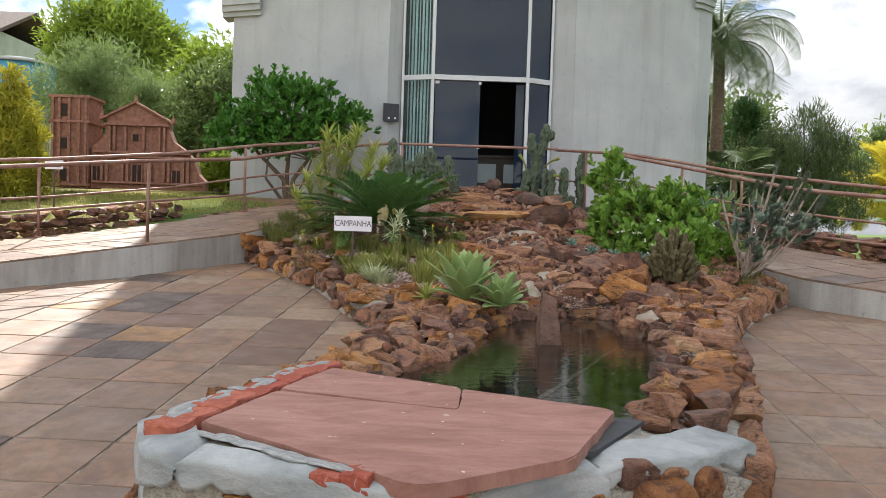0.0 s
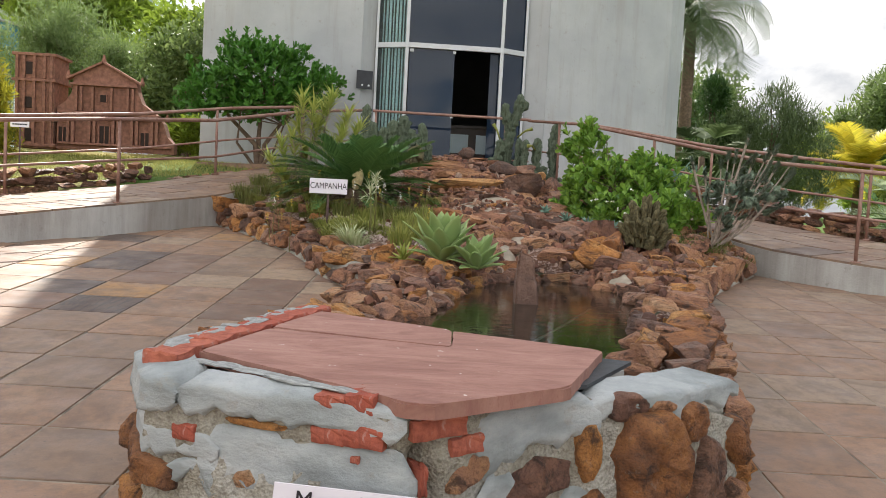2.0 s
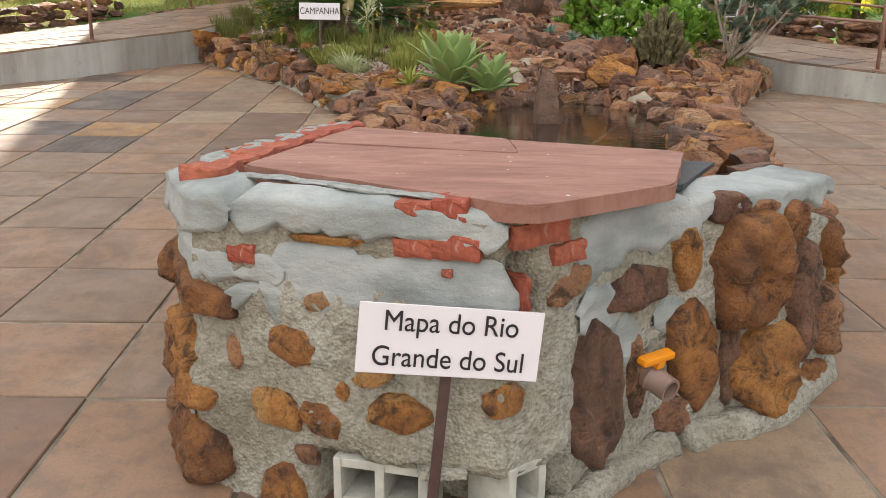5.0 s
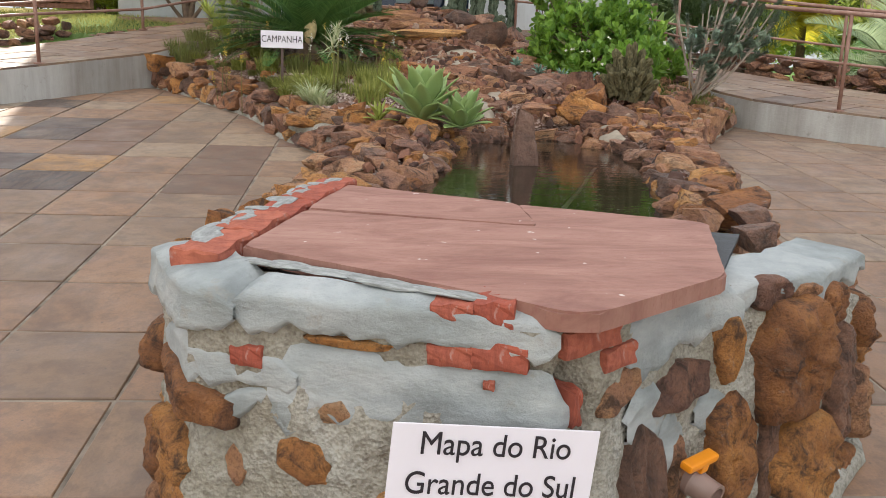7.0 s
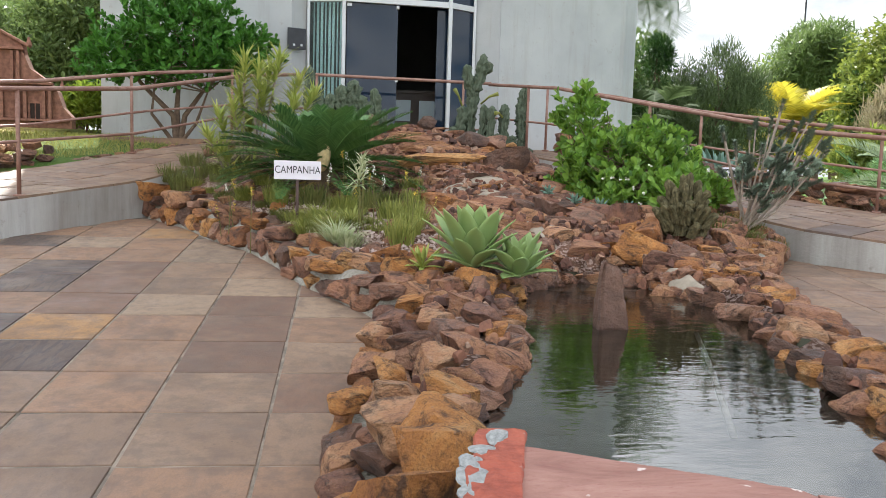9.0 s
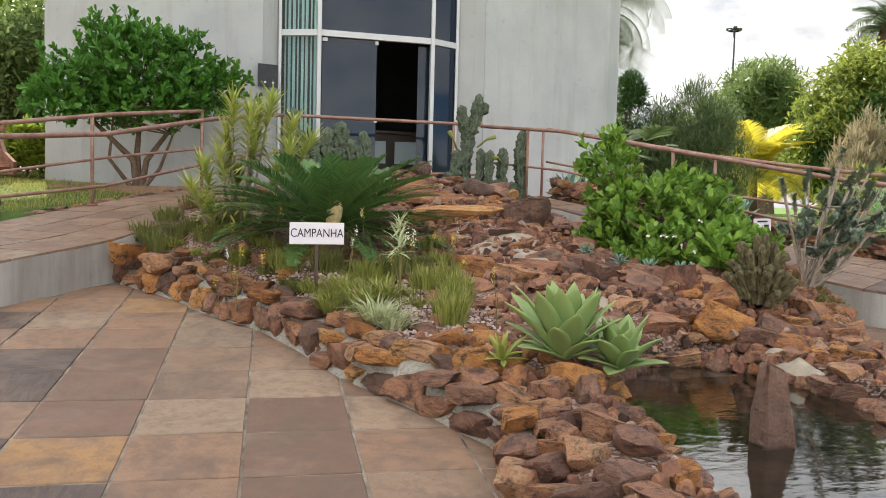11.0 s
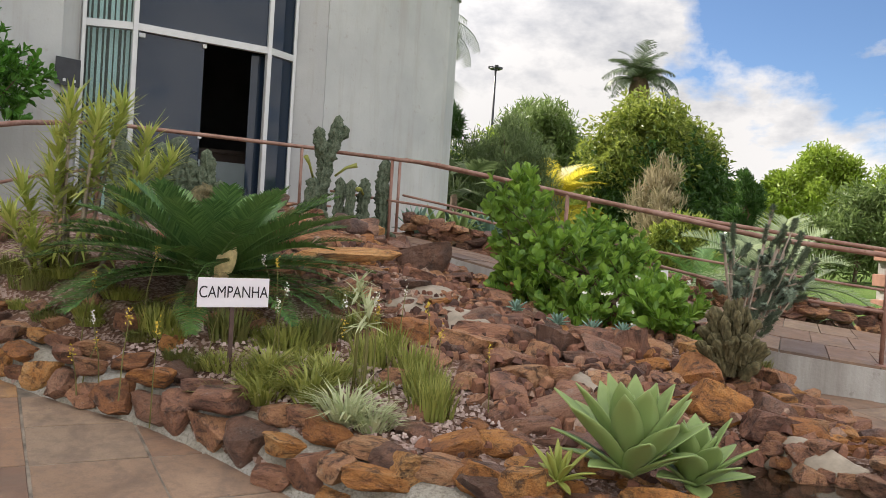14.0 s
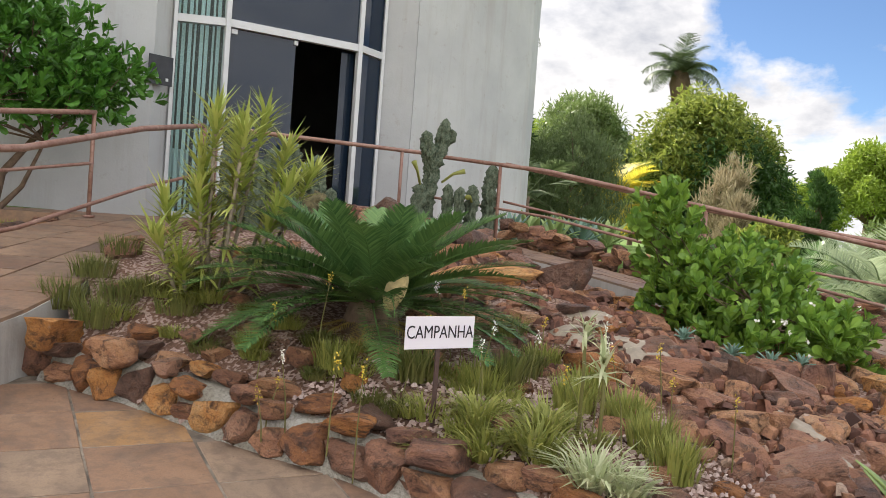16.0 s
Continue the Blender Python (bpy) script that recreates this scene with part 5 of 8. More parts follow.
for line, parent, sgn in ((BORDER_L, border_l, 1), (BORDER_R, border_r, -1)):
    bm = bmesh.new()
    rows = []
    total = offset_pt(line, 0, 0)[2]
    o3 = parent.matrix_basis.translation
    for s in np.arange(0.3, total - 0.05, 0.03):
        row = []
        for inn, up in ((0.0, -0.02), (0.015, 0.012), (0.05, 0.05), (0.065, 0.12), (0.09, 0.165), (0.15, 0.185), (0.22, 0.19), (0.30, 0.12)):
            p, _, _ = offset_pt(line, s, sgn * (inn + 0.012 * noise.noise((s * 9, inn * 30, 2.0))))
            z = plaza_z(*p) + up * (1.12 if sgn < 0 else 1.0) + 0.014 * noise.noise((s * 13, inn * 40, 5.0))
            row.append(bm.verts.new((p[0] - o3.x, p[1] - o3.y, z - o3.z)))
        rows.append(row)
    for a, b in zip(rows, rows[1:]):
        for k in range(len(a) - 1):
            bm.faces.new((a[k], b[k], b[k + 1], a[k + 1]) if sgn < 0 else (a[k], a[k + 1], b[k + 1], b[k]))
    part("mortar_bed", bm, M["mortar"], parent, "grey mortar between the stones", True)
    total = offset_pt(line, 0, 0)[2]
    s = 0.35 if sgn > 0 else 0.15
    while s < total - 0.05:
        w = rng.uniform(0.15, 0.30)
        p, ang, _ = offset_pt(line, s + w / 2, sgn * 0.07)
        h = rng.uniform(0.18, 0.25) if rng.random() < 0.6 else rng.uniform(0.11, 0.16)
        if sgn < 0:
            h *= 1.18
        z0 = plaza_z(*p)
        put_rock(parent, p[0], p[1], z0 + h / 2 - 0.025, w * 1.12, rng.uniform(0.16, 0.24), h, ang + rng.uniform(-.15, .15), pick(5, 3 if p[1] < 7.5 else 1.5, 1.5), "big", 0.09)
        if h < 0.2:
            put_rock(parent, p[0], p[1], z0 + h + 0.04, w * 0.95, 0.17, rng.uniform(0.08, 0.12), ang + rng.uniform(-.4, .4), pick(5, 3, 2), "mid", 0.2)
        s += w * 0.93
    s = 0.3
    while s < total - 0.05:
        w = rng.uniform(0.14, 0.27)
        p, ang, _ = offset_pt(line, s + w / 2, sgn * rng.uniform(0.17, 0.24))
        z = max(float(bed_z(p[0], p[1])), plaza_z(*p) + 0.21)
        if not inside(POND, p[0], p[1]):
            put_rock(parent, p[0], p[1], z + rng.uniform(-0.01, 0.03), w * 1.1, rng.uniform(0.13, 0.2), rng.uniform(0.07, 0.13), ang + rng.uniform(-.6, .6), pick(5, 3, 3), "mid", 0.22)
        s += w * (0.95 if sgn < 0 or p[1] < 7.5 else 1.25)


def poisson(n, test, gap, box4):
    pts = []
    for _ in range(n):
        x, y = rng.uniform(box4[0], box4[1]), rng.uniform(box4[2], box4[3])
        if not test(x, y):
            continue
        g = gap(x, y) if callable(gap) else gap
        if all((x - a) ** 2 + (y - b) ** 2 > (g + c) ** 2 / 4 for a, b, c in pts):
            pts.append((x, y, g))
    return pts


def d_pond(x, y):
    return float(dist_line(POND_LOOP, x, y))


def d_edge(x, y):
    return float(min(dist_line(BORDER_L, x, y), dist_line(BORDER_R, x, y)))


# rim of the pond
def rim(x, y):
    return inside(GARDEN, x, y) and not inside(POND, x, y) and y > 3.05 and (y < 6.9) and d_edge(x, y) > 0.2 and not (y > 6.3 and 0.2 < x < 1.9 and d_pond(x, y) > 0.25)


for x, y, g in poisson(5000, rim, lambda x, y: rng.uniform(0.13, 0.24), (-0.8, 2.6, 2.9, 6.9)):
    z = max(float(bed_z(x, y)), 0.70)
    left = x < 0.6
    k = min(g * rng.uniform(1.15, 1.5), 2.2 * (d_pond(x, y) + 0.04))
    if k < 0.08:
        continue
    put_rock(border_l if left else border_r, x, y, z + rng.uniform(-0.01, 0.035), k, k * rng.uniform(0.6, 0.9), k * rng.uniform(0.4, 0.7), rng.uniform(0, 6.3), pick(5, 4, 2), "big" if y < 5 else "mid", 0.3)
# stones at the waterline
for s in np.arange(0, 9.6, 0.15):
    P = along(POND_LOOP, 0.15)
    x, y = P[min(int(s / 0.15), len(P) - 1)]
    if y < 3.4:
        continue
    k = rng.uniform(0.12, 0.24)
    put_rock(border_l if x < 0.6 else border_r, x + rng.uniform(-.04, .04), y + rng.uniform(-.04, .04), WATER_Z + rng.uniform(-0.02, 0.03), k * 1.2, k * 0.85, k * 0.6, rng.uniform(0, 6.3), pick(4, 2, 4), "mid", 0.3)


def in_cascade(x, y):
    if not inside(GARDEN, x, y) or inside(POND, x, y) or y < 6.5 or y > 12.45:
        return False
    c = float(stream_x(y))
    w = np.interp(y, [6.5, 7.5, 9, 10.5, 12.4], [0.75, 0.75, 0.8, 0.75, 0.75])
    return abs(x - c) < w


for x, y, g in poisson(9000, in_cascade, lambda x, y: rng.choice((0.11, 0.15, 0.2, 0.26)), (-0.2, 2.2, 6.5, 12.45)):
    z = float(bed_z(x, y))
    k = g * rng.uniform(1.2, 1.5)
    flat = rng.uniform(0.25, 0.5) if y > 8.4 else rng.uniform(0.35, 0.65)
    put_rock(cascade, x, y, z + 0.01, k * 1.15, k * rng.uniform(0.6, 0.9), k * flat, rng.uniform(-0.6, 0.6) if y > 8.4 else rng.uniform(0, 6.3), pick(6, 0.8, 3), "small" if k < 0.2 else "mid", 0.2)


def in_slope(x, y):
    return inside(GARDEN, x, y) and not inside(POND, x, y) and y > 6.3 and d_edge(x, y) > 0.2 and x > float(stream_x(y)) + 0.6 and y < 11.8 and x > 1.3 and float(dist_line([p[:2] for p in RAMP_IN_R[3:]], x, y)) > 0.16


for x, y, g in poisson(6000, in_slope, lambda x, y: rng.choice((0.12, 0.16, 0.2, 0.27)), (1.3, 3.8, 6.3, 11.5)):
    z = float(bed_z(x, y))
    k = g * rng.uniform(1.15, 1.45)
    put_rock(slope_r, x, y, z + 0.02, k, k * rng.uniform(0.65, 0.9), k * rng.uniform(0.4, 0.7), rng.uniform(0, 6.3), pick(5, 1.6, 3), "mid" if k > 0.18 else "small", 0.3)


def in_left(x, y):
    return inside(GARDEN, x, y) and not inside(POND, x, y) and d_edge(x, y) > 0.3 and x < float(stream_x(y)) - 0.7 and 6.3 < y < 12.3 and (rng.random() < (1.0 if y < 7.3 or x > 0.05 else 0.12))


for x, y, g in poisson(1500, in_left, 0.2, (-2, 1.0, 6.3, 12.3)):
    z = float(bed_z(x, y))
    k = g * rng.uniform(0.7, 1.3)
    put_rock(cascade, x, y, z + 0.01, k, k * 0.75, k * 0.5, rng.uniform(0, 6.3), pick(6, 1.5, 2), "small", 0.25)
# single large rocks
for x, y, z, w, d, h, rz, m in ((1.42, 8.02, 1.03, 0.40, 0.3, 0.40, 0.3, "rock_dark"), (1.95, 7.35, 0.93, 0.33, 0.26, 0.36, 1.0, "rock_rust"), (2.0, 7.95, 1.02, 0.36, 0.24, 0.36, 0.4, "rock"), (0.78, 9.75, 1.50, 0.98, 0.42, 0.17, 0.05, "rock_rust"),
                               (1.45, 9.7, 1.52, 0.42, 0.34, 0.30, 0.4, "rock_dark"), (0.75, 8.05, 1.06, 0.48, 0.34, 0.26, 0.2, "rock"), (0.95, 7.75, 1.0, 0.26, 0.22, 0.2, 1.2, "rock_dark"), (0.6, 7.5, 0.93, 0.3, 0.25, 0.2, 0.7, "rock"),
                               (1.5, 7.5, 0.92, 0.26, 0.2, 0.2, 1.0, "rock_dark"), (0.80, 11.95, 1.86, 1.0, 0.40, 0.10, 0.02, "rock"), (0.78, 11.75, 1.79, 0.85, 0.4, 0.10, -0.05, "rock_dark"), (0.95, 11.6, 1.96, 0.22, 0.16, 0.2, 0.2, "rock_dark"),
                               (0.7, 11.0, 1.74, 0.7, 0.34, 0.14, 0.1, "rock"), (0.8, 10.4, 1.63, 0.85, 0.34, 0.13, -0.08, "rock"), (1.35, 10.9, 1.74, 0.36, 0.3, 0.24, 0.5, "rock_dark"), (1.7, 11.2, 1.72, 0.4, 0.3, 0.24, 0.5, "rock_dark"),
                               (-2.0, 9.85, 1.13, 0.34, 0.26, 0.2, 0.6, "rock_rust"), (-1.72, 9.55, 1.06, 0.3, 0.24, 0.18, 0.9, "rock"), (2.6, 7.3, 0.92, 0.3, 0.22, 0.24, 0.4, "rock"), (-0.1, 6.45, 0.83, 0.24, 0.2, 0.15, 0.2, "rock_rust"), (1.85, 6.55, 0.76, 0.3, 0.22, 0.18, 0.5, "rock")):
    put_rock(cascade if x < 1.6 else slope_r, x, y, z, w, d, h, rz, m, "big", 0.1)
# broken bits lying between the rocks
def fragments(name, test, box4, tries, lo, hi, label):
    rs_ = np.random.RandomState(len(name) * 7 + tries)
    x, y = rs_.uniform(box4[0], box4[1], tries), rs_.uniform(box4[2], box4[3], tries)
    ok_ = np.array([test(a, b) for a, b in zip(x, y)])
    x, y = x[ok_], y[ok_]
    n_ = len(x)
    chunk = (np.array([(-.5, 0, -.3), (.45, .05, -.35), (.5, .9, -.3), (-.4, 1, -.3), (-.35, .15, .35), (.3, .1, .25), (.36, .75, .4), (-.25, .8, .22), (0.05, .5, .5)]),
             np.array([(4, 5, 8), (5, 6, 8), (6, 7, 8), (7, 4, 8), (0, 1, 5), (0, 5, 4), (1, 2, 6), (1, 6, 5), (2, 3, 7), (2, 7, 6), (3, 0, 4), (3, 4, 7)]))
    d_ = np.stack([rs_.normal(0, 1, n_), rs_.normal(0, 1, n_), rs_.normal(0, .25, n_)], 1)
    L_ = rs_.uniform(lo, hi, n_)
    V, F = scatter(chunk, np.stack([x, y, bed_z(x, y) + 0.02 + 0.03 * rs_.uniform(0, 1, n_)], 1), d_, np.tile([0, 0, 1.0], (n_, 1)) + rs_.normal(0, .3, (n_, 3)), L_, L_ * rs_.uniform(0.5, 0.9, n_))
    tagged(ob_of(name, fast_mesh(name, V, F), M["rubble"]), label, "rubble", "", "stuff")


def rubble_material():
    n = Nodes("broken_red_rock", 0.85, 0, 0.3)
    c = n.ramp(n.island(), [(0.0, (0.06, 0.034, 0.028)), (0.3, (0.15, 0.07, 0.05)), (0.6, (0.24, 0.11, 0.07)), (0.85, (0.32, 0.16, 0.09)), (1.0, (0.36, 0.26, 0.2))])
    c = n.mix(n.ramp(n.noise(40, 6, 0.7), [(0.38, 0.6), (0.52, 0.0)]), c, (0.07, 0.04, 0.03))
    n.color(c)
    n.bump(n.noise(60, 6, 0.7), 0.7, 0.01)
    return n.m


M["rubble"] = rubble_material()
fragments("rubble", in_cascade, (-0.2, 2.2, 6.5, 12.4), 1700, 0.03, 0.09, "small broken reddish stones between the rocks of the cascade")
fragments("rubble", in_slope, (1.3, 3.8, 6.3, 11.8), 1200, 0.03, 0.09, "small broken brown stones on the garden slope")
fragments("rubble", rim, (-0.8, 2.6, 2.9, 6.9), 900, 0.025, 0.08, "small stones and grit round the rim of the pond")
# lumps bedded against the brick rim of the pedestal
for x, y, z, w, d, h, rz in ((-0.70, 2.62, 0.72, 0.20, 0.24, 0.26, 0.2), (-0.64, 2.86, 0.74, 0.20, 0.24, 0.24, 0.9), (-0.55, 3.10, 0.74, 0.22, 0.22, 0.24, 0.4), (-0.46, 3.34, 0.73, 0.22, 0.20, 0.24, 1.2), (-0.68, 3.16, 0.66, 0.18, 0.22, 0.26, 0.1), (-0.40, 3.58, 0.74, 0.20, 0.20, 0.18, 0.7)):
    put_rock(border_l, x, y, z, w, d, h, rz, "rock_rust", "big", 0.12)
# silt and cement runs
for x, y, w, d, seed in ((1.10, 7.45, 0.12, 0.42, 1), (1.02, 8.40, 0.26, 0.36, 2), (1.74, 6.45, 0.15, 0.30, 3), (0.93, 7.1, 0.10, 0.14, 4), (1.1, 8.95, 0.34, 0.22, 5), (0.75, 8.75, 0.2, 0.2, 6)):
    bm = bmesh.new()
    bmesh.ops.create_grid(bm, x_segments=14, y_segments=14, size=1.0)
    for v in list(bm.verts):
        r = v.co.length
        k = 1 + 0.3 * noise.noise((v.co.x * 2, v.co.y * 2, seed))
        X, Y = x + v.co.x * w * k, y + v.co.y * d * k
        v.co = Vector((X, Y, float(bed_z(X, Y)) + 0.05 - 0.12 * max(0, r - 0.4) + 0.012 * noise.noise((X * 14, Y * 14, seed))))
    tagged(part("silt_run", bm, M["foam"], None, "", True), "pale cement run washed between the rocks", "cement run", "", "stuff")

# ---- signs ----


def letters(text, size, mat, parent, m, bold=0.0, name="lettering"):
    cu = bpy.data.curves.new("text", "FONT")
    cu.body, cu.size, cu.extrude, cu.offset, cu.align_x, cu.align_y = text, size, 0.0008, bold, "CENTER", "CENTER"
    cu.space_line = 0.95
    tmp = bpy.data.objects.new("text", cu)
    scene.collection.objects.link(tmp)
    me = bpy.data.meshes.new_from_object(tmp)
    bpy.data.objects.remove(tmp)
    ob = ob_of(name, me, mat, parent)
    ob.matrix_basis = m
    return ob


def sign(place, yaw, roll, w, h, stake, label, lines=(), size=0.05, bars=(), squeeze=0.85):
    e = empty("garden_sign", Matrix.LocRotScale(place, Euler((0, radians(roll), radians(yaw))), None), label, "sign", "garden signs")
    bm = bmesh.new()
    add_box(bm, (0, 0, 0), (w, 0.004, h), 0, 0.0015)
    part("board", bm, M["sign_white"], e)
    bm = bmesh.new()
    add_box(bm, (0, 0.010, -stake / 2 + h * 0.3), (0.022, 0.010, stake + h * 0.3), 0, 0.002)
    part("stake", bm, M["dark_metal"], e)
    for k, t in enumerate(lines):
        z = (len(lines) - 1) * size * 0.62 - k * size * 1.24
        letters(t, size, M["ink"], e, Matrix.LocRotScale((0, -0.0034, z), Euler((radians(90), 0, 0)), Vector((squeeze, 1, 1))), 0.0)
    for x, z, bw, bh in bars:
        bm = bmesh.new()
        add_box(bm, (x, -0.0032, z), (bw, 0.0014, bh))
        part("lettering", bm, M["ink"], e)
    return e


sign((-0.683, 8.05, 1.386), 0, 0.0, 0.362, 0.145, 0.45, "small white sign lettered CAMPANHA on a thin stake", ("CAMPANHA",), 0.082, (), 0.78)
sign((-0.135, 1.735, 0.622), 0, 5.0, 0.355, 0.142, 0.46, "white sign lettered Mapa do Rio Grande do Sul, steel stake", ("Mapa do Rio", "Grande do Sul"), 0.058, (), 0.88)
sign((3.62, 9.15, 1.47), 0, -2, 0.19, 0.115, 0.35, "small white sign with dark unreadable print beside the ramp", (), 0.05, [(-0.0, 0.03, 0.11, 0.014), (-0.04, -0.012, 0.06, 0.035), (0.045, -0.015, 0.05, 0.03), (0.0, -0.04, 0.14, 0.008)])
sign((-4.95, 11.2, 2.02), 0, 0, 0.24, 0.12, 0.7, "small white sign with two lines of faded print on the lawn", (), 0.05, [(x, z, 0.026, 0.018) for z in (0.02, -0.022) for x in (-0.08, -0.048, -0.016, 0.016, 0.048, 0.08)])

# ---- plants of the bed ----
NR = np.random.RandomState(7)
M["cycad"] = leaf_material("glossy_dark_cycad_leaf", (0.046, 0.118, 0.042), (0.150, 0.270, 0.085), (0.17, 0.28, 0.085), 0.16, 0.26)
M["cycad_dry"] = leaf_material("dry_orange_frond", (0.26, 0.15, 0.04), (0.42, 0.30, 0.09), None, 0.25, 0.7)
M["buff"] = plain("buff_felted_cone", (0.55, 0.43, 0.22), 0.9, 0, 0.25, 30, 0.5)
M["agave"] = leaf_material("pale_green_agave_leaf", (0.20, 0.32, 0.12), (0.40, 0.48, 0.17), (0.28, 0.40, 0.16), 0.22, 0.42, 6.0)
M["agave_blue"] = leaf_material("blue_green_agave_leaf", (0.12, 0.22, 0.17), (0.20, 0.32, 0.25), None, 0.12, 0.45)
M["shrub"] = leaf_material("fresh_green_shrub_leaf", (0.035, 0.110, 0.025), (0.30, 0.46, 0.075), (0.20, 0.36, 0.05), 0.34, 0.36, 2.2)
M["shrub_dark"] = leaf_material("deep_green_shrub_leaf", (0.037, 0.132, 0.018), (0.102, 0.264, 0.038), (0.085, 0.202, 0.030), 0.25, 0.4)
M["dracaena"] = leaf_material("variegated_yellow_green_leaf", (0.184, 0.265, 0.040), (0.575, 0.575, 0.180), (0.310, 0.391, 0.070), 0.28, 0.45)
M["cactus"] = leaf_material("grey_green_cactus_skin", (0.026, 0.046, 0.028), (0.050, 0.078, 0.045), (0.20, 0.215, 0.15), 0.0, 0.8, 60.0)
M["cactus_brown"] = leaf_material("olive_brown_cactus_skin", (0.050, 0.047, 0.024), (0.085, 0.075, 0.036), (0.22, 0.18, 0.09), 0.0, 0.85, 40.0)
M["euphorbia"] = leaf_material("blue_grey_spurge_leaf", (0.10, 0.14, 0.105), (0.24, 0.30, 0.22), (0.19, 0.24, 0.15), 0.15, 0.6)
M["bark_pale"] = plain("pale_grey_bark", (0.33, 0.27, 0.22), 0.9, 0, 0.3, 25, 0.6)
M["bark"] = plain("brown_bark", (0.14, 0.095, 0.065), 0.95, 0, 0.35, 18, 0.8)
M["tuft"] = leaf_material("yellowish_green_tuft", (0.13, 0.17, 0.035), (0.42, 0.41, 0.12), (0.27, 0.30, 0.065), 0.30, 0.55, 5.0)
M["tuft_dark"] = leaf_material("dull_green_tuft", (0.075, 0.105, 0.026), (0.21, 0.23, 0.065), (0.20, 0.17, 0.06), 0.25, 0.6, 5.0)
M["spider"] = leaf_material("white_striped_grass_leaf", (0.26, 0.33, 0.13), (0.60, 0.62, 0.40), None, 0.3, 0.5)
M["stalk"] = leaf_material("thin_flower_stalk", (0.10, 0.11, 0.03), (0.22, 0.20, 0.07), None, 0.2, 0.7)
M["petal"] = plain("small_white_petal", (0.75, 0.73, 0.66), 0.6, 0, 0.05, 10, 0)
M["petal_yellow"] = plain("small_yellow_floret", (0.62, 0.45, 0.06), 0.6, 0, 0.1, 10, 0)


def thing_at(name, p, label, category, group=""):
    return empty(name, p, label, category, group)


def frond_arrays(az, elev, length, droop, pairs, leaf_len, leaf_w, fold=0.5, start=0.12, sweep=0.6, twist=0.0, seg=14, taper=0.5):
    """A feather leaf from the origin: leaflets along both sides of an arching midrib."""
    t = np.linspace(0, 1, seg)
    el = elev - droop * t ** 1.3
    dx, dz = np.cos(el), np.sin(el)
    r = np.concatenate([[0], np.cumsum((dx[1:] + dx[:-1]) / 2)]) * length / (seg - 1)
    z = np.concatenate([[0], np.cumsum((dz[1:] + dz[:-1]) / 2)]) * length / (seg - 1)
    ca, sa = math.cos(az), math.sin(az)
    bend = twist * t ** 2 * length
    pts = np.stack([r * ca - bend * sa, r * sa + bend * ca, z], 1)
    s = np.linspace(start, 0.985, pairs)
    o = np.stack([np.interp(s, t, pts[:, i]) for i in range(3)], 1)
    tg = unit(np.stack([np.interp(s, t, np.gradient(pts[:, i])) for i in range(3)], 1))
    side = unit(np.cross(tg, np.array([0, 0, 1.0]) + 1e-6))
    up = np.cross(side, tg)
    size = leaf_len * np.clip(1.0 - np.abs(s - 0.45) ** 2 * 2.2 * taper - (s > 0.8) * (s - 0.8) * 2.0, 0.22, 1)
    parts = []
    for sg in (-1, 1):
        d = unit(side * sg + tg * sweep + up * fold + NR.normal(0, 0.06, o.shape))
        parts.append(scatter(BLADE, o, d, up + side * sg * 0.2, size, leaf_w))
    return parts, pts


def rib_tube(pts, r0, r1):
    return tube_arrays(pts, np.linspace(r0, r1, len(pts)), 5, False)


def tri(F):
    out = []
    for q in F:
        q = [i for k, i in enumerate(q) if i not in q[:k]]
        out.append(q[:3])
        if len(q) == 4:
            out.append([q[0], q[2], q[3]])
    return np.array(out)


def leaf_ob(name, parts, mat, parent, smooth=False, label=""):
    V, F = join_arrays([(v, tri(f) if len(np.shape(f)) < 2 or np.shape(f)[1] != 3 else f) for v, f in parts])
    return ob_of(name, fast_mesh(name, V, F, smooth), mat, parent, label)


# the cycad
cyc = thing_at("cycad", (-0.42, 9.20, 1.16), "large dark green cycad with arching feathery fronds", "cycad")
tube("trunk", [(0, 0, -0.08), (0, 0, 0.1), (0.0, 0, 0.24)], [0.17, 0.17, 0.12], M["bark"], cyc, 14)
for k in range(72):
    az = k * 2.39996 + NR.uniform(-.2, .2)
    ring = k / 66
    parts, pts = frond_arrays(az, 1.22 - 1.12 * ring ** 0.8 + NR.uniform(-.1, .1), NR.uniform(0.88, 1.04) * (0.62 + 0.38 * min(1.0, ring / 0.35)), 0.35 + 0.40 * ring, 84, 0.16, 0.0125, 0.42, 0.08, 0.95, NR.uniform(-.12, .12))
    parts.append(rib_tube(pts, 0.008, 0.002))
    ob = leaf_ob("frond", parts, M["cycad"], cyc)
    ob.location = (0.05 * math.cos(az), 0.05 * math.sin(az), 0.22)
for k in range(7):
    az = (-2.9, -0.4, -1.2, 2.8, -0.1, -2.2, 0.3)[k]
    parts, pts = frond_arrays(az, -0.15, 0.75, 0.6, 44, 0.12, 0.008, 0.1, 0.1, 0.9)
    parts.append(rib_tube(pts, 0.007, 0.002))
    leaf_ob("dry_frond", parts, M["cycad_dry"], cyc, False, "dry orange frond").location = (0, 0, 0.14)
bm = bmesh.new()
bmesh.ops.create_uvsphere(bm, u_segments=12, v_segments=9, radius=1)
for v in bm.verts:
    v.co = Vector((v.co.x * 0.06, v.co.y * 0.06, v.co.z * 0.13)) * (1 + 0.12 * noise.noise(v.co * 6))
part("cone", bm, M["buff"], cyc, "buff felted cone", True).matrix_basis = pose(-0.02, -0.30, 0.33, 18, 8, 0)


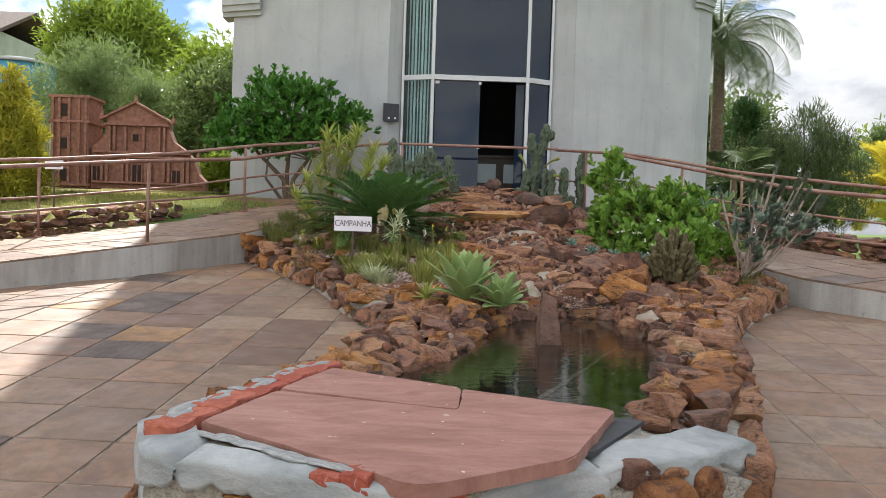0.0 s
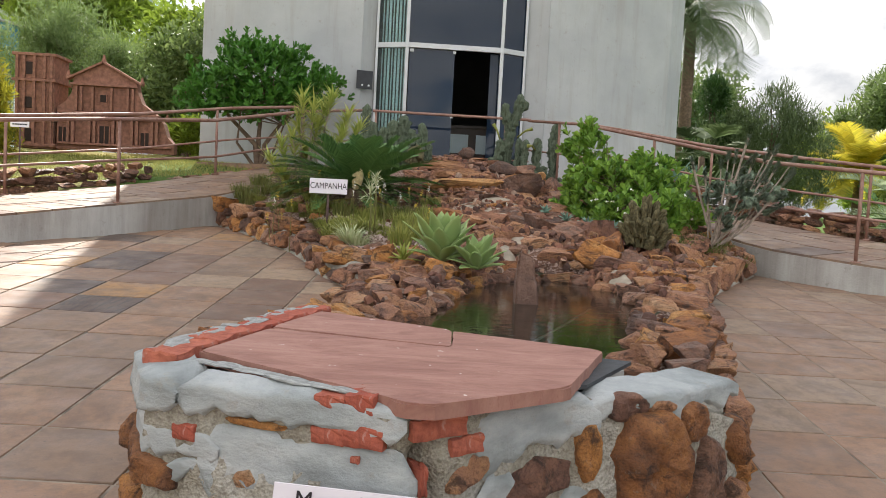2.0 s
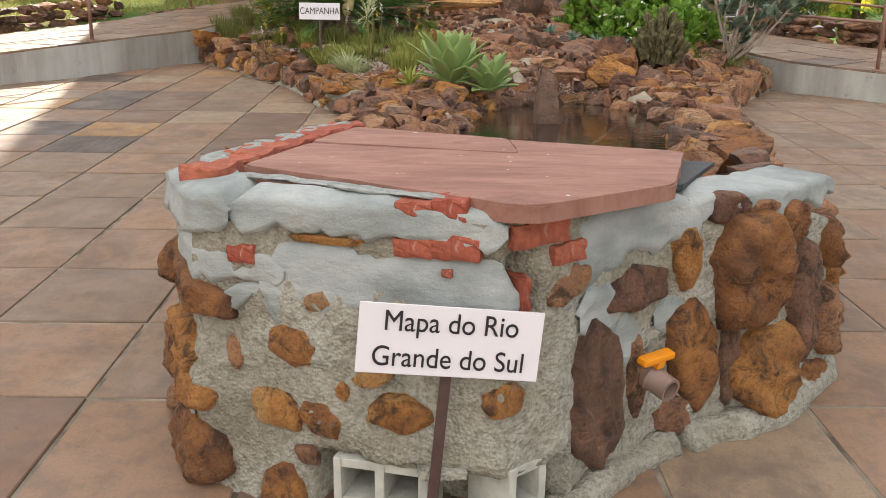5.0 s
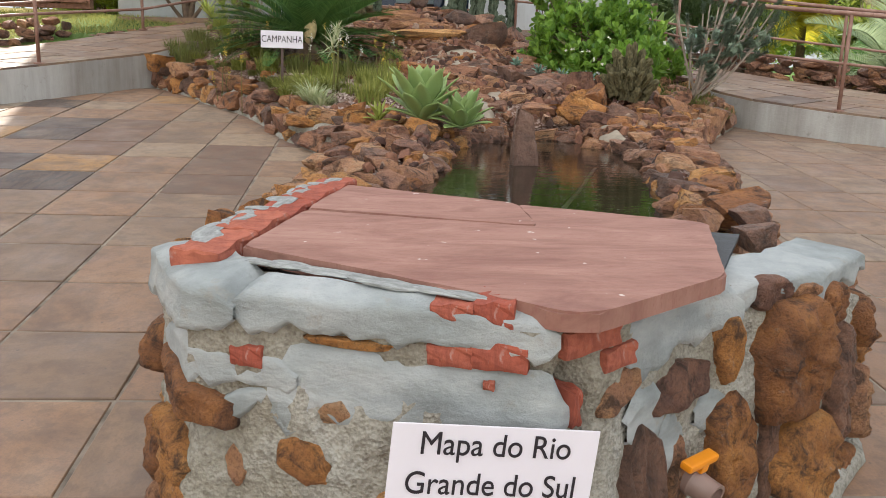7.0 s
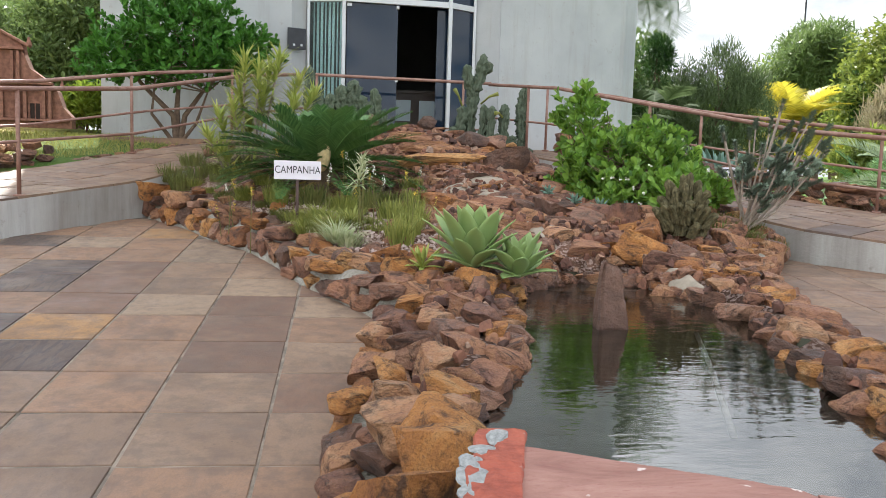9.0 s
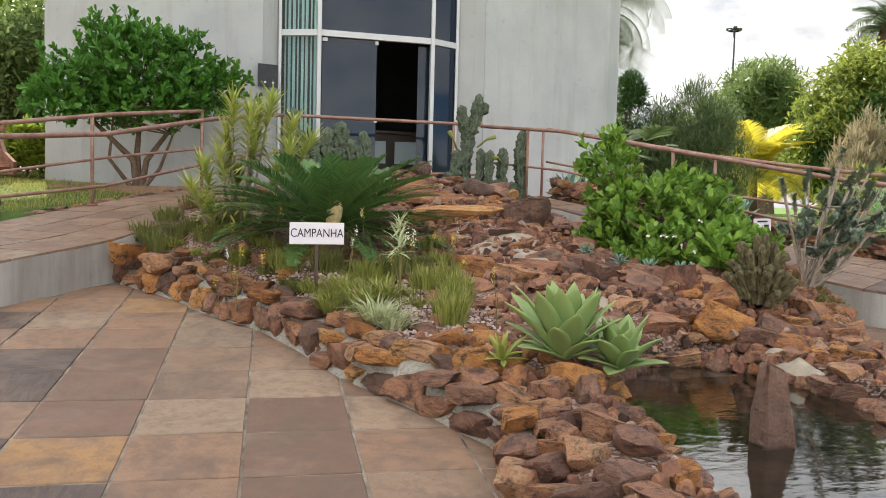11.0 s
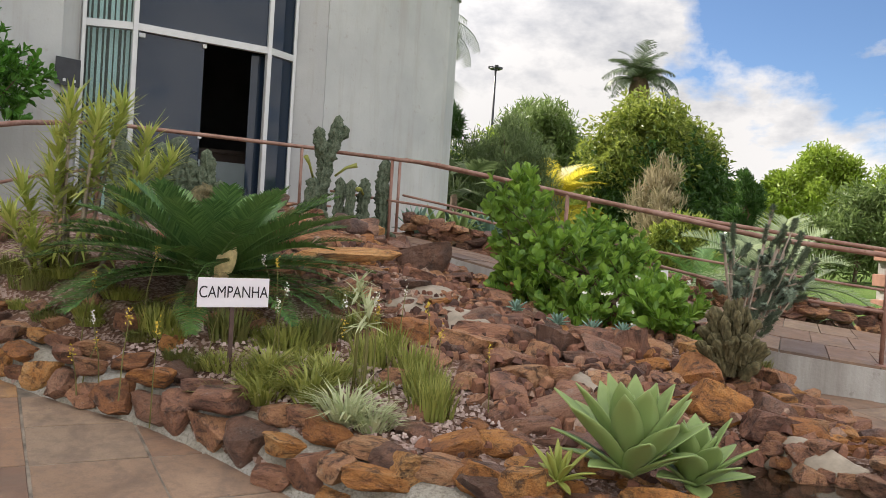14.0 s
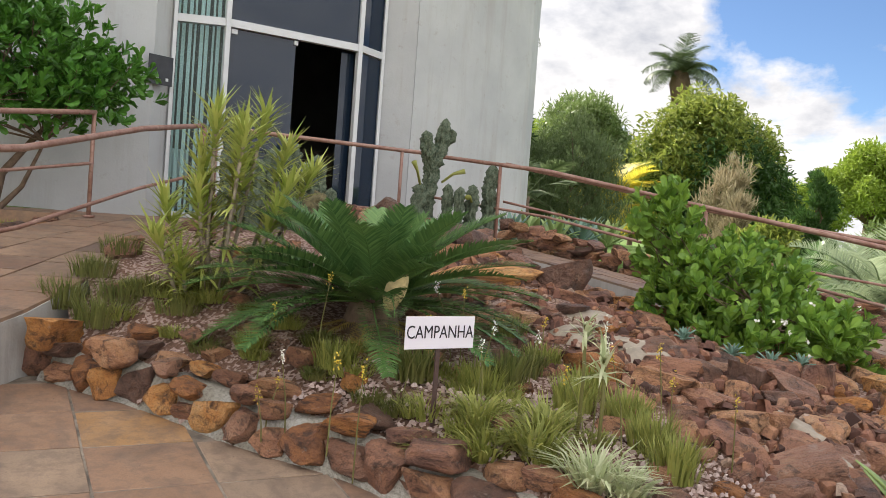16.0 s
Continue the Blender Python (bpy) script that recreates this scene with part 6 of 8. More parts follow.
def broad_leaf(length, width, curl, channel, seg=9):
    """A thick pointed leaf from the origin along +x, in a grid of quads."""
    V, F = [], []
    for i in range(seg + 1):
        t = i / seg
        w = width * (0.42 + 0.58 * math.sin(math.pi * min(1.0, t * 0.80)) ** 1.2) * (1 - t ** 5.0) ** 0.9 if t < 1 else 0.002
        w = max(w, 0.003)
        x = length * (t - 0.10 * curl * t * t)
        z = length * (0.10 * t - curl * 0.45 * t ** 2.4)
        for j in range(5):
            u = j / 2 - 1
            V.append((x, u * w / 2, z + channel * 0.45 * w * (u * u) - 0.012 * (1 - t) * (1 - u * u)))
    for i in range(seg):
        for j in range(4):
            a = i * 5 + j
            F.append((a, a + 5, a + 6, a + 1))
    return np.array(V), np.array(F)


def rosette(name, place, n, length, width, mat, label, category, lift=(1.35, 0.1), group="", curl=0.25, parent=None):
    e = parent or thing_at(name, place, label, category, group)
    inv = Vector(place) - e.matrix_basis.translation
    for k in range(n):
        f = k / (n - 1)
        el = lift[0] + (lift[1] - lift[0]) * f ** 0.9 + NR.uniform(-.08, .08)
        L = length * (0.62 + 0.38 * math.sin(math.pi * min(1, 0.15 + f * 0.8))) * NR.uniform(0.9, 1.1)
        V, F = broad_leaf(L, width * NR.uniform(0.85, 1.1), curl * (0.4 + f) + NR.uniform(-.05, .1), 0.16)
        ob = ob_of("leaf", fast_mesh("leaf", V, F, True), mat, e)
        ob.matrix_basis = Matrix.LocRotScale(inv, Euler((NR.uniform(-.15, .15), -el, k * 2.39996 + NR.uniform(-.15, .15))), None)
        md = ob.modifiers.new("thick", "SOLIDIFY")
        md.thickness, md.offset = 0.006, 0
    return e


rosette("agave", (0.34, 6.34, 0.85), 28, 0.42, 0.138, M["agave"], "pale green soft agave rosette among rocks by the pond", "agave", (1.45, 0.28), "agaves", 0.18)
rosette("agave", (0.60, 6.24, 0.81), 22, 0.30, 0.11, M["agave"], "smaller pale green agave rosette leaning over the pond", "agave", (1.35, 0.1), "agaves", 0.2)
rosette("bromeliad", (0.04, 6.42, 0.84), 16, 0.17, 0.028, M["dracaena"], "small yellowish spiky bromeliad beside the agave", "bromeliad", (1.4, -0.1))
for x, y, s in ((1.72, 8.35, 0.10), (1.9, 8.2, 0.11), (2.15, 8.15, 0.10), (1.55, 8.6, 0.09)):
    rosette("succulent", (x, y, float(bed_z(x, y)) + 0.08), 14, s, 0.022, M["agave_blue"], "small blue-green succulent rosette under the shrub", "succulent", (1.3, 0.0), "small succulents")

# two young tufted plants on thin stems
for x, y, z, h, r in ((-0.26, 7.45, 1.0, 0.36, 0.17), (-0.22, 7.62, 1.02, 0.46, 0.12)):
    e = thing_at("tufted_plant", (x, y, z), "thin-stemmed plant with a star of narrow striped leaves", "plant", "tufted plants")
    tube("stem", [(0, 0, -0.1), (0.01, 0, h * 0.5), (0, 0, h)], 0.008, M["stalk"], e, 6)
    n = 34
    az = NR.uniform(0, 6.283, n)
    el = NR.uniform(-0.5, 1.2, n)
    d = np.stack([np.cos(az) * np.cos(el), np.sin(az) * np.cos(el), np.sin(el)], 1)
    o = np.stack([np.zeros(n), np.zeros(n), h + NR.uniform(-0.08, 0.02, n)], 1)
    leaf_ob("leaf_star", [scatter(BLADE, o, d, np.tile([0, 0, 1.0], (n, 1)) + NR.normal(0, .1, (n, 3)), r * NR.uniform(0.7, 1.1, n), 0.017)], M["spider"], e)


# bushes: leaf whorls on twigs
def bush(name, place, blobs, twigs, per, leaf, lw, mat, bark, label, category, template=PADDLE, stems=(), seed=1, shell_k=0.55, up_bias=0.5):
    rs = np.random.RandomState(seed)
    e = thing_at(name, place, label, category)
    base = np.array(place)
    tot = sum(b[3] * b[4] * b[5] for b in blobs)
    O, D = [], []
    for bx_, by_, bz_, rx, ry, rz in blobs:
        n = max(6, int(twigs * rx * ry * rz / tot))
        v = unit(rs.normal(0, 1, (n, 3)))
        rad = rs.uniform(shell_k, 1.0, n) ** 0.7
        wob = 1 + 0.16 * rs.normal(0, 1, n)
        p = np.array([bx_, by_, bz_]) + v * np.array([rx, ry, rz]) * (rad * wob)[:, None]
        O.append(p)
        D.append(unit(v * np.array([1 / rx, 1 / ry, 1 / rz]) * min(rx, ry, rz) + np.array([0, 0, up_bias]) + rs.normal(0, .25, (n, 3))))
    O, D = np.concatenate(O), np.concatenate(D)
    n = len(O)
    o = np.repeat(O, per, 0)
    ax = np.repeat(D, per, 0)
    rnd = unit(rs.normal(0, 1, o.shape))
    out = unit(np.cross(ax, rnd))
    spread = rs.uniform(0.35, 1.25, len(o))[:, None]
    d = unit(ax + out * spread)
    o = o - ax * rs.uniform(0, 0.10 * leaf / 0.09, len(o))[:, None]
    L = leaf * rs.uniform(0.65, 1.15, len(o))
    V, F = scatter(template, o - base, d, ax + rs.normal(0, .2, o.shape), L, L * lw)
    ob_of("foliage", fast_mesh("foliage", V, F, False), mat, e)
    parts = []
    for pts, r0, r1 in stems:
        parts.append(tube_arrays(np.array(pts) - base, np.linspace(r0, r1, len(pts)), 7, False))
    root = np.array(stems[0][0][0]) if stems else base
    for i in rs.choice(n, min(n, 70), replace=False):
        b = blobs[rs.randint(len(blobs))]
        q = O[i]
        c = np.array(stems[rs.randint(len(stems))][0][-1]) if stems else np.array([b[0], b[1], b[2] - b[5]])
        m = (q + c) / 2 + np.array([0, 0, -0.04]) + rs.normal(0, .04, 3)
        parts.append(tube_arrays(np.stack([c, m, q]) - base, [0.008, 0.005, 0.003], 5, False))
    V, F = merge(parts)
    ob_of("branch_frame", mixed_mesh("branches", V, F), bark, e)
    return e


sr = bush("shrub", (2.35, 8.9, 1.05), [(2.12, 9.35, 1.92, 0.24, 0.26, 0.36), (2.4, 9.1, 1.58, 0.46, 0.42, 0.34), (2.78, 8.9, 1.52, 0.36, 0.4, 0.26), (2.1, 9.15, 1.45, 0.36, 0.38, 0.30), (2.5, 8.6, 1.28, 0.46, 0.36, 0.24), (2.95, 8.55, 1.30, 0.34, 0.34, 0.22), (2.85, 9.2, 1.75, 0.26, 0.3, 0.26), (2.22, 9.4, 2.2, 0.10, 0.10, 0.12), (1.9, 9.4, 1.98, 0.10, 0.12, 0.10), (3.05, 9.0, 1.5, 0.2, 0.25, 0.2), (2.2, 8.7, 1.25, 0.34, 0.3, 0.2), (2.7, 8.25, 1.30, 0.32, 0.24, 0.22)],
          820, 11, 0.098, 0.54, M["shrub"], M["bark"], "dense fresh green shrub with rounded paddle leaves", "shrub", up_bias=0.85,
          stems=[([(2.35, 8.95, 0.95), (2.3, 8.95, 1.2), (2.1, 9.2, 1.6)], 0.03, 0.012), ([(2.4, 8.9, 0.95), (2.6, 8.85, 1.25), (2.9, 8.8, 1.45)], 0.03, 0.012), ([(2.35, 8.85, 0.95), (2.35, 8.7, 1.1), (2.4, 8.5, 1.3)], 0.02, 0.01)], seed=3)
n = 14
P = np.array([(NR.uniform(1.9, 3.0), NR.uniform(8.15, 8.45), NR.uniform(1.15, 1.55)) for _ in range(n)]) - np.array((2.35, 8.9, 1.05))
leaf_ob("blossom", [scatter(LEAF, np.repeat(P, 5, 0), unit(NR.normal(0, 1, (n * 5, 3))), NR.normal(0, 1, (n * 5, 3)), 0.025, 0.02)], M["petal"], sr, False, "tiny white flowers")

bush("tree_shrub", (-2.15, 13.0, 1.66), [(-2.1, 13.0, 3.05, 0.85, 0.7, 0.52), (-2.75, 12.9, 2.85, 0.55, 0.55, 0.42), (-1.4, 12.95, 2.9, 0.5, 0.5, 0.36), (-2.0, 12.8, 2.65, 0.8, 0.6, 0.32), (-2.35, 13.1, 3.38, 0.45, 0.45, 0.3), (-1.85, 12.9, 3.4, 0.35, 0.35, 0.26), (-1.15, 12.9, 3.0, 0.3, 0.35, 0.22), (-3.0, 12.7, 2.6, 0.35, 0.4, 0.28)],
     1050, 10, 0.105, 0.46, M["shrub_dark"], M["bark"], "broad dark green shrub on several pale bent stems", "shrub",
     stems=[([(-2.15, 13.0, 1.6), (-2.2, 13.0, 2.0), (-2.6, 12.95, 2.4), (-2.8, 12.9, 2.7)], 0.05, 0.015), ([(-2.12, 13.0, 1.6), (-2.05, 12.98, 2.0), (-1.8, 12.95, 2.35), (-1.5, 12.95, 2.7)], 0.045, 0.015), ([(-2.14, 13.02, 1.6), (-2.16, 13.05, 2.1), (-2.1, 13.0, 2.8)], 0.05, 0.02), ([(-2.1, 12.98, 1.65), (-1.9, 12.9, 1.9), (-1.75, 12.8, 2.3)], 0.03, 0.012), ([(-2.2, 12.98, 1.65), (-2.45, 12.85, 2.0), (-2.4, 12.8, 2.5)], 0.03, 0.012)], seed=5)

# the variegated dracaena
dr = thing_at("dracaena", (-1.22, 9.98, 1.20), "tall variegated dracaena with whorls of narrow yellow-green leaves", "dracaena")
parts, stems = [], []
for k, (tx, ty, tz) in enumerate(((-1.25, 10.4, 2.5), (-0.9, 10.5, 2.55), (-0.7, 10.6, 2.35), (-1.05, 10.4, 2.2), (-1.35, 10.35, 2.05), (-0.55, 10.5, 2.2), (-1.6, 10.3, 1.75), (-1.2, 10.6, 1.9), (-0.85, 10.3, 1.95), (-1.5, 10.5, 1.95), (-1.1, 10.3, 2.4), (-0.75, 10.4, 2.1), (-1.45, 10.3, 1.6), (-1.0, 10.7, 2.45), (-1.3, 10.5, 2.25))):
    b = np.array((-1.25 + 0.05 * (k % 3), 10.45, 1.22))
    t = np.array((tx, ty, tz))
    pts = np.stack([b, b * 0.55 + t * 0.45 + np.array([0, 0, -0.1]), b * 0.2 + t * 0.8, t]) - np.array((-1.3, 10.45, 1.28))
    stems.append(tube_arrays(along(pts, 0.08), 0.012, 6, False))
    q = along(pts, 0.012)
    q = q[-min(len(q), 52):]
    m = len(q) * 4
    o = np.repeat(q, 4, 0)
    az = np.arange(m) * 2.4 + NR.uniform(-.3, .3, m)
    f = np.repeat(np.linspace(0, 1, len(q)), 4)
    el = -0.35 + 1.35 * f ** 1.5 + NR.normal(0, .18, m)
    d = np.stack([np.cos(az) * np.cos(el), np.sin(az) * np.cos(el), np.sin(el)], 1)
    keep = NR.uniform(0, 1, m) < 0.12 + 0.88 * f ** 1.5
    parts.append(scatter(BLADE, o[keep], d[keep], np.tile([0, 0, 1.0], (keep.sum(), 1)), NR.uniform(0.15, 0.27, keep.sum()), 0.024))
leaf_ob("foliage", parts, M["dracaena"], dr)
V, F = merge(stems)
ob_of("stem", mixed_mesh("stems", V, F), M["bark_pale"], dr)


# columnar cacti with knotted ribs
def column(pts, r, ribs=7, seed=0, knots=0.35):
    P = along(pts, 0.018)
    n, sides = len(P), 30
    t = unit(np.gradient(P, axis=0))
    V = np.zeros((n, sides, 3))
    ref = np.array([1.0, 0.13, 0])
    for i in range(n):
        a = unit(np.cross(t[i], ref))
        b = np.cross(t[i], a)
        f = i / (n - 1)
        end = math.sqrt(max(0.02, 1 - max(0, (f - 0.86) / 0.14) ** 2))
        tw = 0.9 * noise.noise((f * 4, seed, 1)) * 2
        for j in range(sides):
            g = 2 * math.pi * j / sides
            lump = noise.noise((math.cos(g) * 1.7, math.sin(g) * 1.7 + seed, P[i][2] * 17)) + 0.6 * noise.noise((math.cos(g) * 4, math.sin(g) * 4 + seed, P[i][2] * 40))
            wart = 1 - 3.2 * abs(noise.noise((math.cos(g) * 2.6 + seed, math.sin(g) * 2.6, P[i][2] * 24)))
            rr = r * end * (0.82 + 0.24 * math.cos(ribs * g + tw * 3.5) + knots * (0.9 * lump + 0.55 * wart))
            V[i, j] = P[i] + rr * (math.cos(g) * a + math.sin(g) * b)
    idx = np.arange(n * sides).reshape(n, sides)
    F = np.stack([idx[:-1], np.roll(idx, -1, 1)[:-1], np.roll(idx, -1, 1)[1:], idx[1:]], -1).reshape(-1, 4)
    V = V.reshape(-1, 3)
    top = len(V)
    V = np.vstack([V, P[-1] + t[-1] * r * 0.15])
    F = np.vstack([F, np.array([(idx[-1, j], idx[-1, (j + 1) % sides], top, top) for j in range(sides)])])
    return V, F


def cactus(place, cols, label, mat="cactus", knots=0.35, group="monstrose cacti", buds=()):
    e = thing_at("cactus", place, label, "cactus", group)
    for k, (pts, r) in enumerate(cols):
        V, F = column(np.array(pts) - np.array(place), r, 7, k * 3.7 + place[0], knots)
        ob_of("column", mixed_mesh("column", V, F), M[mat], e)
    for p, q in buds:
        V, F = tube_arrays(np.array([p, (np.array(p) + np.array(q)) / 2 + (0, 0, 0.03), q]) - np.array(place), [0.012, 0.014, 0.028], 7)
        ob_of("bud", mixed_mesh("bud", V, F), M["tuft"], e, "pinkish flower bud")
    return e


cactus((1.58, 11.95, 1.72), [([(1.56, 11.95, 1.7), (1.58, 11.95, 2.1), (1.62, 11.95, 2.42), (1.70, 11.95, 2.62), (1.74, 11.95, 2.90)], 0.066), ([(1.60, 11.95, 2.34), (1.54, 11.93, 2.50), (1.50, 11.93, 2.74)], 0.056), ([(1.72, 11.95, 2.66), (1.80, 11.93, 2.70), (1.80, 11.93, 2.80)], 0.04), ([(1.42, 11.9, 1.7), (1.44, 11.9, 1.95), (1.47, 11.9, 2.22)], 0.062), ([(1.34, 11.85, 1.68), (1.33, 11.85, 1.96)], 0.05), ([(1.52, 11.82, 1.68), (1.53, 11.8, 1.9)], 0.06), ([(1.70, 11.8, 1.68), (1.72, 11.8, 1.95), (1.72, 11.8, 2.25)], 0.048)],
       "branching grey-green knotted column cactus on the rocks", knots=0.5, buds=(((1.46, 11.9, 2.2), (1.34, 11.85, 2.42)), ((1.70, 11.9, 2.25), (1.90, 11.8, 2.38))))
cactus((1.80, 11.7, 1.68), [([(1.78, 11.7, 1.66), (1.79, 11.7, 1.95), (1.80, 11.7, 2.22)], 0.045), ([(1.72, 11.66, 1.66), (1.71, 11.66, 1.84)], 0.04)], "slim grey-green knotted column cactus on the rocks", knots=0.5)
cactus((1.96, 11.75, 1.66), [([(1.98, 11.75, 1.64), (1.97, 11.75, 1.86)], 0.10), ([(1.97, 11.75, 1.8), (1.97, 11.75, 2.02), (1.98, 11.75, 2.26)], 0.056), ([(1.89, 11.66, 1.64), (1.87, 11.65, 1.88)], 0.055), ([(2.06, 11.68, 1.64), (2.07, 11.67, 1.86)], 0.05)], "squat grey-green knotted cactus on the rocks", knots=0.55, buds=(((1.94, 11.7, 2.08), (1.82, 11.6, 2.12)),))
cactus((2.22, 11.8, 1.62), [([(2.22, 11.8, 1.6), (2.24, 11.8, 1.85), (2.21, 11.8, 2.15), (2.25, 11.8, 2.48)], 0.064), ([(2.16, 11.74, 1.6), (2.14, 11.73, 1.74)], 0.05), ([(2.30, 11.74, 1.6), (2.33, 11.73, 1.72)], 0.045)], "upright grey-green knotted column cactus on the rocks", knots=0.5)
for x, top, r in ((-0.50, 2.60, 0.06), (-0.36, 2.36, 0.075), (-0.24, 2.30, 0.07), (-0.08, 2.40, 0.08), (0.04, 2.47, 0.08), (0.16, 2.3, 0.07), (0.34, 2.38, 0.06), (0.26, 2.22, 0.07)):
    cactus((x, 11.8, 1.66), [([(x, 11.8, 1.62), (x + 0.02, 11.8, 1.95), (x + NR.uniform(-.04, .04), 11.8, top)], r), ([(x + 0.07, 11.72, 1.64), (x + 0.09, 11.7, 1.9 + NR.uniform(0, .2))], r * 0.8)], "grey-green knotted cactus standing before the entrance", knots=0.5)
cactus((0.22, 11.6, 1.8), [([(0.16, 11.6, 1.78), (0.22, 11.6, 1.92), (0.36, 11.6, 1.96)], 0.10)], "low tawny cushion cactus on the top rocks", "cactus_brown", 0.55)
small = []
for k in range(40):
    a, r = k * 2.4, 0.020 * math.sqrt(k)
    x, y = 2.24 + r * math.cos(a) * 1.2, 7.34 + r * math.sin(a)
    top = 1.44 - 0.008 * k + NR.uniform(-.07, .05)
    b0 = 0.98 if k < 14 else top - NR.uniform(0.12, 0.2)
    small.append(([(x, y, b0), (x + 0.3 * (x - 2.24), y + 0.3 * (y - 7.34), (b0 + top) / 2), (x + 0.8 * (x - 2.24) + NR.uniform(-.02, .02), y + 0.8 * (y - 7.34), top)], NR.uniform(0.020, 0.030)))
cactus((2.22, 7.32, 0.98), small, "clump of short knobbly olive-brown cactus stems", "cactus_brown", 0.7, "olive cacti")

# the grey spurge with tailed branches
eu = thing_at("spurge_bush", (3.08, 7.95, 1.02), "open grey-green spurge with bare pale branches and tufted tips", "shrub")
parts, stems = [], []
for k, (tx, ty, tz, r) in enumerate(((3.38, 7.9, 2.10, 1), (3.62, 7.95, 1.96, 1), (3.92, 8.0, 1.92, 1), (2.82, 7.9, 1.86, 0.5), (3.15, 7.8, 1.72, 1), (3.5, 7.7, 1.76, 1), (3.75, 7.75, 1.72, 1), (3.2, 8.1, 1.86, 1), (2.95, 7.75, 1.55, 1), (3.08, 7.7, 1.38, 1), (3.32, 8.2, 1.95, 1), (4.0, 8.2, 1.78, 1), (3.45, 7.85, 1.92, 1), (3.58, 7.8, 1.85, 1), (3.25, 7.85, 1.95, 1), (3.75, 8.0, 1.86, 1), (3.68, 7.9, 2.02, 1), (3.3, 7.75, 1.6, 1), (2.98, 7.95, 1.74, 1), (3.86, 7.9, 1.80, 1))):
    b = np.array((3.08 + 0.03 * (k % 4), 7.95, 0.98))
    t = np.array((tx, ty, tz))
    pts = np.stack([b, b * 0.62 + t * 0.38 + np.array([0.0, 0, -0.10]), b * 0.25 + t * 0.75 + np.array([0, 0, -0.06]), t]) - np.array((3.08, 7.95, 1.02))
    stems.append(tube_arrays(along(pts, 0.06), 0.007 if k % 3 else 0.012, 6, False))
    tips = [pts[2:]]
    for g in range(3):
        s = pts[1] * 0.45 + pts[2] * 0.55 if g else pts[2]
        e_ = s + unit(np.array([NR.normal(0.35, 0.8), NR.normal(-0.1, 0.6), NR.uniform(0.1, 0.8)])) * NR.uniform(0.14, 0.26)
        twig = np.stack([s, (s + e_) / 2 + np.array([0, 0, -0.02]), e_])
        stems.append(tube_arrays(twig, 0.005, 5, False))
        tips.append(twig)
    for tip in tips:
        q = along(tip, 0.006)
        q = q[-int(NR.uniform(17, 26)):]
        m = len(q) * 11
        o = np.repeat(q, 11, 0)
        ax_ = unit(q[-1] - q[0])
        d = unit(unit(np.cross(NR.normal(0, 1, (m, 3)), ax_)) + ax_ * NR.uniform(0.1, 0.9, m)[:, None])
        parts.append(scatter(BLADE, o, d, np.tile(ax_, (m, 1)), NR.uniform(0.025, 0.050, m), 0.010))
leaf_ob("foliage", parts, M["euphorbia"], eu)
V, F = merge(stems)
ob_of("branch_frame", mixed_mesh("branches", V, F), M["bark_pale"], eu)


# grasses and low cover
def clump(name, place, n, height, spread, width, mat, label, category, group, arch=0.5, seed=0):
    rs = np.random.RandomState(seed)
    e = thing_at(name, place, label, category, group)
    az = rs.uniform(0, 6.283, n)
    r = spread * np.sqrt(rs.uniform(0, 1, n))
    o = np.stack([r * np.cos(az), r * np.sin(az), np.full(n, -0.02)], 1)
    lean = arch * (0.35 + 0.65 * r / spread) * rs.uniform(0.5, 1.2, n)
    a2 = az + rs.normal(0, .6, n)
    d = unit(np.stack([np.cos(a2) * lean, np.sin(a2) * lean, np.ones(n)], 1))
    h = height * rs.uniform(0.6, 1.1, n)
    mid = o + d * (h * 0.55)[:, None]
    d2 = unit(d + np.stack([np.cos(a2), np.sin(a2), -0.6 * np.ones(n)], 1) * lean[:, None])
    up = np.stack([np.cos(a2), np.sin(a2), np.full(n, 0.3)], 1)
    sd = unit(np.cross(d, up))
    w = width * rs.uniform(0.7, 1.2, n)[:, None]
    tip = mid + d2 * (h * 0.5)[:, None]
    V = np.stack([o - sd * w / 2, o + sd * w / 2, mid + sd * w * 0.42, mid - sd * w * 0.42, tip], 1).reshape(-1, 3)
    base_i = (np.arange(n) * 5)[:, None]
    F = np.concatenate([base_i + [[0, 1, 2]], base_i + [[0, 2, 3]], base_i + [[3, 2, 4]]]).reshape(-1, 3)
    ob_of("tuft", fast_mesh("tuft", V, F), mat, e)
    return e


def bz(x, y):
    return float(bed_z(x, y))


rs = random.Random(21)
edge_pts = along(BORDER_L[5:], 0.17)
count = 0
for x0, y0 in edge_pts:
    if y0 < 7.2:
        continue
    for inn in (0.42, 0.72):
        x, y = x0 + inn * 0.85 + rs.uniform(-.07, .07), y0 + inn * 0.42 + rs.uniform(-.07, .07)
        if math.hypot(x + 0.48, y - 9.25) < 0.35 or x > 0.35 or rs.random() < 0.2:
            continue
        green = rs.random() < 0.85
        clump("grass_clump", (x, y, bz(x, y) + 0.01), 230, rs.uniform(0.07, 0.125), rs.uniform(0.07, 0.12), 0.0085, M["tuft"] if green else M["tuft_dark"],
              "low yellowish green grassy tuft in the bed" if green else "dull green grassy tuft in the bed", "grass", "grassy tufts", 0.75, count)
        count += 1
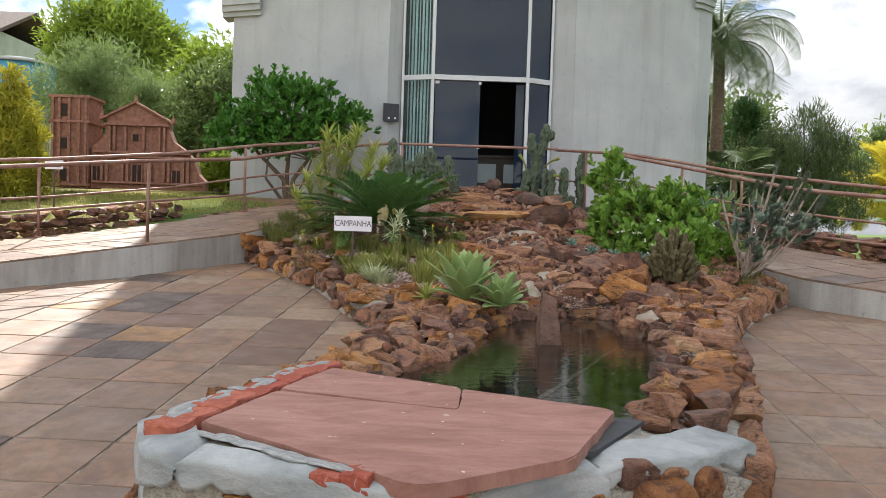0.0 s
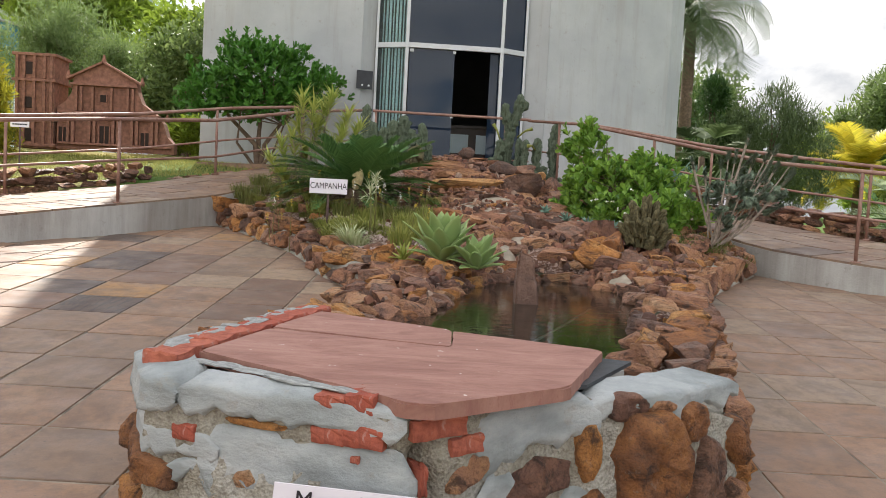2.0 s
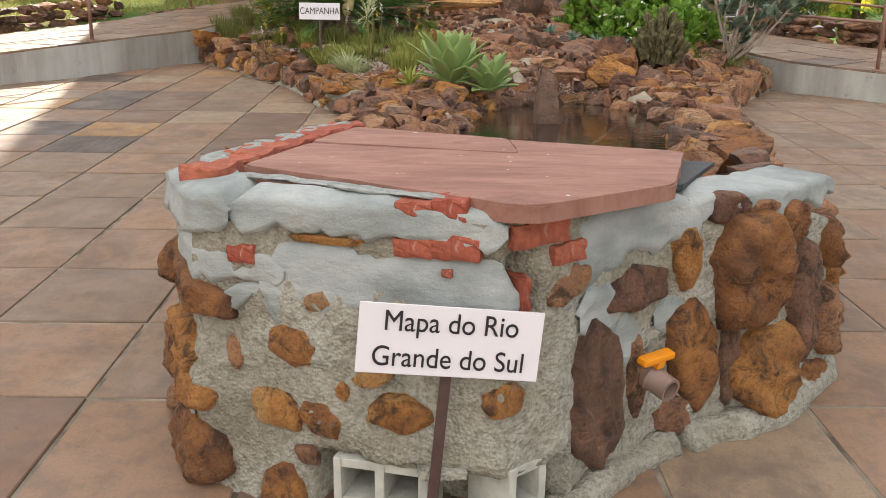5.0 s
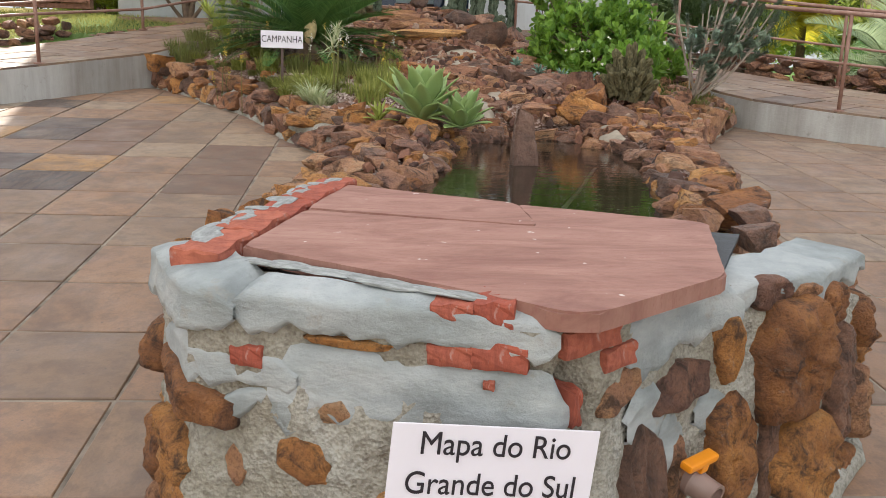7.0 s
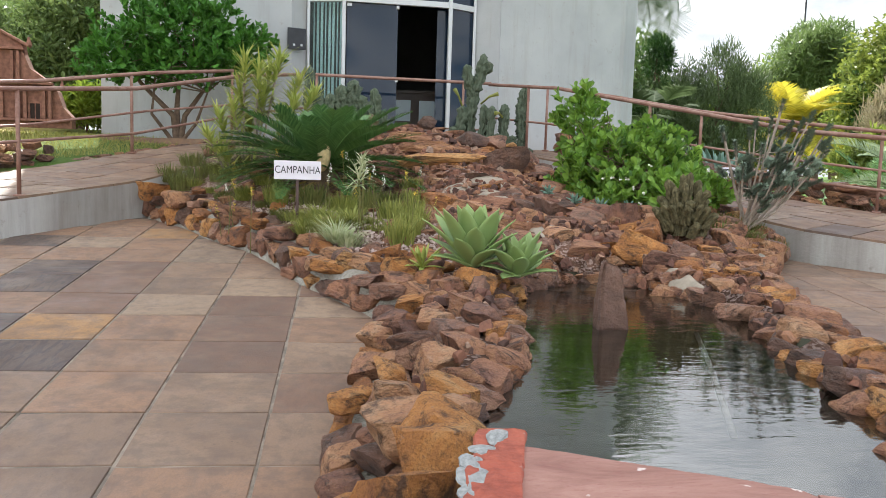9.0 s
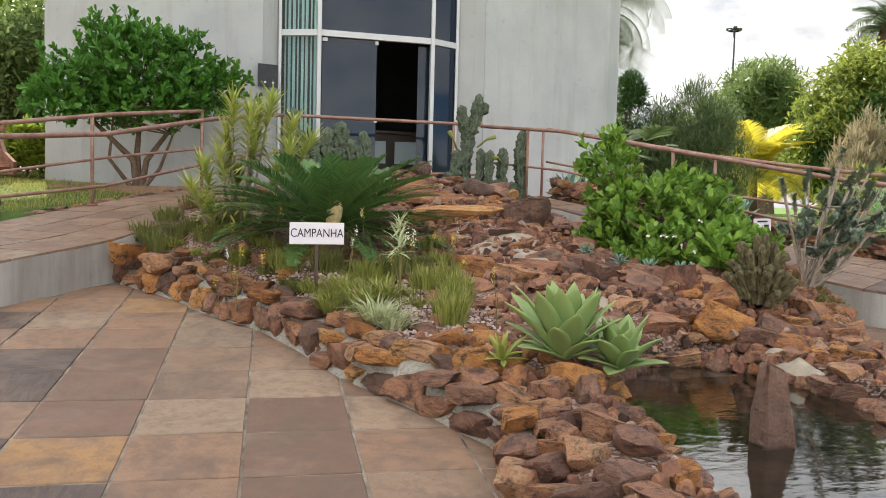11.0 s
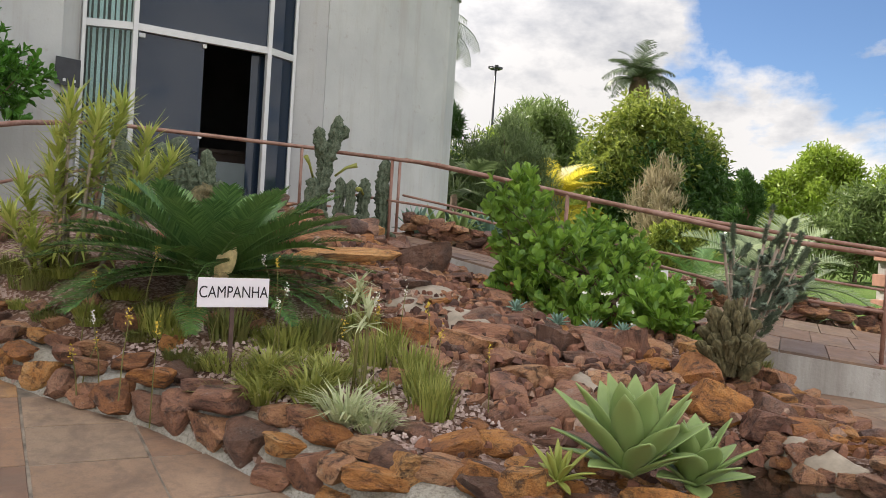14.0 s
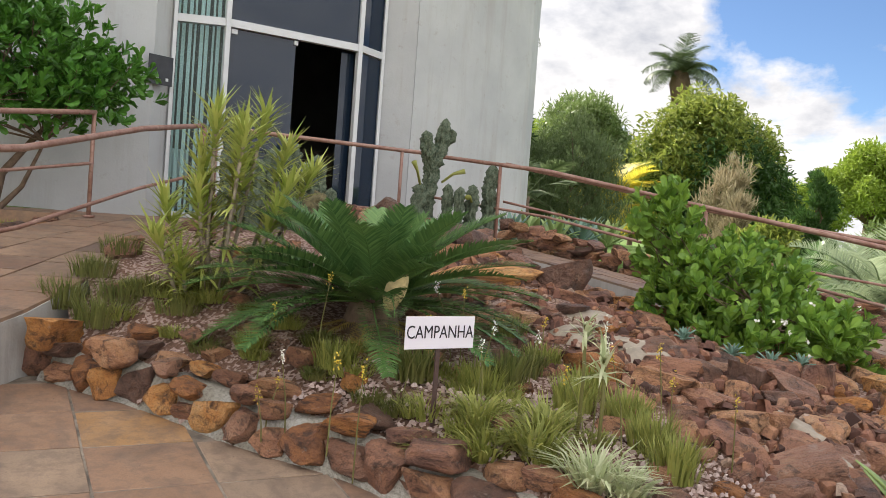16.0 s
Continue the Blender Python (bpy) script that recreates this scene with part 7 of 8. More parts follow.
for x, y in ((-1.9, 10.3), (-1.7, 10.5), (-1.6, 10.15), (-1.75, 10.0), (-1.45, 10.1), (-1.35, 9.8), (-1.5, 10.75), (-1.15, 10.0)):
    clump("grass_clump", (x, y, bz(x, y) + 0.01), 200, rs.uniform(0.13, 0.21), 0.13, 0.009, M["tuft_dark"], "taller dull green grass tuft beside the ramp", "grass", "grassy tufts", 0.4, count)
    count += 1
for x, y in ((0.02, 7.28), (0.12, 7.5), (0.2, 7.75), (0.05, 7.95), (0.25, 8.1), (0.30, 8.5), (0.1, 8.4), (-0.1, 8.3), (-0.3, 8.25), (0.35, 8.9), (-0.55, 8.45), (-0.85, 8.75)):
    clump("grass_clump", (x, y, bz(x, y) + 0.01), 200, rs.uniform(0.14, 0.22), 0.10, 0.012, M["tuft"] if rs.random() < 0.6 else M["tuft_dark"], "fleshy upright green tuft in the bed", "grass", "grassy tufts", 0.3, count)
    count += 1
for x, y, h in ((-0.42, 7.30, 0.26), (-0.34, 7.2, 0.17)):
    clump("spider_plant", (x, y, bz(x, y) + 0.01), 140, h, 0.07, 0.013, M["spider"], "arching white-striped grass-like plant on the chippings", "spider plant", "spider plants", 1.2, count)
    count += 1
for x, y, h in ((-0.62, 7.75, 0.20), (-0.45, 7.62, 0.22), (-0.28, 7.75, 0.22), (-0.52, 7.95, 0.18), (-0.75, 7.9, 0.16)):
    clump("grass_clump", (x, y, bz(x, y) + 0.01), 170, h, 0.08, 0.011, M["tuft"], "arching yellow-green grass clump on the chippings", "grass", "grassy tufts", 1.1, count)
    count += 1
for k in range(22):
    x, y = rs.uniform(-1.3, 0.35), rs.uniform(8.0, 9.0)
    if k < 8:
        x, y = rs.uniform(-0.3, 0.3), rs.uniform(7.2, 8.2)
    h = rs.uniform(0.25, 0.48)
    e = thing_at("flower_stalk", (x, y, bz(x, y)), "thin dry flower stalk with a small pale head", "flower", "flower stalks")
    lx, ly = rs.uniform(-.1, .1), rs.uniform(-.1, .1)
    V, F = tube_arrays([(0, 0, -0.02), (lx * 0.3, ly * 0.3, h * 0.5), (lx, ly, h)], [0.004, 0.003, 0.002], 5, False)
    ob_of("stalk", mixed_mesh("stalk", V, F), M["stalk"], e)
    n = 22
    o = np.array([lx, ly, h]) + NR.normal(0, 1, (n, 3)) * np.array([0.006, 0.006, 0.022])
    leaf_ob("floret", [scatter(LEAF, o, NR.normal(0, 1, (n, 3)), NR.normal(0, 1, (n, 3)), 0.013, 0.008)], M["petal_yellow"] if k % 3 else M["petal"], e)
for x, y in ((3.0, 7.75), (3.25, 7.8), (3.2, 8.05), (2.9, 7.95), (3.4, 8.0), (3.05, 8.2), (2.75, 7.75)):
    clump("grass_clump", (x, y, bz(x, y) + 0.02), 160, 0.10, 0.16, 0.010, M["tuft_dark"], "low green ground cover at the foot of the spurge", "grass", "ground cover", 0.7, count)
    count += 1
# pale chippings on the soil
n = 2600
cx = NR.uniform(-1.4, 0.5, n)
cy = NR.uniform(6.9, 8.7, n)
keep = inside(GARDEN, cx, cy) & (dist_line(BORDER_L, cx, cy) > 0.22) & (dist_line(BORDER_L, cx, cy) < 1.1)
cx, cy = cx[keep], cy[keep]
cz = bed_z(cx, cy) + 0.012
T = np.array([(-.5, -.4, 0), (.5, -.5, 0), (.4, .5, 0), (-.5, .4, 0), (-.3, -.3, .5), (.3, -.2, .6), (.2, .3, .5), (-.3, .2, .55)])
TF = np.array([(4, 5, 6), (4, 6, 7), (0, 1, 5), (0, 5, 4), (1, 2, 6), (1, 6, 5), (2, 3, 7), (2, 7, 6), (3, 0, 4), (3, 4, 7)])
d = np.stack([NR.normal(0, 1, len(cx)), NR.normal(0, 1, len(cx)), NR.normal(0, .2, len(cx))], 1)
V, F = scatter((T, TF), np.stack([cx, cy, cz], 1), d, np.tile([0, 0, 1.0], (len(cx), 1)), NR.uniform(0.012, 0.03, len(cx)), NR.uniform(0.012, 0.026, len(cx)))
M["chips"] = leaf_material("pinkish_stone_chips", (0.26, 0.17, 0.14), (0.55, 0.44, 0.40), None, 0.0, 0.9)
tagged(ob_of("chippings", fast_mesh("chippings", V, F), M["chips"]), "loose pale pinkish stone chippings on the soil", "chippings", "", "stuff")

# ---- lawn side: the model church, edging, trees ----
M["model_brick"] = plain("small_reddish_brown_masonry", (0.24, 0.115, 0.08), 0.95, 0, 0.35, 16, 0.7)
# Shade inside the model's openings is put into this colour, on flat panels
M["model_dark"] = plain("dark_window_opening", (0.03, 0.018, 0.014), 0.9, 0, 0.2, 10, 0.0)
church = thing_at("model_church", (-5.0, 14.0, 1.80), "brick scale model of a ruined mission church with a bell tower", "model building")


def cbox(name, c, s, mat="model_brick", parent=None, bev=0.006):
    return box(name, c, s, M[mat], parent or church, 0, bev)


# tower
tx = -0.90
cbox("tower_body", (tx, 0.2, 0.74), (0.62, 0.6, 1.50))
for z in (0.02, 0.45, 1.06, 1.47):
    cbox("cornice", (tx, 0.2, z + 0.02), (0.70, 0.68, 0.045))
for x in (-0.27, -0.16, 0.0, 0.16, 0.27):
    for z0, z1 in ((0.06, 0.45), (0.5, 1.06), (1.11, 1.47)):
        cbox("pilaster", (tx + x, -0.115, (z0 + z1) / 2), (0.045, 0.045, z1 - z0))
for x, z, w, h in ((-0.08, 0.72, 0.11, 0.18), (-0.08, 1.27, 0.11, 0.20), (-0.08, 0.2, 0.11, 0.20)):
    cbox("opening", (tx + x, -0.105, z), (w, 0.02, h), "model_dark")
for k in range(24):
    cbox("course", (tx, -0.1025, 0.06 + k * 0.058), (0.60, 0.008, 0.012), bev=0.0)
# facade with gable and sloping shoulders
bm = bmesh.new()
prof = [(-0.55, 0), (1.33, 0), (1.33, 0.16), (1.22, 0.28), (1.15, 0.50), (1.0, 0.66), (0.80, 0.80), (0.72, 1.0), (0.70, 1.14), (0.16, 1.42), (-0.30, 1.18), (-0.33, 0.92), (-0.42, 0.78), (-0.55, 0.68)]
lo = [bm.verts.new((x, -0.06, z)) for x, z in prof]
hi = [bm.verts.new((x, 0.16, z)) for x, z in prof]
bm.faces.new(lo)
bm.faces.new(hi[::-1])
for i in range(len(prof)):
    j = (i + 1) % len(prof)
    bm.faces.new((lo[i], hi[i], hi[j], lo[j]))
part("facade", bm, M["model_brick"], church)
for z, x0, x1 in ((0.60, -0.5, 1.1), (1.06, -0.34, 0.74), (0.10, -0.52, 1.3), (0.53, -0.5, 1.12)):
    cbox("cornice", ((x0 + x1) / 2, -0.085, z), (x1 - x0, 0.09, 0.035))
for a, b in (((-0.40, 1.14), (0.18, 1.44)), ((0.16, 1.44), (0.80, 1.10))):
    L = math.hypot(b[0] - a[0], b[1] - a[1])
    ob = cbox("gable_moulding", (0, 0, 0), (L, 0.14, 0.035))
    ob.matrix_basis = Matrix.LocRotScale(((a[0] + b[0]) / 2, -0.05, (a[1] + b[1]) / 2), Euler((0, -math.atan2(b[1] - a[1], b[0] - a[0]), 0)), None)
for x in (-0.36, -0.28, -0.02, 0.06, 0.36, 0.44, 0.66, 0.74, 0.98, 1.06):
    cbox("pilaster", (x, -0.095, 0.33), (0.045, 0.06, 0.42))
for x in (-0.24, -0.16, 0.02, 0.32, 0.58, 0.66):
    cbox("pilaster", (x, -0.095, 0.83), (0.04, 0.05, 0.40))
for x, z, w, h in ((-0.45, 0.22, 0.13, 0.28), (0.21, 0.24, 0.15, 0.33), (0.86, 0.2, 0.13, 0.26), (0.18, 0.85, 0.10, 0.12)):
    cbox("opening", (x, -0.062, z), (w, 0.012, h), "model_dark")
    for s in (-1, 1):
        cbox("jamb", (x + s * (w / 2 + 0.012), -0.075, z), (0.022, 0.03, h))
    if h > 0.2:
        cbox("door_rail", (x, -0.072, z), (0.015, 0.012, h))
for k in range(20):
    z = 0.14 + k * 0.048
    half = 0.95 if z < 0.55 else 0.48
    cbox("course", (0.35 if z < 0.55 else 0.2, -0.0625, z), (half * 1.7, 0.008, 0.010), bev=0.0)
for x, z in ((0.16, 1.47), (-0.40, 1.2), (0.78, 1.14), (1.2, 0.56)):
    bm = bmesh.new()
    bmesh.ops.create_cone(bm, segments=8, radius1=0.045, radius2=0.012, depth=0.12, cap_ends=True)
    part("finial", bm, M["model_brick"], church).location = (x, -0.02, z + 0.03)

# edging of dark stones along the lawn and the planted side
rng = random.Random(77)
edge_l = empty("lawn_edging", (-4.0, 10.2, 1.2), "low dry-laid edging of dark brown stones along the lawn", "stone edging")
for p in along(shifted(RAMP_OUT_L, 0.22), 0.17):
    for lay in range(3 if p[0] < -3.2 else 1):
        w = rng.uniform(0.16, 0.30)
        rock("stone", (p[0] + rng.uniform(-.06, .06), p[1] + rng.uniform(-.05, .12), p[2] + 0.02 + 0.10 * lay + (0 if p[0] < -3.4 else -0.07)), (w, w * 0.7, rng.uniform(0.08, 0.13)), (rng.uniform(-.2, .2), rng.uniform(-.2, .2), rng.uniform(0, 6.3)), rng.choice(("rock", "rock_dark", "rock")), edge_l, rng, "small")
edge_r = empty("bed_edging", (5.6, 9.6, 1.1), "low dry-laid edging of brown stones beside the ramp", "stone edging")
for p in along(shifted(RAMP_OUT_R, -0.24), 0.17):
    for lay in range(3):
        w = rng.uniform(0.18, 0.34)
        rock("stone", (p[0] + rng.uniform(-.05, .08), p[1] + rng.uniform(-.05, .10), p[2] + 0.0 + 0.10 * lay), (w, w * 0.75, rng.uniform(0.09, 0.15)), (rng.uniform(-.25, .25), rng.uniform(-.25, .25), rng.uniform(0, 6.3)), rng.choice(("rock", "rock_dark", "rock")), edge_r, rng, "small")


# ---- trees ----
def gz(x, y):
    return float(ground_z(np.array(x), np.array(y)))


def tree(place, height, blobs, n, leaf, lw, mat, label, category="tree", trunk=0.12, template=LEAF, seed=1, clumps=140, spread=0.16, bark="bark", limbs=7, name="tree", up=0.3, group=""):
    """Trunk, limbs and a crown of leaf clumps; blobs are offsets from the foot as fractions of the height."""
    rs = np.random.RandomState(seed)
    e = thing_at(name, place, label, category, group)
    H = height
    C, R = [], []
    tot = sum(b[3] ** 2 for b in blobs)
    for bx_, by_, bz_, r, rz in blobs:
        k = max(4, int(clumps * r * r / tot))
        v = unit(rs.normal(0, 1, (k, 3)))
        rad = rs.uniform(0.45, 1.0, k) ** 0.6
        C.append(np.array([bx_, by_, bz_]) * H + v * np.array([r, r, rz]) * H * rad[:, None])
    C = np.concatenate(C)
    per = max(4, n // len(C))
    sz = rs.uniform(0.6, 1.3, len(C)) * spread * H * max(b[3] for b in blobs) * 2
    o = np.repeat(C, per, 0) + unit(rs.normal(0, 1, (len(C) * per, 3))) * (np.repeat(sz, per) * rs.uniform(0.1, 1, len(C) * per) ** 0.5)[:, None]
    d = unit(rs.normal(0, 1, o.shape) + np.array([0, 0, up]) + unit(o - np.repeat(C, per, 0)) * 0.8)
    L = leaf * rs.uniform(0.6, 1.3, len(o))
    V, F = scatter(template, o, d, rs.normal(0, .5, o.shape) + np.array([0, 0, 1.0]), L, L * lw)
    ob_of("crown", fast_mesh("crown", V, F), mat, e)
    top = np.array([blobs[0][0], blobs[0][1], blobs[0][2]]) * H
    parts = [tube_arrays(np.stack([(0, 0, -0.2), (0.02 * H, 0.01 * H, 0.25 * H), top]), [trunk, trunk * 0.8, trunk * 0.3], 8, False)]
    for _ in range(limbs):
        c = C[rs.randint(len(C))]
        s = top * rs.uniform(0.3, 0.7)
        parts.append(tube_arrays(np.stack([s, (s + c) / 2 + rs.normal(0, .03 * H, 3), c]), [trunk * 0.45, trunk * 0.3, trunk * 0.1], 6, False))
    V, F = merge(parts)
    ob_of("trunk", mixed_mesh("trunk", V, F), M[bark], e)
    return e


M["leaf_bright"] = leaf_material("bright_sunlit_tree_leaf", (0.10, 0.17, 0.020), (0.32, 0.42, 0.06), (0.25, 0.35, 0.045), 0.32, 0.42, 0.5)
M["leaf_mid"] = leaf_material("mid_green_tree_leaf", (0.062, 0.110, 0.030), (0.200, 0.270, 0.090), (0.125, 0.185, 0.050), 0.32, 0.42, 0.4)
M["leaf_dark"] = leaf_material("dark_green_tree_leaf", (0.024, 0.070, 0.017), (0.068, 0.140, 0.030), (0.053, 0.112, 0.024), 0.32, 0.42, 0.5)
M["leaf_grey"] = leaf_material("feathery_grey_green_needle", (0.094, 0.150, 0.055), (0.200, 0.275, 0.100), (0.175, 0.250, 0.080), 0.5, 0.6, 0.6)
M["leaf_yellow"] = leaf_material("yellow_green_tree_leaf", (0.045, 0.10, 0.020), (0.36, 0.40, 0.08), (0.17, 0.24, 0.045), 0.32, 0.42, 1.6)
M["leaf_gold"] = leaf_material("golden_yellow_frond", (0.24, 0.26, 0.03), (0.62, 0.52, 0.06), (0.50, 0.40, 0.04), 0.5, 0.45, 1.2)
M["leaf_gold_green"] = leaf_material("golden_conifer_spray", (0.12, 0.16, 0.02), (0.52, 0.46, 0.05), (0.40, 0.38, 0.04), 0.3, 0.5, 2.5)
M["palm"] = leaf_material("dusty_green_palm_leaf", (0.05, 0.085, 0.035), (0.15, 0.20, 0.09), (0.11, 0.15, 0.06), 0.35, 0.5, 0.6)
M["palm_far"] = leaf_material("deep_green_palm_leaf", (0.028, 0.055, 0.022), (0.10, 0.14, 0.06), (0.07, 0.10, 0.04), 0.2, 0.5, 0.6)
M["leaf_cypress"] = leaf_material("dull_green_cypress_spray", (0.045, 0.075, 0.030), (0.15, 0.20, 0.08), (0.11, 0.16, 0.06), 0.4, 0.6, 1.5)
M["palm_blue"] = leaf_material("silvery_palm_leaf", (0.17, 0.23, 0.14), (0.33, 0.39, 0.24), (0.30, 0.36, 0.20), 0.5, 0.5, 0.8)
M["dry_grass"] = leaf_material("dry_reddish_grass", (0.16, 0.15, 0.08), (0.38, 0.33, 0.20), (0.32, 0.24, 0.15), 0.3, 0.7, 2.0)

ROUND = [(0, 0, 0.62, 0.26, 0.24), (-0.2, 0.05, 0.5, 0.2, 0.16), (0.2, -0.05, 0.52, 0.2, 0.17), (0.05, 0.1, 0.78, 0.18, 0.14), (-0.1, -0.15, 0.68, 0.18, 0.14)]
LOW = [(0, 0, 0.5, 0.42, 0.36), (-0.35, 0.1, 0.36, 0.3, 0.28), (0.35, 0.0, 0.38, 0.3, 0.28), (0.1, -0.15, 0.7, 0.25, 0.22)]
CONE = [(0, 0, 0.2, 0.24, 0.2), (0, 0, 0.42, 0.2, 0.2), (0, 0, 0.62, 0.15, 0.18), (0, 0, 0.82, 0.08, 0.15)]
TALL = [(0, 0, 0.62, 0.14, 0.3), (0.05, 0, 0.4, 0.15, 0.25), (-0.05, 0.03, 0.3, 0.16, 0.22), (0.02, 0.02, 0.85, 0.08, 0.13)]
WISP = (BLADE[0] * np.array([1, 1, 1]), BLADE[1])

# lawn side
tree((-9.4, 26.0, gz(-9, 26)), 6.7, ROUND, 26000, 0.22, 0.28, M["leaf_bright"], "tall bright green feathery-leaved tree beyond the lawn", trunk=0.2, seed=2, clumps=190)
tree((-7.1, 19.2, gz(-7, 19)), 3.5, [(0, 0, 0.55, 0.3, 0.33), (-0.3, 0, 0.5, 0.26, 0.36), (0.3, 0, 0.42, 0.28, 0.28), (0.52, 0, 0.3, 0.2, 0.22), (-0.15, 0, 0.8, 0.15, 0.2)], 34000, 0.15, 0.10, M["leaf_grey"], "feathery grey-green juniper behind the model church", trunk=0.12, seed=3, clumps=230, template=WISP, up=0.7)
tree((-5.7, 22.0, gz(-5, 22)), 4.0, LOW, 16000, 0.2, 0.4, M["leaf_bright"], "rounded bright green tree beyond the lawn", seed=4)
tree((-4.6, 18.5, gz(-4.6, 18.5)), 3.0, LOW, 12000, 0.14, 0.45, M["leaf_mid"], "leafy green bush behind the lawn", seed=5, name="bush", category="bush")
tree((-6.1, 12.4, gz(-6.1, 12.4)), 2.0, CONE, 15000, 0.10, 0.22, M["leaf_gold_green"], "golden-tipped conifer on the lawn", "conifer", 0.05, seed=6, clumps=150, name="conifer", up=0.9)
tree((-3.75, 15.2, gz(-3.75, 15.2)), 0.8, LOW, 2600, 0.14, 0.2, M["leaf_bright"], "bright green leafy plant at the corner of the building", "plant", 0.02, seed=7, name="bush", clumps=40, up=1.2)
tree((-15.5, 24.0, gz(-15, 24)), 4.6, ROUND, 14000, 0.18, 0.4, M["leaf_mid"], "leafy green tree beside a house", seed=8)
tree((-12.0, 16.0, gz(-12, 16)), 3.6, LOW, 12000, 0.14, 0.4, M["leaf_dark"], "dark leafy bush at the edge of the lawn", seed=9, name="bush", category="bush")
# water tank and house
tank = thing_at("water_tank", (-10.9, 22.5, gz(-10.9, 22.5) - 0.4), "round blue plastic water tank with a pale lid", "water tank")
M["tank"] = plain("blue_tank_plastic", (0.07, 0.27, 0.42), 0.5, 0, 0.12, 3, 0.1)
tube("stand", [(0, 0, -0.2), (0, 0, 2.6)], 0.75, M["cement"], tank, 16)
tube("shell", [(0, 0, 2.6), (0, 0, 2.65), (0, 0, 3.0), (0, 0, 3.03), (0, 0, 3.06), (0, 0, 3.6)], [0.8, 0.84, 0.9, 0.94, 0.9, 0.95], M["tank"], tank, 28)
tube("lid", [(0, 0, 3.6), (0, 0, 3.66), (0, 0, 3.78), (0, 0, 3.8)], [1.0, 1.0, 0.45, 0.05], M["render"], tank, 28)
house = thing_at("house", (-19.4, 34.0, gz(-19, 34) - 1.9), "pale green house with a tiled roof and a chimney", "house")
M["house_wall"] = plain("pale_green_wall_paint", (0.42, 0.48, 0.42), 0.9, 0, 0.12, 2, 0.2)
M["roof_tile"] = plain("dark_clay_roof_tile", (0.10, 0.075, 0.065), 0.9, 0, 0.3, 9, 0.5)
box("wall", (0, 0, 4.0), (6.5, 5.0, 8.0), M["house_wall"], house)
bm = bmesh.new()
for s in (-1, 1):
    vs = [bm.verts.new(p) for p in ((-3.6, s * 2.9, 7.8), (3.6, s * 2.9, 7.8), (3.6, 0, 9.1), (-3.6, 0, 9.1))]
    wv = [bm.verts.new((v.co.x, v.co.y, v.co.z + 0.14)) for v in vs]
    bm.faces.new(vs)
    bm.faces.new(wv[::-1])
    for i in range(4):
        bm.faces.new((vs[i], vs[(i + 1) % 4], wv[(i + 1) % 4], wv[i]))
part("roof", bm, M["roof_tile"], house)
chim = box("chimney", (1.9, -1.4, 9.2), (0.8, 0.7, 1.4), M["house_wall"], house)
box("chimney_cap", (1.9, -1.4, 10.1), (1.1, 0.9, 0.12), M["roof_tile"], house)
box("window", (0.5, -2.52, 5.6), (1.1, 0.06, 1.2), M["glass_dark"], house)

# right side
tree((7.7, 17.0, gz(7.7, 17)), 2.9, [(0, 0, 0.45, 0.3, 0.42), (0.3, 0, 0.38, 0.22, 0.36), (-0.25, 0, 0.4, 0.22, 0.36), (0.1, 0, 0.7, 0.18, 0.25)], 26000, 0.12, 0.13, M["leaf_cypress"], "grey-green cypress with upright sprays", "conifer", 0.08, WISP, 12, 200, name="conifer", up=1.6)
tree((6.7, 17.4, gz(6.7, 17.4)), 3.1, TALL, 16000, 0.12, 0.16, M["leaf_dark"], "dark green conifer beside the white building", "conifer", 0.1, WISP, 13, 110, name="conifer", up=0.4)
tree((15.6, 20.6, gz(15.6, 20.6)), 4.9, [(0, 0, 0.6, 0.3, 0.32), (-0.25, 0, 0.42, 0.26, 0.3), (0.27, 0, 0.4, 0.26, 0.3), (0.05, 0, 0.78, 0.2, 0.18), (-0.2, -0.1, 0.66, 0.18, 0.2), (0.24, -0.1, 0.62, 0.18, 0.18)], 34000, 0.17, 0.38, M["leaf_yellow"], "dense rounded tree with yellow-green new leaves", "tree", 0.15, LEAF, 14, 210, up=-0.3)
# Second crown that turns the lower part of the rounded tree darker
tree((15.8, 20.2, gz(15.6, 20.6)), 3.9, [(0, -0.06, 0.45, 0.38, 0.4), (-0.3, -0.06, 0.42, 0.27, 0.38), (0.32, -0.06, 0.38, 0.3, 0.34)], 26000, 0.17, 0.42, M["leaf_dark"], "dark green lower crown of the rounded tree", "tree", 0.12, LEAF, 15, 170, up=-0.3, name="bush")
tree((17.5, 27.5, gz(17.5, 27.5)), 5.9, ROUND, 26000, 0.24, 0.2, M["leaf_mid"], "soft green feathery tree with layered clumps", "tree", 0.18, WISP, 16, 190)
tree((10.0, 30.0, gz(10, 30)), 5.6, LOW, 16000, 0.22, 0.4, M["leaf_mid"], "leafy green tree in the distance", "tree", 0.2, LEAF, 17)
tree((19.5, 33.0, gz(19, 33)), 5.6, LOW, 16000, 0.24, 0.4, M["leaf_bright"], "sunlit leafy tree in the distance", "tree", 0.2, LEAF, 18)
tree((9.6, 14.6, gz(9.6, 14.6)), 1.5, TALL, 5000, 0.22, 0.09, M["dry_grass"], "tall tuft of dry reddish grass", "grass", 0.02, BLADE, 19, 60, name="tall_grass", up=3.0)
tree((10.9, 15.9, gz(10.9, 15.9)), 2.5, [(0, 0, 0.4, 0.2, 0.4), (0.12, 0, 0.55, 0.13, 0.35)], 3600, 0.22, 0.09, M["dry_grass"], "bushy clump of dry reddish brown grass", "grass", 0.02, BLADE, 20, 90, name="tall_grass", up=2.5)
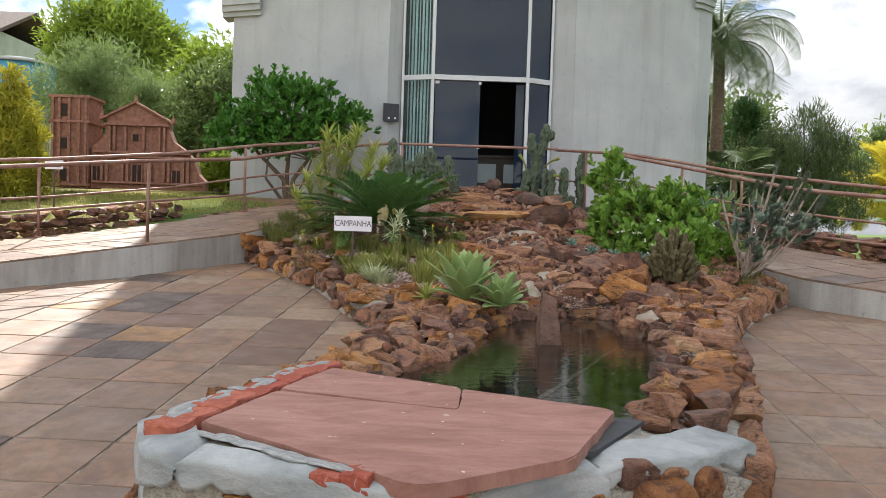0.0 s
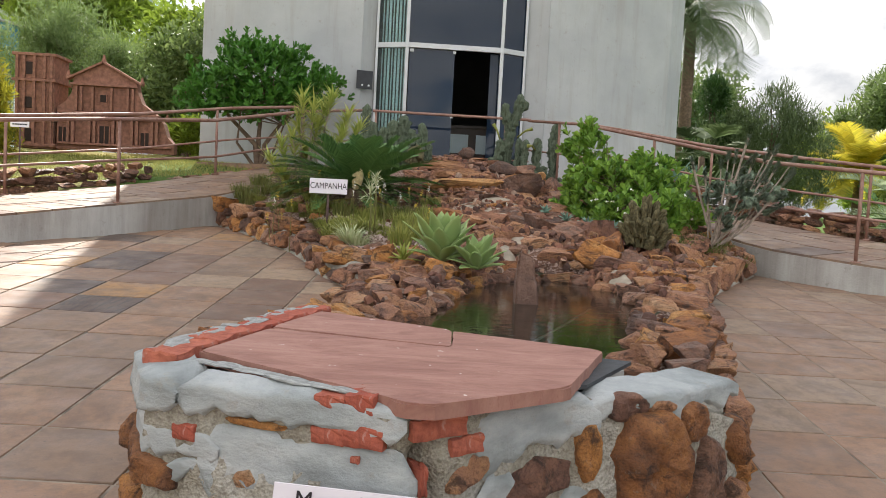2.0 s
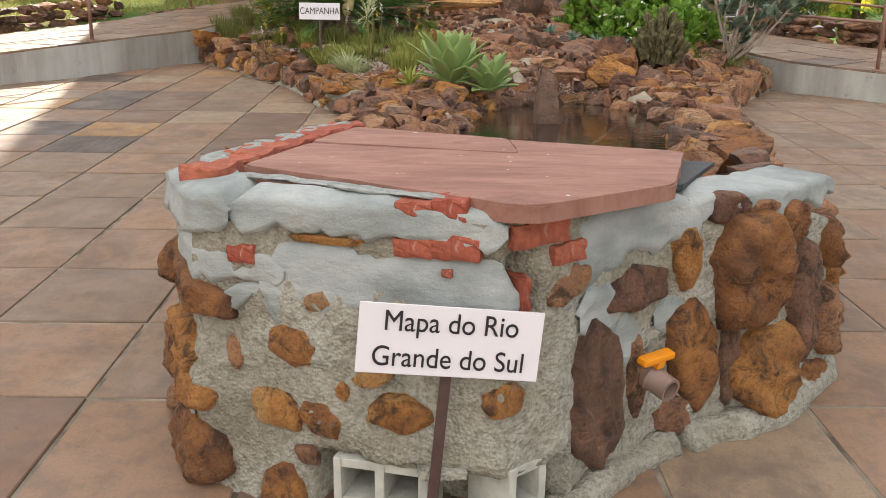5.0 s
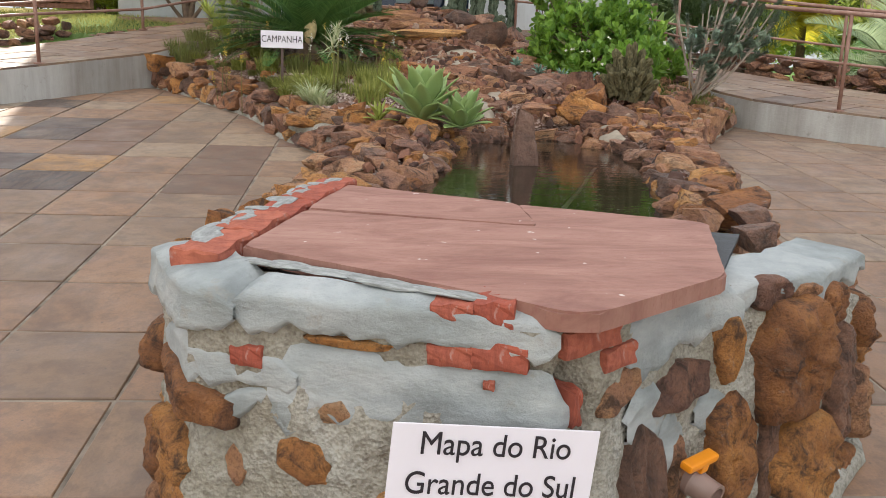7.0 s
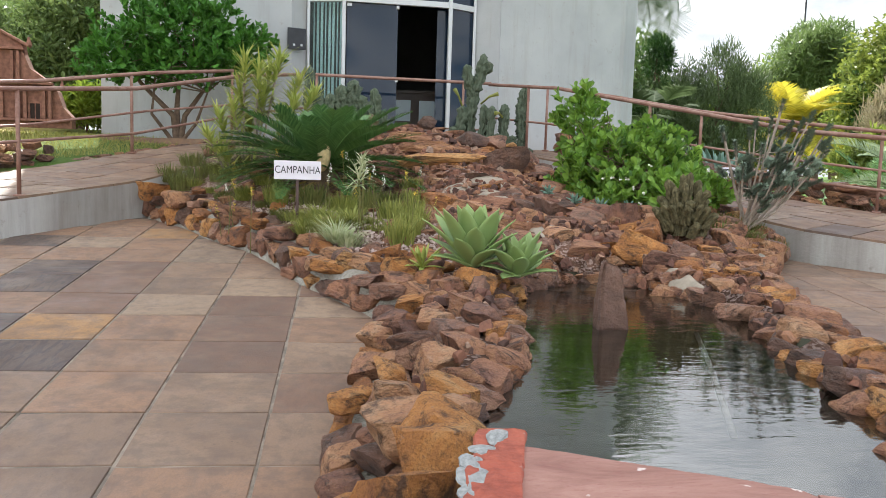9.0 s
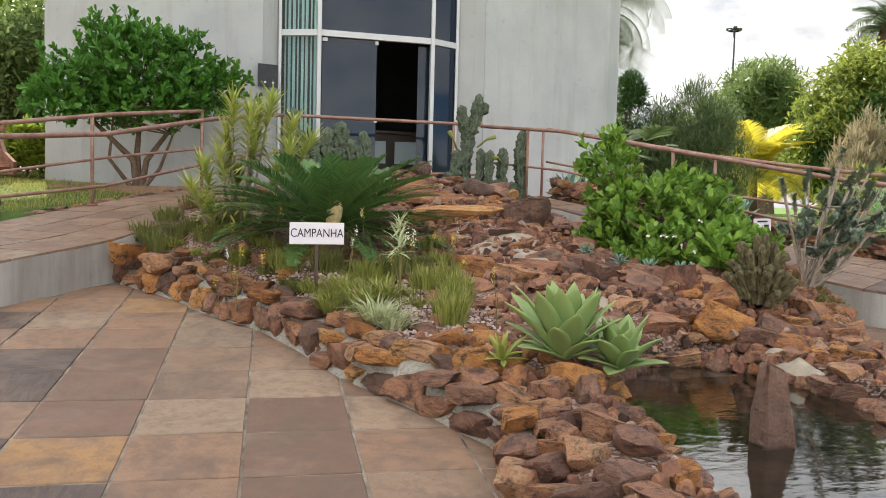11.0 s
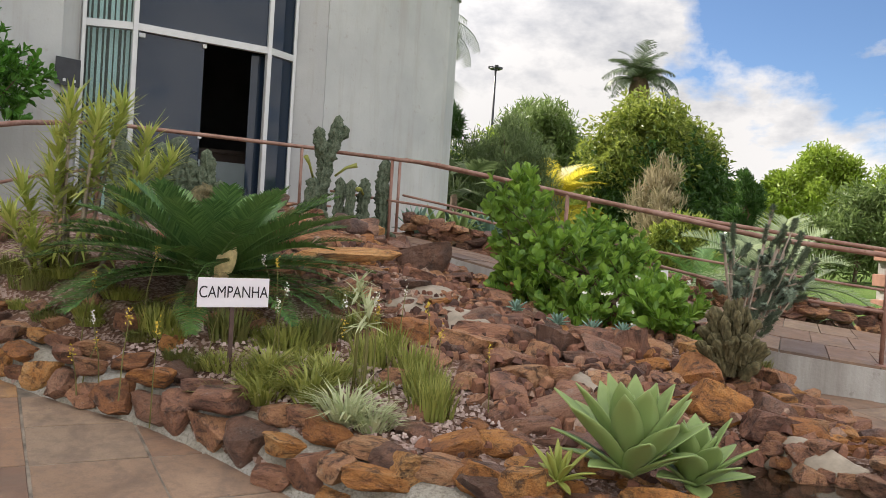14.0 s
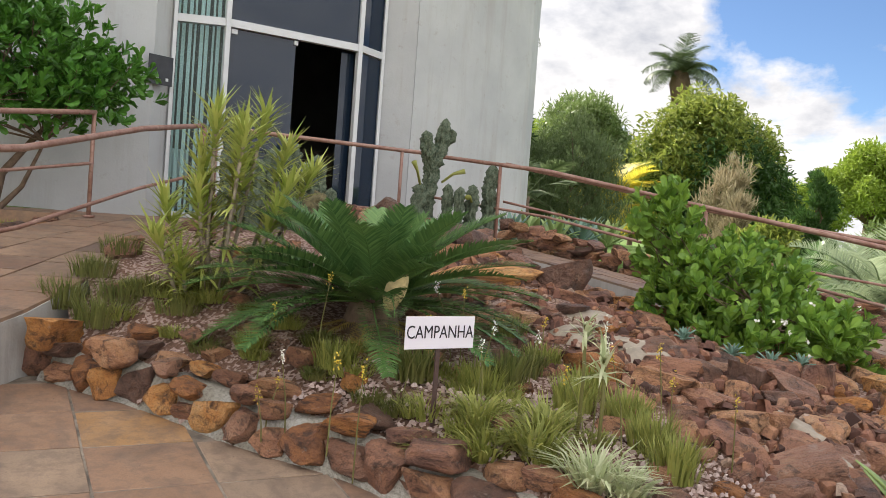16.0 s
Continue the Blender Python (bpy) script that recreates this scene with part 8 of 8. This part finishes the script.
tree((8.6, 13.2, gz(8.6, 13.2)), 1.1, LOW, 5200, 0.13, 0.3, M["leaf_yellow"], "yellow-green croton bush by the ramp", "bush", 0.03, LEAF, 21, 70, name="bush", up=1.0)
tree((12.6, 15.0, gz(12.6, 15)), 2.2, TALL, 9000, 0.12, 0.25, M["leaf_dark"], "narrow dark green shrub", "bush", 0.05, LEAF, 22, 80, name="bush", up=1.4)
tree((14.5, 13.6, gz(14.5, 13.6)), 2.2, LOW, 9000, 0.15, 0.3, M["leaf_mid"], "leafy green shrub beside the lawn", "bush", 0.05, LEAF, 23, 90, name="bush")

BACK = []
for k in range(3):
    mat = (M["leaf_bright"], M["leaf_bright"], M["leaf_mid"])[k]
    BACK.append(tree((30 + 9 * k, 24 - 4 * k, gz(30, 24)), 5.0 + 0.4 * k, [(0, 0, 0.62, 0.3, 0.2), (-0.4, 0, 0.52, 0.3, 0.18), (0.4, 0.1, 0.55, 0.3, 0.18), (0.1, -0.2, 0.42, 0.3, 0.2), (-0.15, -0.1, 0.75, 0.22, 0.14)], 26000, 0.2, 0.4, mat,
                     "broad spreading park tree in the distance", "tree", 0.3, LEAF, 40 + k, 150, group="park trees", up=0.5))
rt = random.Random(9)
for k in range(46):
    a = radians(k * 360 / 46 + rt.uniform(-3, 3))
    r = rt.uniform(38, 62)
    x, y = 2 + r * math.sin(a), 8 + r * math.cos(a)
    deg = math.degrees(a) % 360
    if deg < 38 or deg > 318:
        r += 14
        x, y = 2 + r * math.sin(a), 8 + r * math.cos(a)
    s = rt.uniform(0.8, 1.25)
    c = copy_thing(BACK[rt.randrange(3)], Matrix.LocRotScale((x, y, gz(x, y) - 0.2), Euler((0, 0, rt.uniform(0, 6.3))), None))
    c.scale = (s, s, s * rt.uniform(0.85, 1.1))


# palms
def palm(place, height, fronds, length, pairs, leaf_len, leaf_w, mat, label, droop=1.5, elev=(1.3, -0.5), trunk=0.14, seed=1, fold=0.1, name="palm_tree", lean=(0, 0), hang=-0.5, skirt=False, start=0.12):
    e = thing_at(name, place, label, "palm")
    if height > 0.1:
        tube("trunk", [(0, 0, -0.2), (lean[0] * 0.4, lean[1] * 0.4, height * 0.5), (lean[0], lean[1], height)], [trunk * 1.15, trunk, trunk * 0.85], M["bark"], e, 12)
    for k in range(fronds):
        f = k / max(1, fronds - 1)
        az = k * 2.39996 + seed
        el = elev[0] + (elev[1] - elev[0]) * f + NR.uniform(-.25, .25)
        parts, pts = frond_arrays(az, el, length * NR.uniform(0.85, 1.1), droop * (0.7 + 0.5 * f), pairs, leaf_len, leaf_w, fold + hang * f, start, 0.55, NR.uniform(-.1, .1))
        parts.append(rib_tube(pts, 0.02 * length / 2, 0.004))
        ob = leaf_ob("frond", parts, mat, e)
        ob.location = (lean[0], lean[1], height)
    if skirt:
        V, F = tube_arrays([(lean[0], lean[1], height - 1.1), (lean[0], lean[1], height - 0.3), (lean[0], lean[1], height + 0.5)], [0.28, 0.5, 0.3], 12)
        for v in V:
            v += np.array(noise.noise_vector(Vector(v) * 3)) * 0.12
        ob_of("leaf_base", mixed_mesh("leaf_base", V, F), M["bark"], e, "brown fibrous leaf bases")
    return e


palm((7.38, 21.0, gz(8.6, 21)), 4.8, 40, 2.5, 60, 0.66, 0.012, M["palm"], "tall feathery palm with drooping fronds behind the building", 2.5, (1.45, 0.1), 0.16, 1, -0.35, hang=-0.8)
palm((26.3, 31.25, gz(27, 30)), 7.7, 26, 2.1, 46, 0.7, 0.028, M["palm_far"], "tall palm with a shaggy brown head against the clouds", 1.9, (1.5, 0.45), 0.25, 2, 0.1, skirt=True, hang=-0.6)
palm((11.3, 19.6, gz(11.9, 20)), 1.0, 44, 1.6, 44, 0.42, 0.030, M["leaf_gold"], "golden yellow cane palm in full sun", 1.5, (1.45, 0.3), 0.09, 3, 0.3, name="cane_palm")
palm((6.9, 10.3, gz(6.9, 10.3)), 0.25, 26, 1.25, 46, 0.40, 0.016, M["palm_blue"], "low silvery jelly palm with arching fronds", 1.5, (1.35, -0.1), 0.16, 4, 0.55, name="jelly_palm")
palm((6.0, 16.0, gz(6, 16)), 1.1, 10, 0.85, 26, 0.5, 0.03, M["palm"], "small fan palm at the corner of the building", 0.7, (1.0, -0.5), 0.07, 5, 0.1, name="fan_palm", start=0.55)
palm((7.2, 11.6, gz(7.2, 11.6)), 0.1, 16, 0.9, 40, 0.2, 0.012, M["cycad"], "dark green cycad beside the ramp", 0.9, (1.2, 0.1), 0.12, 6, 0.4, name="cycad")
palm((8.0, 10.7, gz(8.0, 10.7)), 0.1, 14, 0.8, 36, 0.2, 0.012, M["palm"], "green fern-like palm beside the ramp", 0.9, (1.1, 0.1), 0.1, 7, 0.4, name="cycad")
palm((9.1, 12.1, gz(9.1, 12.1)), 0.1, 12, 0.9, 30, 0.35, 0.014, M["palm_blue"], "grey-green yucca tuft beside the lawn", 0.5, (1.3, 0.2), 0.1, 8, 0.6, name="yucca")

rosette("agave", (4.75, 11.3, gz(4.75, 11.3) + 0.05), 26, 0.62, 0.10, M["agave_blue"], "large blue-green agave beside the ramp", "agave", (1.35, 0.15), "agaves", 0.12)
for k, (x, y) in enumerate(((3.35, 12.9), (3.7, 12.95), (4.05, 13.0), (4.4, 13.05), (4.75, 13.1), (3.9, 12.7), (4.3, 12.7), (4.65, 12.6))):
    rosette("agave", (x, y, TERRACE_Z + 0.0), 16, 0.42, 0.10, M["agave"] if k % 2 else M["agave_blue"], "green agave in the row along the building", "agave", (1.3, 0.2), "agaves", 0.15)

# lamp mast, brick pier, pot, pale stone
mast = thing_at("lamp_mast", (32.2, 50.4, gz(34, 49)), "tall thin floodlight mast in the distance", "lamp post")
tube("pole", [(0, 0, 0), (0, 0, 6), (0, 0, 12.2)], [0.11, 0.09, 0.07], M["plate_dark"], mast, 8)
for a in (0, 2.1, 4.2):
    box("floodlight", (0.34 * math.cos(a), 0.34 * math.sin(a), 12.25), (0.36, 0.24, 0.16), M["plate_dark"], mast, a, 0.02)
tube("ring", [(0.36 * math.cos(a), 0.36 * math.sin(a), 12.15) for a in np.linspace(0, 6.283, 13)], 0.06, M["plate_dark"], mast, 6)
pier = thing_at("brick_pier", (11.7, 10.5, gz(11.7, 10.5) - 0.05), "low wall of large reddish brown blocks with pale joints", "wall")
M["pier_block"] = plain("reddish_brown_block", (0.30, 0.15, 0.105), 0.9, 0, 0.22, 7, 0.4)
box("core", (0, 0, 0.5), (2.1, 0.34, 1.0), M["cement"], pier, radians(-28), 0.0)
blk = bpy.data.meshes.new("block")
bm = bmesh.new()
add_box(bm, (0, 0, 0), (0.40, 0.37, 0.185), 0, 0.008)
bm.to_mesh(blk)
bm.free()
blk.materials.append(M["pier_block"])
for r in range(5):
    for c in range(5):
        ob = new("block", blk)
        ob.parent = pier
        u = -0.85 + 0.42 * c + (0.1 if r % 2 else -0.08)
        ob.matrix_basis = Matrix.LocRotScale((u * math.cos(radians(-28)), u * math.sin(radians(-28)), 0.1 + r * 0.198), Euler((0, 0, radians(-28))), None)
pot = thing_at("flower_pot", (6.2, 9.75, gz(6.2, 9.75) - 0.02), "terracotta pot at the foot of the palm", "pot")
M["terracotta"] = plain("terracotta_clay", (0.36, 0.15, 0.09), 0.85, 0, 0.15, 8, 0.2)
tube("bowl", [(0, 0, 0), (0, 0, 0.02), (0, 0, 0.22), (0, 0, 0.225), (0, 0, 0.26), (0, 0, 0.262)], [0.16, 0.17, 0.2, 0.22, 0.22, 0.19], M["terracotta"], pot, 20)

# blades on the near lawn
n = 26000
lx, ly = NR.uniform(-7.5, -1.2, n), NR.uniform(8.6, 14.5, n)
outer = [(p[0] - 0.35, p[1] + 0.3) for p in RAMP_OUT_L] + [(-1.6, 13.3), (-3.3, 14.5), (-7.5, 14.5)]
keep = inside(outer, lx, ly)
lx, ly = lx[keep], ly[keep]
n = len(lx)
V, F = scatter(BLADE, np.stack([lx, ly, ground_z(lx, ly) - 0.01], 1), np.stack([NR.normal(0, .5, n), NR.normal(0, .5, n), np.ones(n)], 1), NR.normal(0, 1, (n, 3)), NR.uniform(0.04, 0.09, n), 0.008)
tagged(ob_of("grass", fast_mesh("grass", V, F), M["grass_blade"]), "short mown grass with yellowing tips", "grass", "", "stuff")

# ---- paving tiles ----
TILE_ANG, PITCH = radians(-4.5), 0.488
u_ax, v_ax = np.array([math.cos(TILE_ANG), math.sin(TILE_ANG)]), np.array([-math.sin(TILE_ANG), math.cos(TILE_ANG)])
slope = math.atan(0.0835)
rng = random.Random(3)
tile_meshes = {}
for kind in TILES:
    tile_meshes[kind] = []
    for k in range(3):
        bm = bmesh.new()
        h = PITCH / 2 - 0.0055 - 0.001 * k
        corners = [(-h + rng.uniform(-.003, .003), -h + rng.uniform(-.003, .003)), (h + rng.uniform(-.003, .003), -h), (h, h + rng.uniform(-.003, .003)), (-h, h)]
        lo = [bm.verts.new((x, y, -0.03)) for x, y in corners]
        mi = [bm.verts.new((x, y, -0.003)) for x, y in corners]
        hi = [bm.verts.new((x * 0.988, y * 0.988, rng.uniform(-0.0008, 0.001))) for x, y in corners]
        bm.faces.new(hi)
        for i in range(4):
            j = (i + 1) % 4
            bm.faces.new((mi[i], mi[j], hi[j], hi[i]))
            bm.faces.new((lo[i], lo[j], mi[j], mi[i]))
        me = bpy.data.meshes.new("tile")
        bm.to_mesh(me)
        bm.free()
        me.materials.append(M["tile_" + kind])
        tile_meshes[kind].append(me)
# odd tiles by column and row, counted from the tile at the edge of the bed
ODD = {"dark": [(-3, 0), (-4, 1), (-4, 3), (-4, 4), (-3, -4)], "ochre": [(-3, 1)], "brown": [(-3, 4), (-1, 0), (-3, 3), (-2, -5), (-1, 2), (-3, 2), (-1, 1)],
       "pale": [(-2, 2), (-1, 3), (-2, 6), (0, 2), (-2, 5)], "greige": [(-3, -2), (-2, -3), (-2, 4), (-2, 3), (0, -2), (-1, -1), (0, 0), (-1, -2)], "warm": [(-2, 0), (-2, -1), (-3, 5), (-2, -4), (-1, -6)]}
ODD = {c: k for k, cells in ODD.items() for c in cells}
core = [(-0.62, 2.5), (-0.55, 4.3), (0.1, 5.9), (-0.6, 7.5), (-1.6, 9.7), (3.2, 8.0), (2.1, 6.0), (1.6, 4.2), (1.0, 2.7), (0.0, 2.1)]
field = [(-9, -10.5), (9, -10.5), (9, 4.5), (6.2, 5.6), (4.9, 6.9), (4.15, 7.6), (3.65, 8.1), (3.5, 9.2), (-1.4, 10.2), (-2.3, 9.9), (-3.1, 8.7), (-4.0, 7.7), (-5.3, 6.2), (-9, 4.0)]
spots = []
for i in range(-18, 22):
    for j in range(-32, 12):
        p = np.array([-0.815, 5.318]) + u_ax * PITCH * (i + 0.5) + v_ax * PITCH * (j + 0.5)
        if inside(field, p[0], p[1]) and not inside(core, p[0], p[1]):
            spots.append((float(dist_line([(0, 1.8), (-0.8, 3.2), (-1.6, 5), (-2.2, 7)], p[0], p[1])), p[0], p[1], (i, j)))
spots.sort()
rest = []
for n, (d, x, y, cell) in enumerate(spots):
    m = Matrix.LocRotScale((x, y, plaza_z(x, y) + rng.uniform(-0.001, 0.0015)), Euler((slope + rng.uniform(-.002, .002), rng.uniform(-.003, .003), TILE_ANG)), None)
    if n < 300:
        # Paler tiles right of x = 0.5 make up in colour for weaker light
        kind = ODD.get(cell) or rng.choices(list(TILES), (40, 27, 28, 4, 3, 1) if x < 0.5 else (60, 5, 1, 34, 0, 0))[0]
        ob = new("tile", tile_meshes[kind][rng.randrange(3)])
        ob.parent = plaza
        ob.matrix_basis = m @ Matrix.Rotation(rng.choice((0, 1, 2, 3)) * math.pi / 2, 4, "Z")
    else:
        rest.append(m)
src = tile_meshes["warm"][0]
SV = np.array([v.co[:] for v in src.vertices])
SF = np.array([p.vertices[:] for p in src.polygons])
RV = np.concatenate([(np.c_[SV, np.ones(len(SV))] @ np.array(m).T)[:, :3] for m in rest])
RF = np.concatenate([SF + k * len(SV) for k in range(len(rest))])
ob_of("tile_field", fast_mesh("tile_field", RV, RF), M["tile_far"], plaza, "", "stuff")
